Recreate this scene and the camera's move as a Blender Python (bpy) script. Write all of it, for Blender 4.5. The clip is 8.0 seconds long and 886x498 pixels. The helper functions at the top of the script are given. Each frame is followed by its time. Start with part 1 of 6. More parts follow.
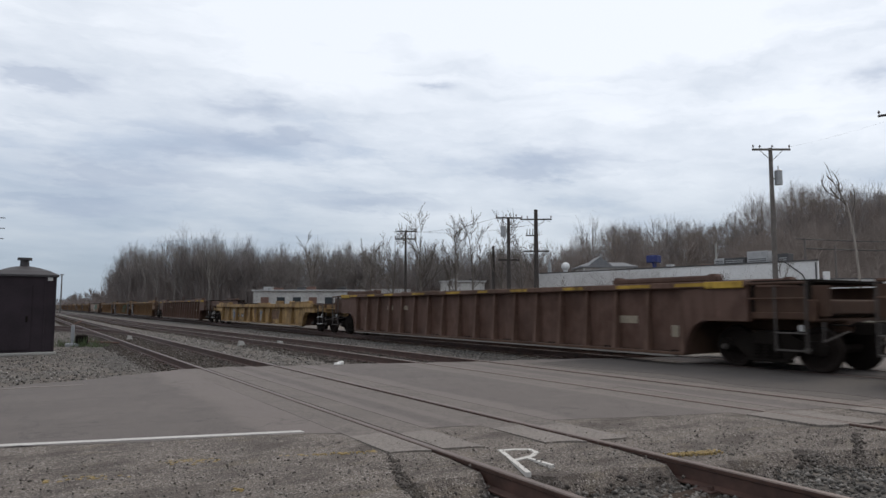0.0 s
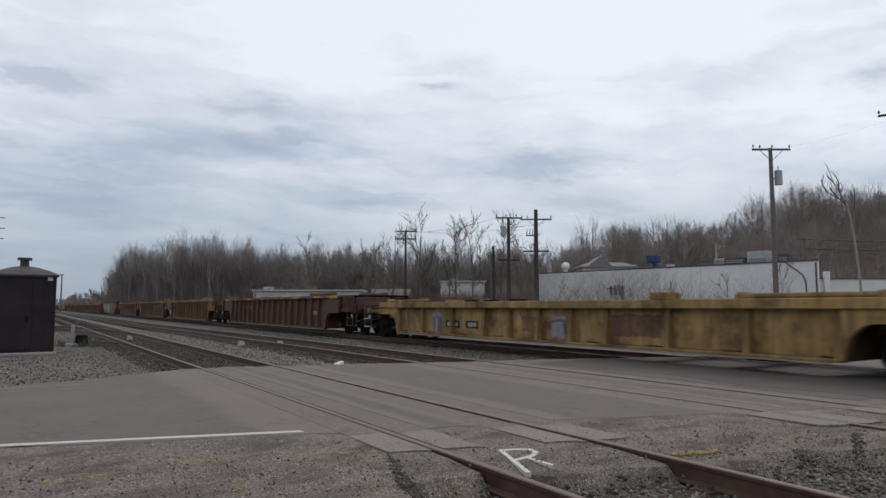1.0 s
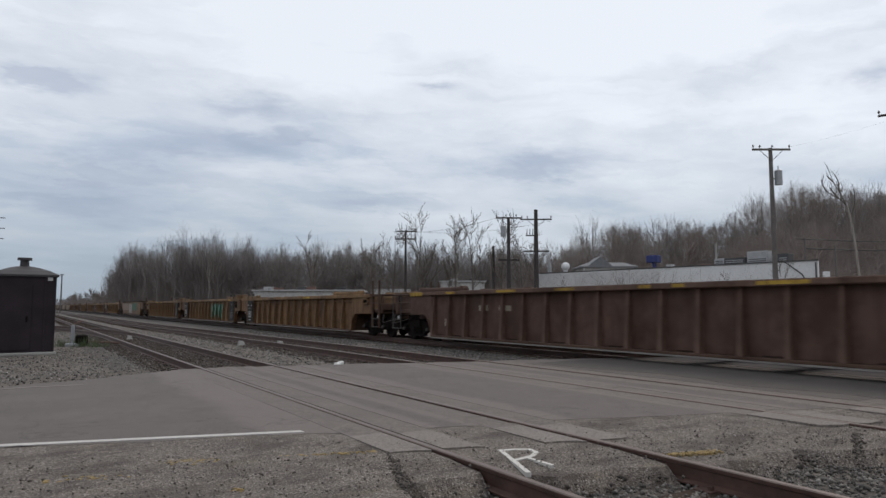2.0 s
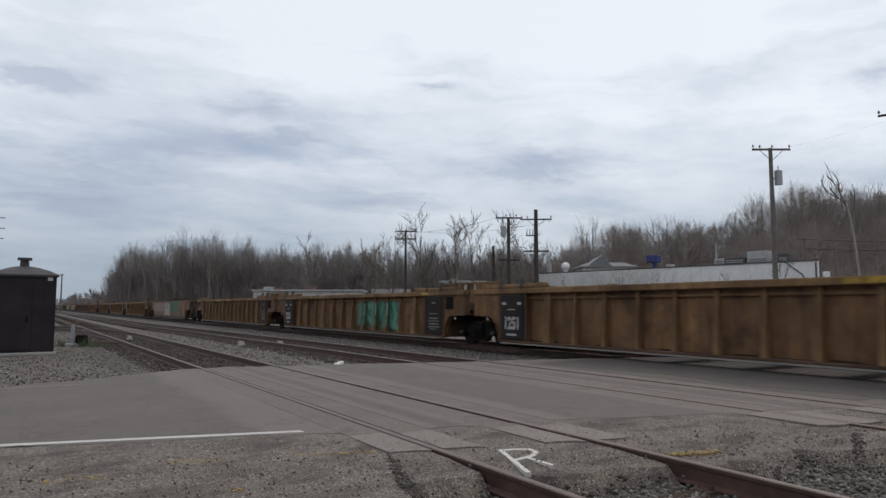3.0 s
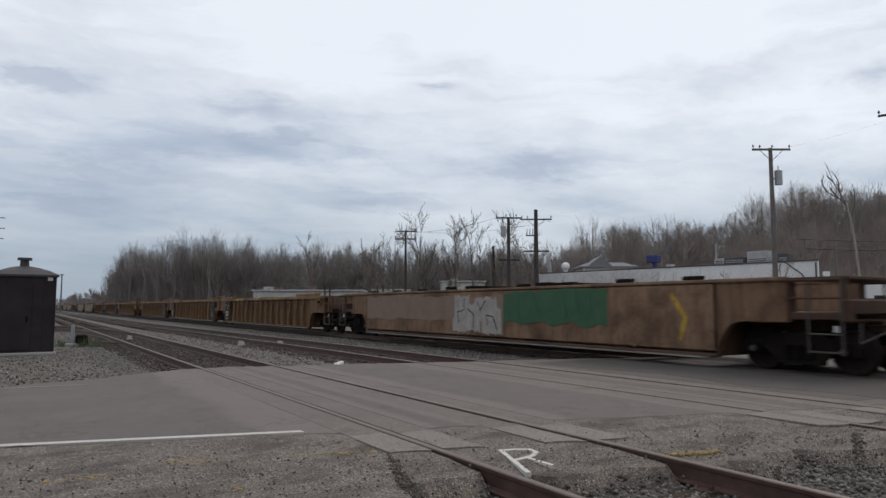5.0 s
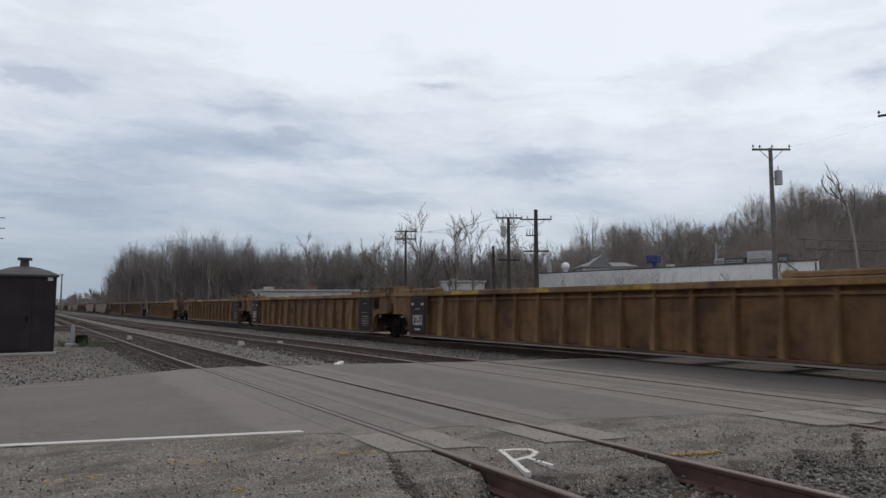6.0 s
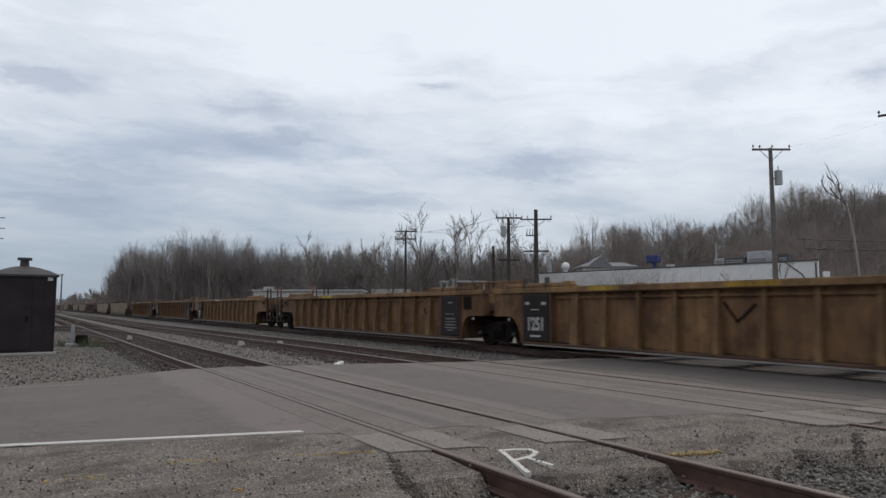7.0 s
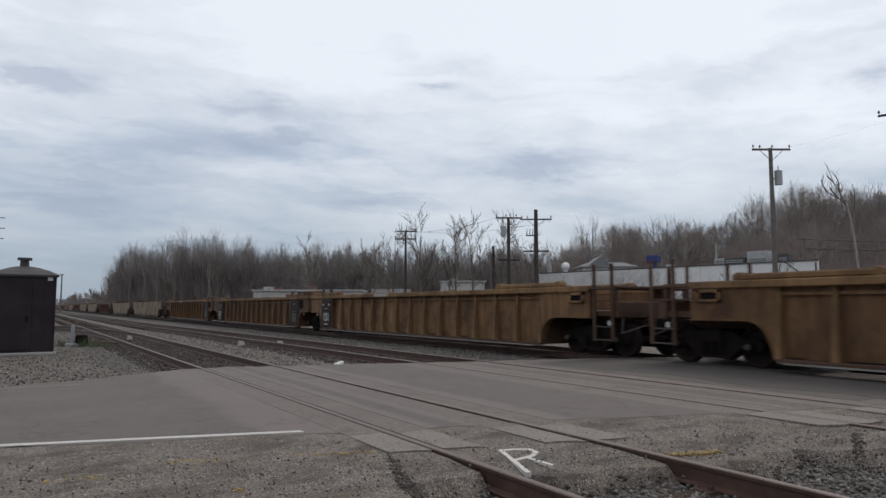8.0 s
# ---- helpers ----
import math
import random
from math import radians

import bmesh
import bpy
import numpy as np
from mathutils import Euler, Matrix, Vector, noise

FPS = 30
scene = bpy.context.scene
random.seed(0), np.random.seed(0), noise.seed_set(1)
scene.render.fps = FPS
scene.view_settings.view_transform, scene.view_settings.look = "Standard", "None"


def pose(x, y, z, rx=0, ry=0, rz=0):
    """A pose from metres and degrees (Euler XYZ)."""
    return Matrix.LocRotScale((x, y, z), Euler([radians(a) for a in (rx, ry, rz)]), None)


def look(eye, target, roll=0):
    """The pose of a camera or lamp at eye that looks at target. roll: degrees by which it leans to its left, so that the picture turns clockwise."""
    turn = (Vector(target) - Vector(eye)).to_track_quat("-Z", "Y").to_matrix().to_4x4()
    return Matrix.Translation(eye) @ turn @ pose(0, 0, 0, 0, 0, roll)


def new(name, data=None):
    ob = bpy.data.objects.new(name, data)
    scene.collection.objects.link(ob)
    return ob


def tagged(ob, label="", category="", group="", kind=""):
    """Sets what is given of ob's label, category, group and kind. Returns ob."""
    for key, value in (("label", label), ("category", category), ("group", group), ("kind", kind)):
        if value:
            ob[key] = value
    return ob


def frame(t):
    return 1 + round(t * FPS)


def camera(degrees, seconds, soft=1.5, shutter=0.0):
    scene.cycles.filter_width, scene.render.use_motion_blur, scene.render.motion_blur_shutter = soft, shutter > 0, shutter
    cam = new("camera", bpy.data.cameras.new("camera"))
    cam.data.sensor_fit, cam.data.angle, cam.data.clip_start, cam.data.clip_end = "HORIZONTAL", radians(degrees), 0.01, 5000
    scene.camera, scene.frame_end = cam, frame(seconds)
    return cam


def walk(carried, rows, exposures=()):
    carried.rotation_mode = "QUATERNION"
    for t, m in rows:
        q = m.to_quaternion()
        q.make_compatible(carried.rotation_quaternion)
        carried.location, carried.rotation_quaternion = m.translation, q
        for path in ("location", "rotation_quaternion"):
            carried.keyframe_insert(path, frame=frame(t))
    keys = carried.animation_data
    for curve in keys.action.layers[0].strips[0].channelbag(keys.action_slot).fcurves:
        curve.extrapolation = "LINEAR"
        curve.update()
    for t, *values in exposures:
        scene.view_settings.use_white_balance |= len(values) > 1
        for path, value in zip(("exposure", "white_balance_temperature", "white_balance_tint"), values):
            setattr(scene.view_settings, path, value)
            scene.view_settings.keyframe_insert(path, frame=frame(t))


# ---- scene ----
# World: y runs along the tracks, x across them towards the train, z = 0 at the rail heads.
cam = camera(66.31, 8.0, soft=1.5, shutter=0.11)
EYE = pose(0, 0, 1.265, 90 + 4.86, 0, -31.71)
walk(cam, [(0, EYE), (8, EYE)], exposures=[(0, 0.0), (0.5, -0.09), (1.0, -0.11), (8, -0.11)])

SPEED = 27.3          # m/s, towards -y
TRACK_A, TRACK_B, TRACK_C = 3.97, 8.52, 13.85
GAUGE = 1.505         # between rail head centres


# ---- light ----
PUFFS = ((1.8, 16.2, 2.8, 0.8), (-0.0, 16.5, 2.2, 0.5), (13.6, 15.9, 2.0, 0.8), (17.1, 16.3, 1.9, 1.0), (19.6, 13.8, 1.9, 0.6), (10.7, 12.0, 2.6, 0.6), (3.5, 10.2, 2.3, 1.1), (7.9, 9.9, 5.0, 1.0), (41.6, 12.1, 5.1, 1.0), (38.7, 11.0, 2.8, 0.8), (25.8, 8.8, 5.3, 0.7), (31.0, 18.1, 2.2, 0.4), (64.6, 16.5, 2.0, 0.8), (3.3, 7.5, 4.7, 0.7), (14.6, 13.5, 5.5, 0.8))


def build_world():
    w = bpy.data.worlds.new("overcast_sky")
    scene.world = w
    w.use_nodes = True
    nt = w.node_tree
    nt.nodes.clear()
    n, l = nt.nodes.new, nt.links.new
    out = n("ShaderNodeOutputWorld")
    sky = n("ShaderNodeTexSky")
    sky.sky_type, sky.sun_disc = "NISHITA", False
    sky.sun_elevation, sky.sun_rotation = radians(46), radians(75)
    bg_sky = n("ShaderNodeBackground")
    bg_sky.inputs["Strength"].default_value = 0.1
    l(sky.outputs[0], bg_sky.inputs["Color"])
    tc = n("ShaderNodeTexCoord")
    sep = n("ShaderNodeSeparateXYZ")
    l(tc.outputs["Generated"], sep.inputs[0])

    def math_node(op, a, b=None, clamp=False):
        m = n("ShaderNodeMath")
        m.operation, m.use_clamp = op, clamp
        for i, v in enumerate((a, b)):
            if v is None:
                continue
            if isinstance(v, (int, float)):
                m.inputs[i].default_value = v
            else:
                l(v, m.inputs[i])
        return m.outputs[0]
    up = math_node("MAXIMUM", sep.outputs["Z"], 0.0)
    den = math_node("ADD", up, 0.16)
    px, py = math_node("DIVIDE", sep.outputs["X"], den), math_node("DIVIDE", sep.outputs["Y"], den)
    comb = n("ShaderNodeCombineXYZ")
    l(px, comb.inputs[0]), l(py, comb.inputs[1])
    rot = n("ShaderNodeMapping")
    rot.inputs["Rotation"].default_value[2] = radians(31.7)
    rot.inputs["Scale"].default_value = (0.75, 1.0, 1)
    rot.inputs["Location"].default_value = (3.1, 0.4, 0.0)
    l(comb.outputs[0], rot.inputs[0])

    def cloud(scale, detail, rough, dist, seed):
        t = n("ShaderNodeTexNoise")
        t.noise_dimensions = "3D"
        mp = n("ShaderNodeMapping")
        mp.inputs["Location"].default_value = (seed, seed * 0.7, seed * 1.3)
        l(rot.outputs[0], mp.inputs[0])
        l(mp.outputs[0], t.inputs["Vector"])
        for k, v in (("Scale", scale), ("Detail", detail), ("Roughness", rough), ("Distortion", dist)):
            t.inputs[k].default_value = v
        return t.outputs["Fac"]
    big, small = cloud(0.7, 3, 0.5, 0.2, 1.7), cloud(2.3, 5, 0.5, 0.15, 5.2)
    mixed = math_node("ADD", math_node("MULTIPLY", big, 0.55), math_node("MULTIPLY", small, 0.30))
    mixed = math_node("ADD", mixed, 0.075)
    height = math_node("SUBTRACT", math_node("MULTIPLY", up, 0.62), 0.065)
    lev = math_node("ADD", mixed, height)
    # darker cloud puffs: bearing, height over the horizon, half width and half height in degrees
    wob = math_node("MULTIPLY", math_node("SUBTRACT", cloud(7.0, 4, 0.6, 0.0, 9.1), 0.5), 7.0)
    wob2 = math_node("MULTIPLY", math_node("SUBTRACT", cloud(6.0, 4, 0.6, 0.0, 3.3), 0.5), 3.2)
    az = math_node("ADD", math_node("MULTIPLY", math_node("ARCTAN2", sep.outputs["X"], sep.outputs["Y"]), 57.2958), wob)
    el = math_node("ADD", math_node("MULTIPLY", math_node("ARCSINE", sep.outputs["Z"]), 57.2958), wob2)
    # long soft streaks of cloud
    flat = n("ShaderNodeCombineXYZ")
    l(math_node("MULTIPLY", az, 0.055), flat.inputs[0])
    l(math_node("MULTIPLY", el, 0.30), flat.inputs[1])
    streak = n("ShaderNodeTexNoise")
    for k, v in (("Scale", 1.0), ("Detail", 6), ("Roughness", 0.55), ("Distortion", 0.4)):
        streak.inputs[k].default_value = v
    l(flat.outputs[0], streak.inputs["Vector"])
    lev = math_node("ADD", lev, math_node("MULTIPLY", math_node("SUBTRACT", streak.outputs["Fac"], 0.47), 0.34))
    total = None
    for a, e0, wa, we in PUFFS:
        da = math_node("POWER", math_node("MULTIPLY", math_node("SUBTRACT", az, a), 1 / wa), 2.0)
        de = math_node("POWER", math_node("MULTIPLY", math_node("SUBTRACT", el, e0), 1 / we), 2.0)
        g = math_node("POWER", 2.718, math_node("MULTIPLY", math_node("ADD", da, de), -1.0))
        total = g if total is None else math_node("ADD", total, g)
    puff = math_node("MULTIPLY", math_node("MINIMUM", total, 1.0), 0.52)
    ramp = n("ShaderNodeValToRGB")
    e = ramp.color_ramp.elements
    e[0].position, e[0].color = 0.36, (0.34, 0.43, 0.56, 1)
    e[1].position, e[1].color = 0.68, (0.945, 0.99, 1.06, 1)
    for pos, col in ((0.44, (0.445, 0.53, 0.66, 1)), (0.50, (0.575, 0.65, 0.77, 1)), (0.56, (0.715, 0.775, 0.865, 1))):
        el = e.new(pos)
        el.color = col
    l(lev, ramp.inputs[0])
    # evener, greyer veil towards the horizon
    haze = n("ShaderNodeMix")
    haze.data_type = "RGBA"
    hz = math_node("SUBTRACT", 0.88, math_node("MULTIPLY", up, 4.0), clamp=True)
    l(hz, haze.inputs["Factor"])
    l(ramp.outputs[0], haze.inputs["A"])
    haze.inputs["B"].default_value = (0.40, 0.475, 0.56, 1)
    dark = n("ShaderNodeMix")
    dark.data_type = "RGBA"
    l(puff, dark.inputs["Factor"])
    l(haze.outputs["Result"], dark.inputs["A"])
    dark.inputs["B"].default_value = (0.36, 0.43, 0.57, 1)
    bg_cloud = n("ShaderNodeBackground")
    bg_cloud.inputs["Strength"].default_value = 1.0
    l(dark.outputs["Result"], bg_cloud.inputs["Color"])
    mixs = n("ShaderNodeMixShader")
    mixs.inputs[0].default_value = 0.92
    l(bg_sky.outputs[0], mixs.inputs[1])
    l(bg_cloud.outputs[0], mixs.inputs[2])
    l(mixs.outputs[0], out.inputs[0])
    sun = bpy.data.lights.new("sun", "SUN")
    sun.energy, sun.angle, sun.color = 1.05, radians(24), (1.0, 0.88, 0.74)
    ob = new("sun", sun)
    ob.matrix_world = look((58, 15, 62), (0, 0, 0))


build_world()


# ---- materials ----
def ramp_node(nt, fac, stops):
    r = nt.nodes.new("ShaderNodeValToRGB")
    e = r.color_ramp.elements
    e[0].position, e[0].color = stops[0][0], (*stops[0][1], 1)
    e[1].position, e[1].color = stops[-1][0], (*stops[-1][1], 1)
    for p, c in stops[1:-1]:
        e.new(p).color = (*c, 1)
    nt.links.new(fac, r.inputs[0])
    return r.outputs[0]


def noise_node(nt, scale, detail=5, rough=0.6, stretch=(1, 1, 1), world=False, dist=0.0):
    if world:
        src = nt.nodes.new("ShaderNodeNewGeometry").outputs["Position"]
    else:
        src = nt.nodes.new("ShaderNodeTexCoord").outputs["Object"]
    mp = nt.nodes.new("ShaderNodeMapping")
    mp.inputs["Scale"].default_value = stretch
    nt.links.new(src, mp.inputs[0])
    t = nt.nodes.new("ShaderNodeTexNoise")
    for k, v in (("Scale", scale), ("Detail", detail), ("Roughness", rough), ("Distortion", dist)):
        t.inputs[k].default_value = v
    nt.links.new(mp.outputs[0], t.inputs["Vector"])
    return t.outputs["Fac"]


def mix_rgb(nt, fac, a, b, mode="MIX"):
    m = nt.nodes.new("ShaderNodeMix")
    m.data_type, m.blend_type = "RGBA", mode
    for key, v in (("Factor", fac), ("A", a), ("B", b)):
        if isinstance(v, tuple):
            m.inputs[key].default_value = (*v, 1)
        elif isinstance(v, (int, float)):
            m.inputs[key].default_value = v
        else:
            nt.links.new(v, m.inputs[key])
    return m.outputs["Result"]


def surface(name, rough=0.8, metal=0.0):
    m = bpy.data.materials.new(name)
    m.use_nodes = True
    nt = m.node_tree
    b = nt.nodes["Principled BSDF"]
    b.inputs["Roughness"].default_value, b.inputs["Metallic"].default_value = rough, metal
    return m, nt, b


def bump(nt, b, height, strength=0.3, dist=0.02):
    n = nt.nodes.new("ShaderNodeBump")
    n.inputs["Strength"].default_value, n.inputs["Distance"].default_value = strength, dist
    nt.links.new(height, n.inputs["Height"])
    nt.links.new(n.outputs[0], b.inputs["Normal"])


def scaled(c, k):
    return tuple(min(1.0, v * k) for v in c)


def plain(name, col, rough=0.8, metal=0.0, vary=0.25, scale=3.0, fine=40.0, bump_by=0.2, spec=0.4):
    """A worn surface of one colour with variation at two scales."""
    m, nt, b = surface(name, rough, metal)
    b.inputs["Specular IOR Level"].default_value = spec
    big, small = noise_node(nt, scale), noise_node(nt, fine, 3)
    c = ramp_node(nt, big, [(0.3, scaled(col, 1 - vary)), (0.7, scaled(col, 1 + vary))])
    c = mix_rgb(nt, 0.5, c, ramp_node(nt, small, [(0.3, scaled(col, 1 - vary)), (0.7, scaled(col, 1 + vary))]))
    nt.links.new(c, b.inputs["Base Color"])
    if bump_by:
        bump(nt, b, small, bump_by, 0.01)
    return m


def painted_steel(name, col, grime=0.5, rust=(0.060, 0.029, 0.018)):
    """Weathered paint on steel: vertical grime streaks, rust blooms, faded and sooty patches."""
    m, nt, b = surface(name, 0.7)
    fade = noise_node(nt, 0.5, 5, 0.62)
    c = ramp_node(nt, fade, [(0.30, scaled(col, 0.55)), (0.48, col), (0.62, scaled(col, 1.1)), (0.74, scaled(col, 1.45))])
    soot = ramp_node(nt, noise_node(nt, 1.1, 6, 0.65), [(0.46, (0, 0, 0)), (0.66, (0.75, 0.75, 0.75))])
    c = mix_rgb(nt, soot, c, scaled(rust, 0.8))
    streak = noise_node(nt, 2.6, 6, 0.7, (1.0, 2.6, 0.18))
    k = ramp_node(nt, streak, [(0.42, (0, 0, 0)), (0.66, (grime, grime, grime))])
    c = mix_rgb(nt, k, c, rust)
    pale = ramp_node(nt, noise_node(nt, 3.4, 6, 0.7, (1.0, 2.0, 0.35)), [(0.60, (0, 0, 0)), (0.76, (0.45, 0.45, 0.45))])
    c = mix_rgb(nt, pale, c, scaled(col, 1.9))
    blot = noise_node(nt, 6.5, 8, 0.72)
    k2 = ramp_node(nt, blot, [(0.57, (0, 0, 0)), (0.68, (0.8, 0.8, 0.8))])
    c = mix_rgb(nt, k2, c, scaled(rust, 1.3))
    oi = nt.nodes.new("ShaderNodeObjectInfo")
    per = ramp_node(nt, oi.outputs["Random"], [(0.0, (0.78, 0.75, 0.72)), (1.0, (1.0, 1.0, 1.0))])
    c = mix_rgb(nt, 1.0, c, per, "MULTIPLY")
    nt.links.new(c, b.inputs["Base Color"])
    b.inputs["Specular IOR Level"].default_value = 0.25
    bump(nt, b, blot, 0.3, 0.012)
    return m


def gravel_material(name, stops, scale):
    m, nt, b = surface(name, 0.95)
    v = nt.nodes.new("ShaderNodeTexVoronoi")
    v.inputs["Scale"].default_value = scale
    pos = nt.nodes.new("ShaderNodeNewGeometry")
    nt.links.new(pos.outputs["Position"], v.inputs["Vector"])
    sepc = nt.nodes.new("ShaderNodeSeparateColor")
    nt.links.new(v.outputs["Color"], sepc.inputs[0])
    c = ramp_node(nt, sepc.outputs[0], stops)
    big = noise_node(nt, 0.35, 5, 0.6, world=True)
    c = mix_rgb(nt, ramp_node(nt, big, [(0.4, (0, 0, 0)), (0.7, (0.7, 0.7, 0.7))]), c, (0.13, 0.105, 0.085))
    # shade in the gaps between stones, multiplied into the colour
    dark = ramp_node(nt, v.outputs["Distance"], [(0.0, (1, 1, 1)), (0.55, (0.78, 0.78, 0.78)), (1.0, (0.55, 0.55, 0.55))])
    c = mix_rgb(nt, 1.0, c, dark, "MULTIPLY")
    nt.links.new(c, b.inputs["Base Color"])
    bump(nt, b, v.outputs["Distance"], 0.7, 0.03)
    return m


def stone_material(name, lo, hi):
    m, nt, b = surface(name, 0.92)
    g = nt.nodes.new("ShaderNodeNewGeometry")
    c = ramp_node(nt, g.outputs["Random Per Island"], [(0.0, lo), (0.6, tuple((a + d) / 2 for a, d in zip(lo, hi))), (1.0, hi)])
    grain = noise_node(nt, 60, 4, world=True)
    c = mix_rgb(nt, 0.5, c, ramp_node(nt, grain, [(0.3, (0.4, 0.4, 0.4)), (0.7, (1, 1, 1))]), "MULTIPLY")
    nt.links.new(c, b.inputs["Base Color"])
    return m


def asphalt_material(name, col, coarse=0.3, grain=95, dust=0.0):
    """Asphalt with aggregate, stains and hairline cracks; dust: how much pale grit lies along the rails."""
    m, nt, b = surface(name, 0.9)
    big = noise_node(nt, 0.35, 5, 0.55, (1.0, 2.4, 1.0), world=True)
    mid = noise_node(nt, 3.0, 6, 0.65, world=True)
    fine = noise_node(nt, grain, 4, 0.75, world=True)
    c = ramp_node(nt, big, [(0.3, scaled(col, 0.72)), (0.7, scaled(col, 1.28))])
    c = mix_rgb(nt, 0.45, c, ramp_node(nt, mid, [(0.3, scaled(col, 0.65)), (0.7, scaled(col, 1.3))]))
    c = mix_rgb(nt, coarse, c, ramp_node(nt, fine, [(0.35, scaled(col, 0.25)), (0.52, col), (0.68, scaled(col, 2.1))]))
    pos = nt.nodes.new("ShaderNodeNewGeometry").outputs["Position"]
    if dust:
        sep = nt.nodes.new("ShaderNodeSeparateXYZ")
        nt.links.new(pos, sep.inputs[0])
        # grit and worn binder gathered beside each rail, with ragged limits
        grit = noise_node(nt, 1.3, 7, 0.65, (1.0, 0.45, 1.0), world=True)
        acc = None
        for centre, half in ((2.70, 0.62), (3.97 - 0.35, 0.26), (3.97 + 0.35, 0.26), (5.15, 0.34), (7.45, 0.28), (8.2, 0.25), (9.6, 0.20)):
            d = nt.nodes.new("ShaderNodeMath")
            d.operation = "SUBTRACT"
            nt.links.new(sep.outputs["X"], d.inputs[0])
            d.inputs[1].default_value = centre
            e = nt.nodes.new("ShaderNodeMath")
            e.operation = "ABSOLUTE"
            nt.links.new(d.outputs[0], e.inputs[0])
            r = nt.nodes.new("ShaderNodeMapRange")
            r.inputs["From Min"].default_value, r.inputs["From Max"].default_value = half * 1.3, 0.0
            nt.links.new(e.outputs[0], r.inputs["Value"])
            if acc is None:
                acc = r.outputs[0]
            else:
                mx = nt.nodes.new("ShaderNodeMath")
                mx.operation = "MAXIMUM"
                nt.links.new(acc, mx.inputs[0])
                nt.links.new(r.outputs[0], mx.inputs[1])
                acc = mx.outputs[0]
        mul = nt.nodes.new("ShaderNodeMath")
        mul.operation = "ADD"
        nt.links.new(acc, mul.inputs[0])
        nt.links.new(grit, mul.inputs[1])
        k = ramp_node(nt, mul.outputs[0], [(0.70, (0, 0, 0)), (0.86, (dust * 0.7, dust * 0.7, dust * 0.7)), (1.0, (dust, dust, dust))])
        c = mix_rgb(nt, k, c, scaled(col, 1.55))
        smear = ramp_node(nt, noise_node(nt, 0.9, 6, 0.7, (0.55, 2.2, 1.0), world=True), [(0.64, (0, 0, 0)), (0.74, (dust * 0.6, dust * 0.6, dust * 0.6))])
        c = mix_rgb(nt, smear, c, scaled(col, 1.5))
    crack = nt.nodes.new("ShaderNodeTexVoronoi")
    crack.feature = "DISTANCE_TO_EDGE"
    crack.inputs["Scale"].default_value = 0.55
    warp = nt.nodes.new("ShaderNodeVectorMath")
    warp.operation = "ADD"
    wob = nt.nodes.new("ShaderNodeTexNoise")
    wob.inputs["Scale"].default_value = 2.2
    wob.inputs["Detail"].default_value = 5
    nt.links.new(pos, wob.inputs["Vector"])
    nt.links.new(pos, warp.inputs[0])
    nt.links.new(wob.outputs["Color"], warp.inputs[1])
    nt.links.new(warp.outputs[0], crack.inputs["Vector"])
    line = ramp_node(nt, crack.outputs["Distance"], [(0.0, (0.55, 0.55, 0.55)), (0.010, (0, 0, 0))])
    c = mix_rgb(nt, line, c, scaled(col, 0.4))
    nt.links.new(c, b.inputs["Base Color"])
    bump(nt, b, fine, 0.4, 0.008)
    return m


def shoulder_material():
    """Broken old asphalt: pebbly speckle, brown dirt blotches, paler worn areas."""
    m, nt, b = surface("worn_shoulder_asphalt", 0.95)
    pos = nt.nodes.new("ShaderNodeNewGeometry").outputs["Position"]
    v = nt.nodes.new("ShaderNodeTexVoronoi")
    v.inputs["Scale"].default_value = 85
    nt.links.new(pos, v.inputs["Vector"])
    sc = nt.nodes.new("ShaderNodeSeparateColor")
    nt.links.new(v.outputs["Color"], sc.inputs[0])
    peb = ramp_node(nt, sc.outputs[0], [(0.0, (0.030, 0.025, 0.022)), (0.40, (0.110, 0.092, 0.080)), (0.8, (0.20, 0.172, 0.150)), (1.0, (0.42, 0.385, 0.35))])
    worn = ramp_node(nt, noise_node(nt, 1.1, 6, 0.6, world=True), [(0.35, (0.100, 0.079, 0.066)), (0.65, (0.188, 0.155, 0.130))])
    c = mix_rgb(nt, 0.68, worn, peb)
    blot = ramp_node(nt, noise_node(nt, 1.5, 7, 0.68, (0.8, 1.5, 1), world=True), [(0.47, (0, 0, 0)), (0.62, (0.75, 0.75, 0.75))])
    c = mix_rgb(nt, blot, c, (0.052, 0.040, 0.033))
    och = ramp_node(nt, noise_node(nt, 2.3, 5, 0.6, (0.6, 2.0, 1), world=True), [(0.56, (0, 0, 0)), (0.74, (0.5, 0.5, 0.5))])
    c = mix_rgb(nt, och, c, (0.17, 0.135, 0.085))
    nt.links.new(c, b.inputs["Base Color"])
    bump(nt, b, v.outputs["Distance"], 0.8, 0.015)
    return m


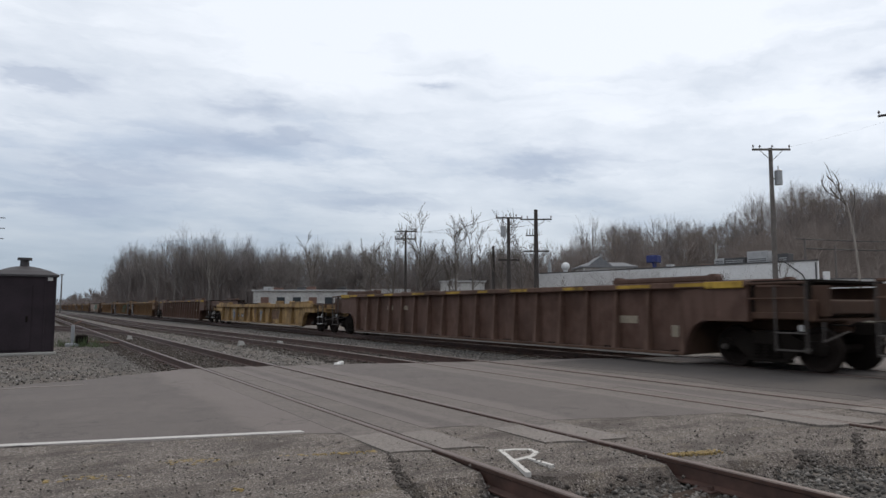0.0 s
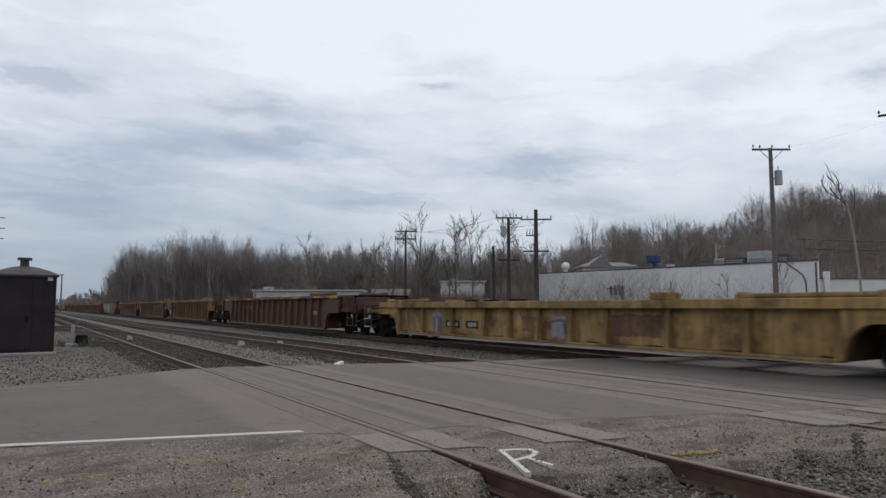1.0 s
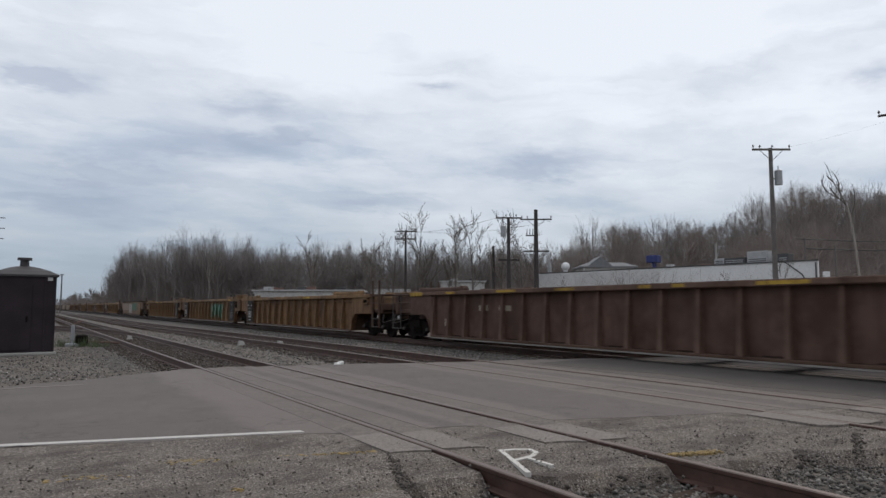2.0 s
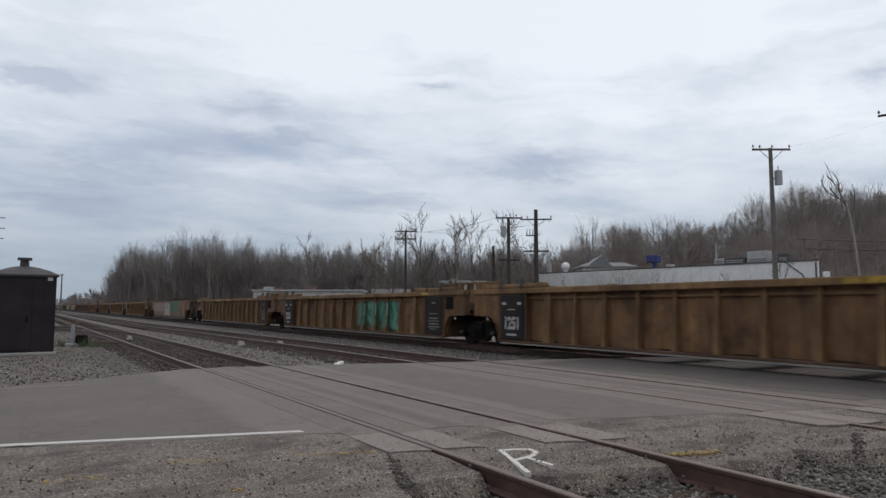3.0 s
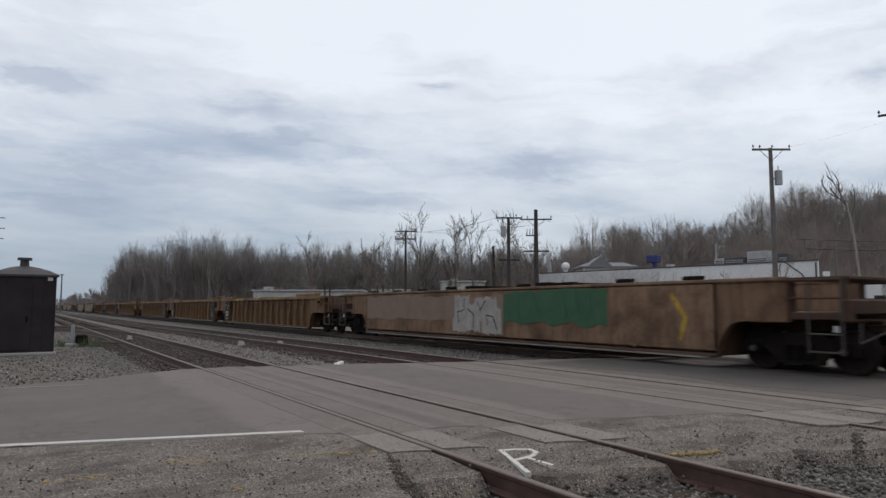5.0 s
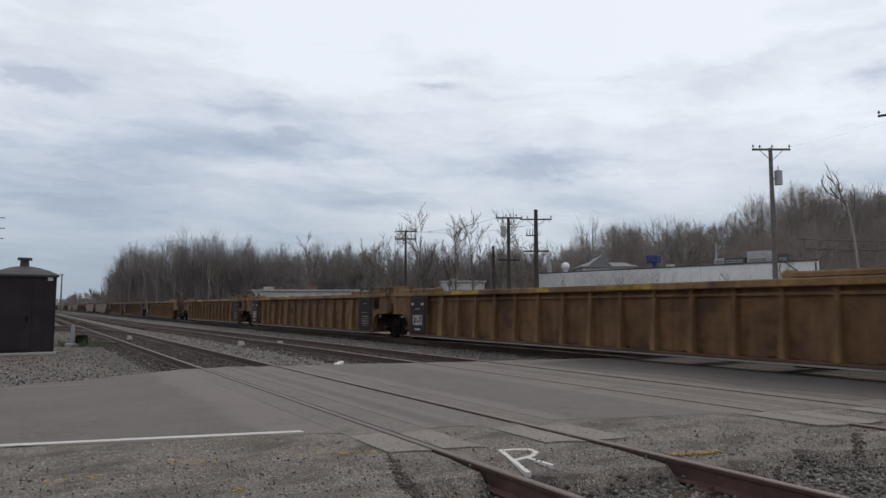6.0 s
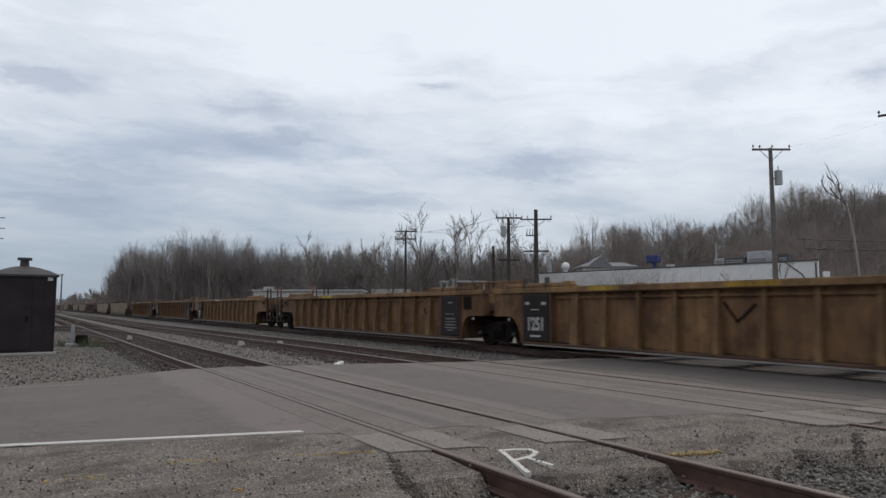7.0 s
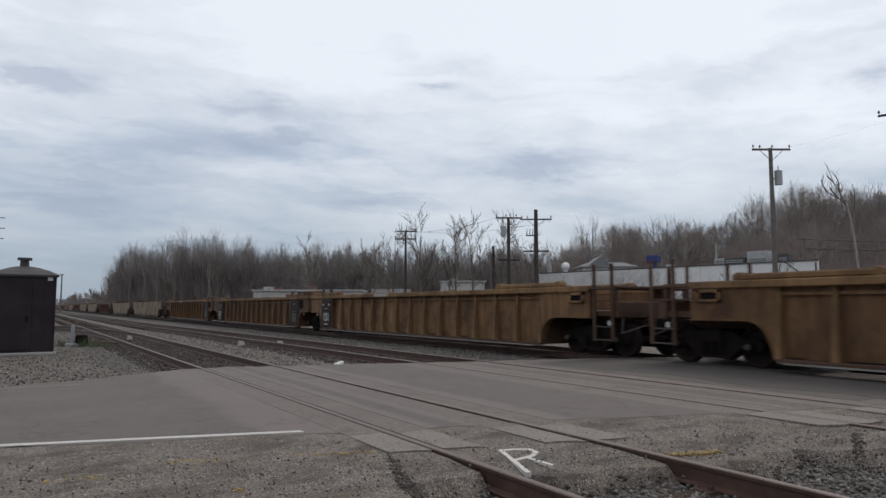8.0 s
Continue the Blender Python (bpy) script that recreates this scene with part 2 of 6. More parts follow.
def ground_material():
    """Grey ballast and dirt near the tracks, brown leaf litter and dead grass away from them."""
    m, nt, b = surface("ground_dirt", 0.95)
    pos = nt.nodes.new("ShaderNodeNewGeometry").outputs["Position"]
    sep = nt.nodes.new("ShaderNodeSeparateXYZ")
    nt.links.new(pos, sep.inputs[0])
    v = nt.nodes.new("ShaderNodeTexVoronoi")
    v.inputs["Scale"].default_value = 17
    nt.links.new(pos, v.inputs["Vector"])
    sc = nt.nodes.new("ShaderNodeSeparateColor")
    nt.links.new(v.outputs["Color"], sc.inputs[0])
    grit = ramp_node(nt, sc.outputs[0], [(0, (0.045, 0.039, 0.034)), (0.6, (0.092, 0.081, 0.072)), (1, (0.15, 0.135, 0.12))])
    big = noise_node(nt, 0.5, 6, 0.6, world=True)
    grit = mix_rgb(nt, ramp_node(nt, big, [(0.42, (0, 0, 0)), (0.66, (0.8, 0.8, 0.8))]), grit, (0.095, 0.075, 0.06))
    mott = ramp_node(nt, noise_node(nt, 2.6, 7, 0.7, world=True), [(0.35, (0.55, 0.55, 0.55)), (0.65, (1.35, 1.33, 1.3))])
    grit = mix_rgb(nt, 1.0, grit, mott, "MULTIPLY")
    far = noise_node(nt, 0.25, 8, 0.7, world=True)
    litter = ramp_node(nt, far, [(0.3, (0.07, 0.052, 0.04)), (0.5, (0.12, 0.09, 0.065)), (0.7, (0.16, 0.135, 0.085))])
    k = nt.nodes.new("ShaderNodeMapRange")
    k.inputs["From Min"].default_value, k.inputs["From Max"].default_value = 17.0, 24.0
    nt.links.new(sep.outputs["X"], k.inputs["Value"])
    c = mix_rgb(nt, k.outputs[0], grit, litter)
    nt.links.new(c, b.inputs["Base Color"])
    bump(nt, b, v.outputs["Distance"], 0.6, 0.03)
    return m


def rail_material():
    m, nt, b = surface("rail_steel", 0.6, 0.2)
    g = noise_node(nt, 6, 6, 0.65)
    c = ramp_node(nt, g, [(0.3, (0.042, 0.022, 0.017)), (0.7, (0.095, 0.050, 0.038))])
    nt.links.new(c, b.inputs["Base Color"])
    return m


MAT = {
    "ground": ground_material(),
    "asphalt": asphalt_material("road_asphalt", (0.099, 0.083, 0.076), 0.28, dust=0.6),
    "shoulder": shoulder_material(),
    # dark asphalts with the train's shade in their colour, full and half
    "asphaltdark": asphalt_material("train_shaded_dark_asphalt", (0.057, 0.048, 0.044), 0.28),
    "asphaltmid": asphalt_material("half_shaded_asphalt", (0.076, 0.064, 0.058), 0.28),
    "panel": asphalt_material("crossing_plank", (0.168, 0.146, 0.130), 0.55, 50),
    "panelworn": asphalt_material("worn_crossing_filler", (0.122, 0.103, 0.092), 0.45, 45),
    "line": plain("worn_white_road_paint", (0.42, 0.40, 0.38), 0.8, vary=0.3, scale=6),
    "mark": plain("white_spray_paint", (0.50, 0.48, 0.45), 0.8, vary=0.25, scale=14),
    "yellow_mark": plain("faded_yellow_road_paint", (0.25, 0.178, 0.068), 0.85, vary=0.35, scale=9),
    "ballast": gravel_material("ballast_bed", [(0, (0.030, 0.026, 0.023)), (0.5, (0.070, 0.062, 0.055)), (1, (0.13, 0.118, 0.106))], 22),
    # far track's ballast, with the shade under the train in its colour
    "ballastdark": gravel_material("train_shaded_ballast_bed", [(0, (0.022, 0.021, 0.020)), (0.5, (0.05, 0.047, 0.044)), (1, (0.10, 0.095, 0.09))], 19),
    "farstone": stone_material("pale_ballast_stone", (0.040, 0.035, 0.031), (0.34, 0.315, 0.29)),
    "dirtstone": stone_material("dirty_brown_stone", (0.030, 0.023, 0.019), (0.135, 0.115, 0.10)),
    "gritstone": stone_material("grit_stone", (0.040, 0.033, 0.028), (0.36, 0.325, 0.29)),
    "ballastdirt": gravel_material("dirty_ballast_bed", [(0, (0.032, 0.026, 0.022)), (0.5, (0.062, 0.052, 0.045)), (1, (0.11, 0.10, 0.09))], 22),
    "stone": stone_material("ballast_stone", (0.045, 0.040, 0.036), (0.27, 0.25, 0.228)),
    "rail": rail_material(),
    "railtop": plain("worn_rail_head", (0.125, 0.093, 0.080), 0.55, 0.3, 0.3, 5),
    "tie": plain("creosoted_timber", (0.045, 0.033, 0.026), 0.95, spec=0.1, vary=0.4, scale=5),
    "brown": painted_steel("brown_car_paint", (0.105, 0.062, 0.048), 0.45),
    # paler brown for chord and ribs, with the light on ribs painted in
    "brownworn": painted_steel("lit_brown_chord_rib_paint", (0.150, 0.092, 0.070), 0.45),
    "ochre": painted_steel("ochre_car_paint", (0.184, 0.102, 0.047), 0.6),
    "yellow": painted_steel("yellow_car_paint", (0.33, 0.212, 0.086), 0.5),
    # paler ochre of the chord, also the lit tone of the ribs
    "ochrelight": painted_steel("ochre_chord_lit_rib_paint", (0.232, 0.138, 0.064), 0.5),
    # ochre browned down: rib shade at a grazing angle put into the paint
    "rustbrown": painted_steel("grazing_shade_brown_car_paint", (0.125, 0.070, 0.042), 0.6),
    "tan": painted_steel("tan_car_paint", (0.25, 0.19, 0.125), 0.5),
    "orange": painted_steel("orange_brown_car_paint", (0.200, 0.124, 0.076), 0.5),
    "chordyellow": painted_steel("yellow_chord_paint", (0.46, 0.30, 0.05), 0.4),
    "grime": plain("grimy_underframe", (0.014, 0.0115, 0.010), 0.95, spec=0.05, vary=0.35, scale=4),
    "endrust": painted_steel("dark_rusty_end_steel", (0.088, 0.052, 0.036), 0.6),
    "steelgrey": plain("grimy_grey_steel", (0.06, 0.052, 0.047), 0.8, 0.0),
    "lipsteel": plain("sunlit_lip_steel", (0.20, 0.18, 0.165), 0.7, vary=0.5, scale=1.5),
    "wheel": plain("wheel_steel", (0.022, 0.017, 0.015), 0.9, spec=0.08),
    "bright": plain("white_reflector_paint", (0.42, 0.41, 0.40), 0.6, vary=0.1),
    "blackpanel": painted_steel("black_stencil_panel", (0.0135, 0.0105, 0.0115), 0.5, (0.030, 0.018, 0.013)),
    "stencil": plain("white_stencil_paint", (0.34, 0.33, 0.32), 0.7, vary=0.2, scale=8),
    "stenciltan": plain("dirty_tan_stencil_paint", (0.235, 0.200, 0.150), 0.8, vary=0.3, scale=6),
    "stencildim": plain("dirty_stencil_paint", (0.15, 0.145, 0.14), 0.8, vary=0.4, scale=9),
    "teal": plain("teal_spray_paint", (0.050, 0.150, 0.108), 0.6, vary=0.3, scale=2),
    "tealpale": plain("pale_teal_spray_paint", (0.085, 0.215, 0.155), 0.6, vary=0.35, scale=3),
    "tealdark": plain("dark_green_spray_paint", (0.02, 0.085, 0.06), 0.6, vary=0.3, scale=2),
    "green": plain("green_spray_paint", (0.028, 0.082, 0.038), 0.6, vary=0.3, scale=2),
    "whitepaint": plain("white_spray_paint_panel", (0.29, 0.265, 0.245), 0.7, vary=0.5, scale=3),
    "pink": plain("pinkish_spray_paint", (0.175, 0.118, 0.085), 0.6, vary=0.3, scale=2),
    "blueworn": plain("worn_blue_spray_paint", (0.075, 0.10, 0.165), 0.7, vary=0.35, scale=4),
    "paleworn": plain("worn_pale_grey_spray_paint", (0.22, 0.22, 0.215), 0.75, vary=0.3, scale=4),
    "hut": plain("black_hut_paint", (0.027, 0.020, 0.024), 0.8, spec=0.2, vary=0.45, scale=1.3),
    "hutroof": plain("dark_hut_roof", (0.045, 0.040, 0.042), 0.6, vary=0.3, scale=2),
    "concrete": plain("pale_concrete", (0.30, 0.29, 0.27), 0.9, vary=0.25),
    "pole": plain("weathered_pole_wood", (0.125, 0.112, 0.104), 0.9, vary=0.35, scale=2.5),
    "poledark": plain("dark_pole_wood", (0.050, 0.043, 0.040), 0.9, vary=0.35, scale=2.5),
    "galv": plain("galvanised_grey", (0.30, 0.31, 0.32), 0.5, 0.3),
    "ceramic": plain("brown_ceramic", (0.08, 0.05, 0.045), 0.3, vary=0.1),
    "wire": plain("cable_black", (0.03, 0.03, 0.032), 0.6, vary=0.1),
    "whitewall": plain("white_painted_block_wall", (0.60, 0.60, 0.60), 0.85, vary=0.16, scale=0.45, fine=6),
    "whitewallold": plain("greyed_white_block_wall", (0.50, 0.495, 0.49), 0.9, vary=0.22, scale=0.6, fine=5),
    "shedgrey": plain("dingy_pale_cladding", (0.36, 0.355, 0.345), 0.85, vary=0.4, scale=0.6, fine=3),
    "roofdark": plain("dark_roof_edge", (0.07, 0.068, 0.07), 0.85, vary=0.2),
    "roofgrey": plain("grey_shingle_roof", (0.15, 0.155, 0.165), 0.85, vary=0.2),
    "hvac": plain("hvac_grey_metal", (0.33, 0.33, 0.33), 0.6, 0.2),
    "rusty": plain("rusty_brown_metal", (0.13, 0.075, 0.06), 0.8),
    "blue": plain("blue_plastic", (0.022, 0.032, 0.13), 0.5),
    "glass": plain("dark_window_glass", (0.02, 0.022, 0.025), 0.08, vary=0.05, bump_by=0),
    "bark": plain("grey_bark", (0.125, 0.108, 0.095), 0.95, vary=0.35, scale=1.2),
    "barkmid": plain("light_grey_bark", (0.185, 0.168, 0.155), 0.95, vary=0.3, scale=1.2),
    "barkpale": plain("pale_bark", (0.26, 0.235, 0.21), 0.95, vary=0.3, scale=1.2),
    "twig": plain("bare_twigs", (0.178, 0.152, 0.143), 0.95, vary=0.35, scale=0.25, fine=5, bump_by=0),
    "twiggrey": plain("grey_branches", (0.190, 0.170, 0.163), 0.95, vary=0.35, scale=0.25, fine=5, bump_by=0),
    "twigwarm": plain("brown_twigs", (0.200, 0.168, 0.150), 0.95, vary=0.3, scale=0.2, fine=5, bump_by=0),
    "twigred": plain("reddish_brush_twigs", (0.115, 0.078, 0.060), 0.95, vary=0.35, scale=0.25, fine=5, bump_by=0),
    "weed": plain("weed_green", (0.06, 0.085, 0.035), 0.9, vary=0.4, scale=8),
    "litter": plain("pale_litter", (0.70, 0.69, 0.67), 0.8, vary=0.1),
}


# ---- mesh tools ----
class Shape:
    """Vertices and faces gathered into one mesh."""

    def __init__(self):
        self.v, self.f, self.m = [], [], []

    def add(self, verts, faces, mi=0):
        o = len(self.v)
        self.v.extend(tuple(p) for p in verts)
        self.f.extend(tuple(i + o for i in fc) for fc in faces)
        self.m.extend([mi] * len(faces))
        return self

    def box(self, x0, x1, y0, y1, z0, z1, mi=0, c=0.0):
        """A box; c chamfers its twelve edges."""
        if c <= 0:
            vs = [(x, y, z) for z in (z0, z1) for y in (y0, y1) for x in (x0, x1)]
            return self.add(vs, [(0, 2, 3, 1), (4, 5, 7, 6), (0, 1, 5, 4), (2, 6, 7, 3), (0, 4, 6, 2), (1, 3, 7, 5)], mi)
        c = min(c, (x1 - x0) * 0.3, (y1 - y0) * 0.3, (z1 - z0) * 0.3)
        ring = lambda d, z: [(x0 + d + c, y0 + d, z), (x1 - d - c, y0 + d, z), (x1 - d, y0 + d + c, z), (x1 - d, y1 - d - c, z),
                             (x1 - d - c, y1 - d, z), (x0 + d + c, y1 - d, z), (x0 + d, y1 - d - c, z), (x0 + d, y0 + d + c, z)]
        rings = [ring(c * 0.7, z0), ring(0, z0 + c), ring(0, z1 - c), ring(c * 0.7, z1)]
        return self.loft(rings, mi)

    def loft(self, rings, mi=0, caps=True):
        n = len(rings[0])
        vs = [p for r in rings for p in r]
        fs = []
        for k in range(len(rings) - 1):
            for i in range(n):
                j = (i + 1) % n
                fs.append((k * n + i, k * n + j, (k + 1) * n + j, (k + 1) * n + i))
        if caps:
            fs.append(tuple(reversed(range(n))))
            fs.append(tuple(range((len(rings) - 1) * n, len(rings) * n)))
        return self.add(vs, fs, mi)

    def tube(self, p0, p1, r0, r1=None, n=8, mi=0):
        r1 = r0 if r1 is None else r1
        a, b = Vector(p0), Vector(p1)
        d = (b - a).normalized()
        u = d.cross(Vector((0, 0, 1)) if abs(d.z) < 0.9 else Vector((1, 0, 0))).normalized()
        w = d.cross(u)
        rings = []
        for p, r in ((a, r0), (b, r1)):
            rings.append([p + u * (r * math.cos(2 * math.pi * i / n)) + w * (r * math.sin(2 * math.pi * i / n)) for i in range(n)])
        return self.loft(rings, mi)

    def path(self, pts, r, n=6, mi=0):
        for p, q in zip(pts[:-1], pts[1:]):
            self.tube(p, q, r, n=n, mi=mi)
        return self

    def slab(self, outline, axis, a, b, mi=0):
        """An outline in the two other axes, pushed out along an axis from a to b."""
        def at(p, k):
            q = list(p)
            q.insert("xyz".index(axis), k)
            return tuple(q)
        n = len(outline)
        vs = [at(p, a) for p in outline] + [at(p, b) for p in outline]
        fs = [tuple(reversed(range(n))), tuple(range(n, 2 * n))] + [(i, (i + 1) % n, n + (i + 1) % n, n + i) for i in range(n)]
        return self.add(vs, fs, mi)

    def mesh(self, name, mats):
        me = bpy.data.meshes.new(name)
        me.from_pydata(self.v, [], self.f)
        for m in mats:
            me.materials.append(m)
        if any(self.m):
            me.polygons.foreach_set("material_index", self.m)
        bm = bmesh.new()
        bm.from_mesh(me)
        bmesh.ops.recalc_face_normals(bm, faces=bm.faces)
        bm.to_mesh(me)
        bm.free()
        return me


def mats_of(material):
    return [MAT[k] for k in (material if isinstance(material, (list, tuple)) else [material])]


def part(name, shape, material, parent, label="", at=None):
    me = shape if isinstance(shape, bpy.types.Mesh) else shape.mesh(name, mats_of(material))
    ob = new(name, me)
    ob.parent = parent
    if at is not None:
        ob.matrix_basis = at if isinstance(at, Matrix) else Matrix.Translation(at)
    return tagged(ob, label) if label else ob


def thing(name, label, category, at=None, group="", kind=""):
    ob = new(name)
    ob.empty_display_size = 0.2
    if at is not None:
        ob.matrix_basis = at if isinstance(at, Matrix) else Matrix.Translation(at)
    return tagged(ob, label, category, group, kind)


def solid(name, shape, material, label, category, at=None, group="", kind=""):
    ob = new(name, shape if isinstance(shape, bpy.types.Mesh) else shape.mesh(name, mats_of(material)))
    if at is not None:
        ob.matrix_basis = at if isinstance(at, Matrix) else Matrix.Translation(at)
    return tagged(ob, label, category, group, kind)


def smooth_step(a, b, x):
    t = np.clip((np.asarray(x, float) - a) / (b - a), 0, 1)
    return t * t * (3 - 2 * t)


def np_mesh(name, verts, faces, material):
    """A mesh from arrays of vertices and of equal-sided faces."""
    me = bpy.data.meshes.new(name)
    nf, k = faces.shape
    me.vertices.add(len(verts)), me.loops.add(nf * k), me.polygons.add(nf)
    me.vertices.foreach_set("co", verts.astype(np.float32).ravel())
    me.loops.foreach_set("vertex_index", faces.astype(np.int32).ravel())
    me.polygons.foreach_set("loop_start", np.arange(0, nf * k, k, dtype=np.int32))
    me.update(calc_edges=True)
    me.materials.append(MAT[material])
    return me


VIEW = (math.sin(radians(31.71)), math.cos(radians(31.71)))


def plan_at(u, depth):
    """Plan place at a given bearing (tangent from the middle of the view) and depth."""
    return depth * VIEW[0] + u * depth * VIEW[1], depth * VIEW[1] - u * depth * VIEW[0]


# ---- ground, road, tracks ----
def hill(x, y):
    """Height of the wooded hillside beyond the buildings."""
    x, y = np.asarray(x, float), np.asarray(y, float)
    return 14.5 * smooth_step(68, 165, x - 0.15 * (y - 80)) * smooth_step(175, 75, y) + 1.2 * smooth_step(30, 60, x) * smooth_step(60, 110, y)


def build_ground():
    xs = np.concatenate([np.linspace(-2500, -60, 12), np.linspace(-40, 15, 12), np.linspace(20, 300, 57), np.linspace(340, 2500, 14)])
    ys = np.concatenate([np.linspace(-2500, -60, 12), np.linspace(-40, 300, 69), np.linspace(340, 4000, 18)])
    gx, gy = np.meshgrid(xs, ys, indexing="ij")
    gz = -0.20 + hill(gx, gy)
    v = np.stack([gx, gy, gz], -1).reshape(-1, 3)
    ny = len(ys)
    i, j = np.meshgrid(np.arange(len(xs) - 1), np.arange(ny - 1), indexing="ij")
    a = (i * ny + j).ravel()
    f = np.stack([a, a + ny, a + ny + 1, a + 1], -1)
    ob = new("ground", np_mesh("ground", v, f, "ground"))
    tagged(ob, "grey gravel and brown dirt ground with hillside", "ground", kind="structure")


SKEW = -0.28          # the road crosses the tracks askew


def near_edge(x):
    return 7.35 + SKEW * x


def far_edge(x):
    if x < 3.2:
        return 14.95 - 0.62 * (3.2 - x) + 0.012 * (3.2 - x) ** 2 if x > -6 else 10.27 - 0.28 * (x + 6)
    return 14.95 + SKEW * (x - 3.2)


def shoulder_lip(q):
    """Where the shoulder crumbles away into the gravel."""
    w = 2.22 + 0.36 * noise.noise((q * 0.9, 3.1, 0)) + 0.22 * noise.noise((q * 4.3, 8.1, 0)) + 0.10 * noise.noise((q * 13.0, 2.1, 0))
    return near_edge(q) - w - 2.2 * (1.0 - float(smooth_step(2.05, 2.45, q)))


LIP_X = np.linspace(-6, 14, 400)
LIP_Y = np.array([shoulder_lip(float(q)) for q in LIP_X])
RAILS_X = [t + s * GAUGE / 2 for t in (TRACK_A, TRACK_B, TRACK_C) for s in (-1, 1)]


def build_road():
    """Asphalt in strips between the crossing planks, so that the rails lie in real slots."""
    s = Shape()
    cuts = [-45.0]
    for t in (TRACK_A, TRACK_B, TRACK_C):
        h = GAUGE / 2
        cuts += [t - h - 0.42, t - h + 0.46, t + h - 0.46, t + h + 0.42]
    cuts.append(42.0)
    for x0, x1 in zip(cuts[0::2], cuts[1::2]):
        n = max(1, int((x1 - x0) / (0.25 if x1 > -4 and x0 < 12 else 0.8)))
        xs = [x0 + (x1 - x0) * i / n for i in range(n + 1)]
        for a, b in zip(xs[:-1], xs[1:]):
            wig = lambda q: 0.16 * noise.noise((q * 1.3, 5.5, 0)) + 0.09 * noise.noise((q * 4.7, 1.5, 0))
            top = -0.012
            s.slab([(a, near_edge(a) + wig(a)), (b, near_edge(b) + wig(b)), (b, far_edge(b) + wig(b + 9)), (a, far_edge(a) + wig(a + 9))], "z", -0.24, top)
    # dark sheet beside the main track: train shade painted over darker asphalt
    d = Shape()
    xs = [11.0 + 0.2 * k for k in range(10)]
    ed = lambda y: 10.15 + 0.35 * noise.noise((y * 0.5, 7.7, 0)) + 0.08 * noise.noise((y * 3.0, 1.7, 0))
    ys = [3.2 + 0.3 * k for k in range(31)]
    end = TRACK_C - GAUGE / 2 - 0.425
    for a, b in zip(ys[:-1], ys[1:]):
        a0, b0 = min(max(a, near_edge(11.3) + 0.1), far_edge(11.3) - 0.25), min(max(b, near_edge(11.3) + 0.1), far_edge(11.3) - 0.25)
        if b0 > a0:
            d.slab([(ed(a0), a0), (end, a0), (end, b0), (ed(b0), b0)], "z", -0.02, -0.008)
    solid("asphalt_patch", d, "asphaltdark", "dark asphalt with painted train shade beside the main track", "road patch", kind="structure")
    # lighter step of the painted train shade, out to the middle track
    d = Shape()
    for a, b in zip(ys[:-1], ys[1:]):
        if a > near_edge(9.8) + 0.2 and b < far_edge(9.8) - 0.2:
            e0, e1 = 9.745 + 0.05 * noise.noise((a, 3.0, 0)), 9.745 + 0.05 * noise.noise((b, 3.0, 0))
            d.slab([(e0, a), (ed(a) - 0.02, a), (ed(b) - 0.02, b), (e1, b)], "z", -0.02, -0.009)
    solid("asphalt_patch", d, "asphaltmid", "grey asphalt with lighter painted train shade beside the middle track", "road patch", kind="structure")
    solid("road", s, "asphalt", "dark grey worn asphalt road over a level crossing", "road", kind="structure")
    # the crumbled, paler shoulder between the road and the gravel, falling away at its lip
    s = Shape()
    cuts = [-45.0]
    for r in RAILS_X:
        cuts += [r - 0.05, r + 0.09 if r == RAILS_X[0] else r + 0.05]
    cuts.append(42.0)
    for x0, x1 in zip(cuts[0::2], cuts[1::2]):
        fine = -3 < x1 and x0 < 12
        n = max(3, int((x1 - x0) / (0.14 if fine else 0.6)))
        rings = []
        for i in range(n + 1):
            q = x0 + (x1 - x0) * i / n
            e = shoulder_lip(q)
            g = near_edge(q) + 0.06
            d = [0.006 * noise.noise((q * 2.2, k * 1.7, 4.0)) for k in range(4)]
            rings.append([(q, g, -0.24), (q, g, -0.0135), (q, g - 0.35 * (g - e), -0.026 + d[0]), (q, g - 0.7 * (g - e), -0.030 + d[1]), (q, e + 0.16 * min(1, g - e), -0.055 + d[2]), (q, e, -0.20), (q, e, -0.24)])
        s.loft(rings)
    solid("road_shoulder", s, "shoulder", "pale crumbling asphalt shoulder with grit", "road shoulder", kind="structure")


def rail_profile(x):
    """Section of a rail, in x and z, with its head at z = 0."""
    h = [(-0.070, -0.170), (0.070, -0.170), (0.070, -0.158), (0.012, -0.140), (0.009, -0.045), (0.034, -0.034), (0.036, -0.008), (0.026, 0.0),
         (-0.026, 0.0), (-0.036, -0.008), (-0.034, -0.034), (-0.009, -0.045), (-0.012, -0.140), (-0.070, -0.158)]
    return [(x + a, b) for a, b in h]


def bend_b(y):
    """The middle track draws a little nearer beyond the crossing."""
    return -0.95 * float(smooth_step(14, 62, y))


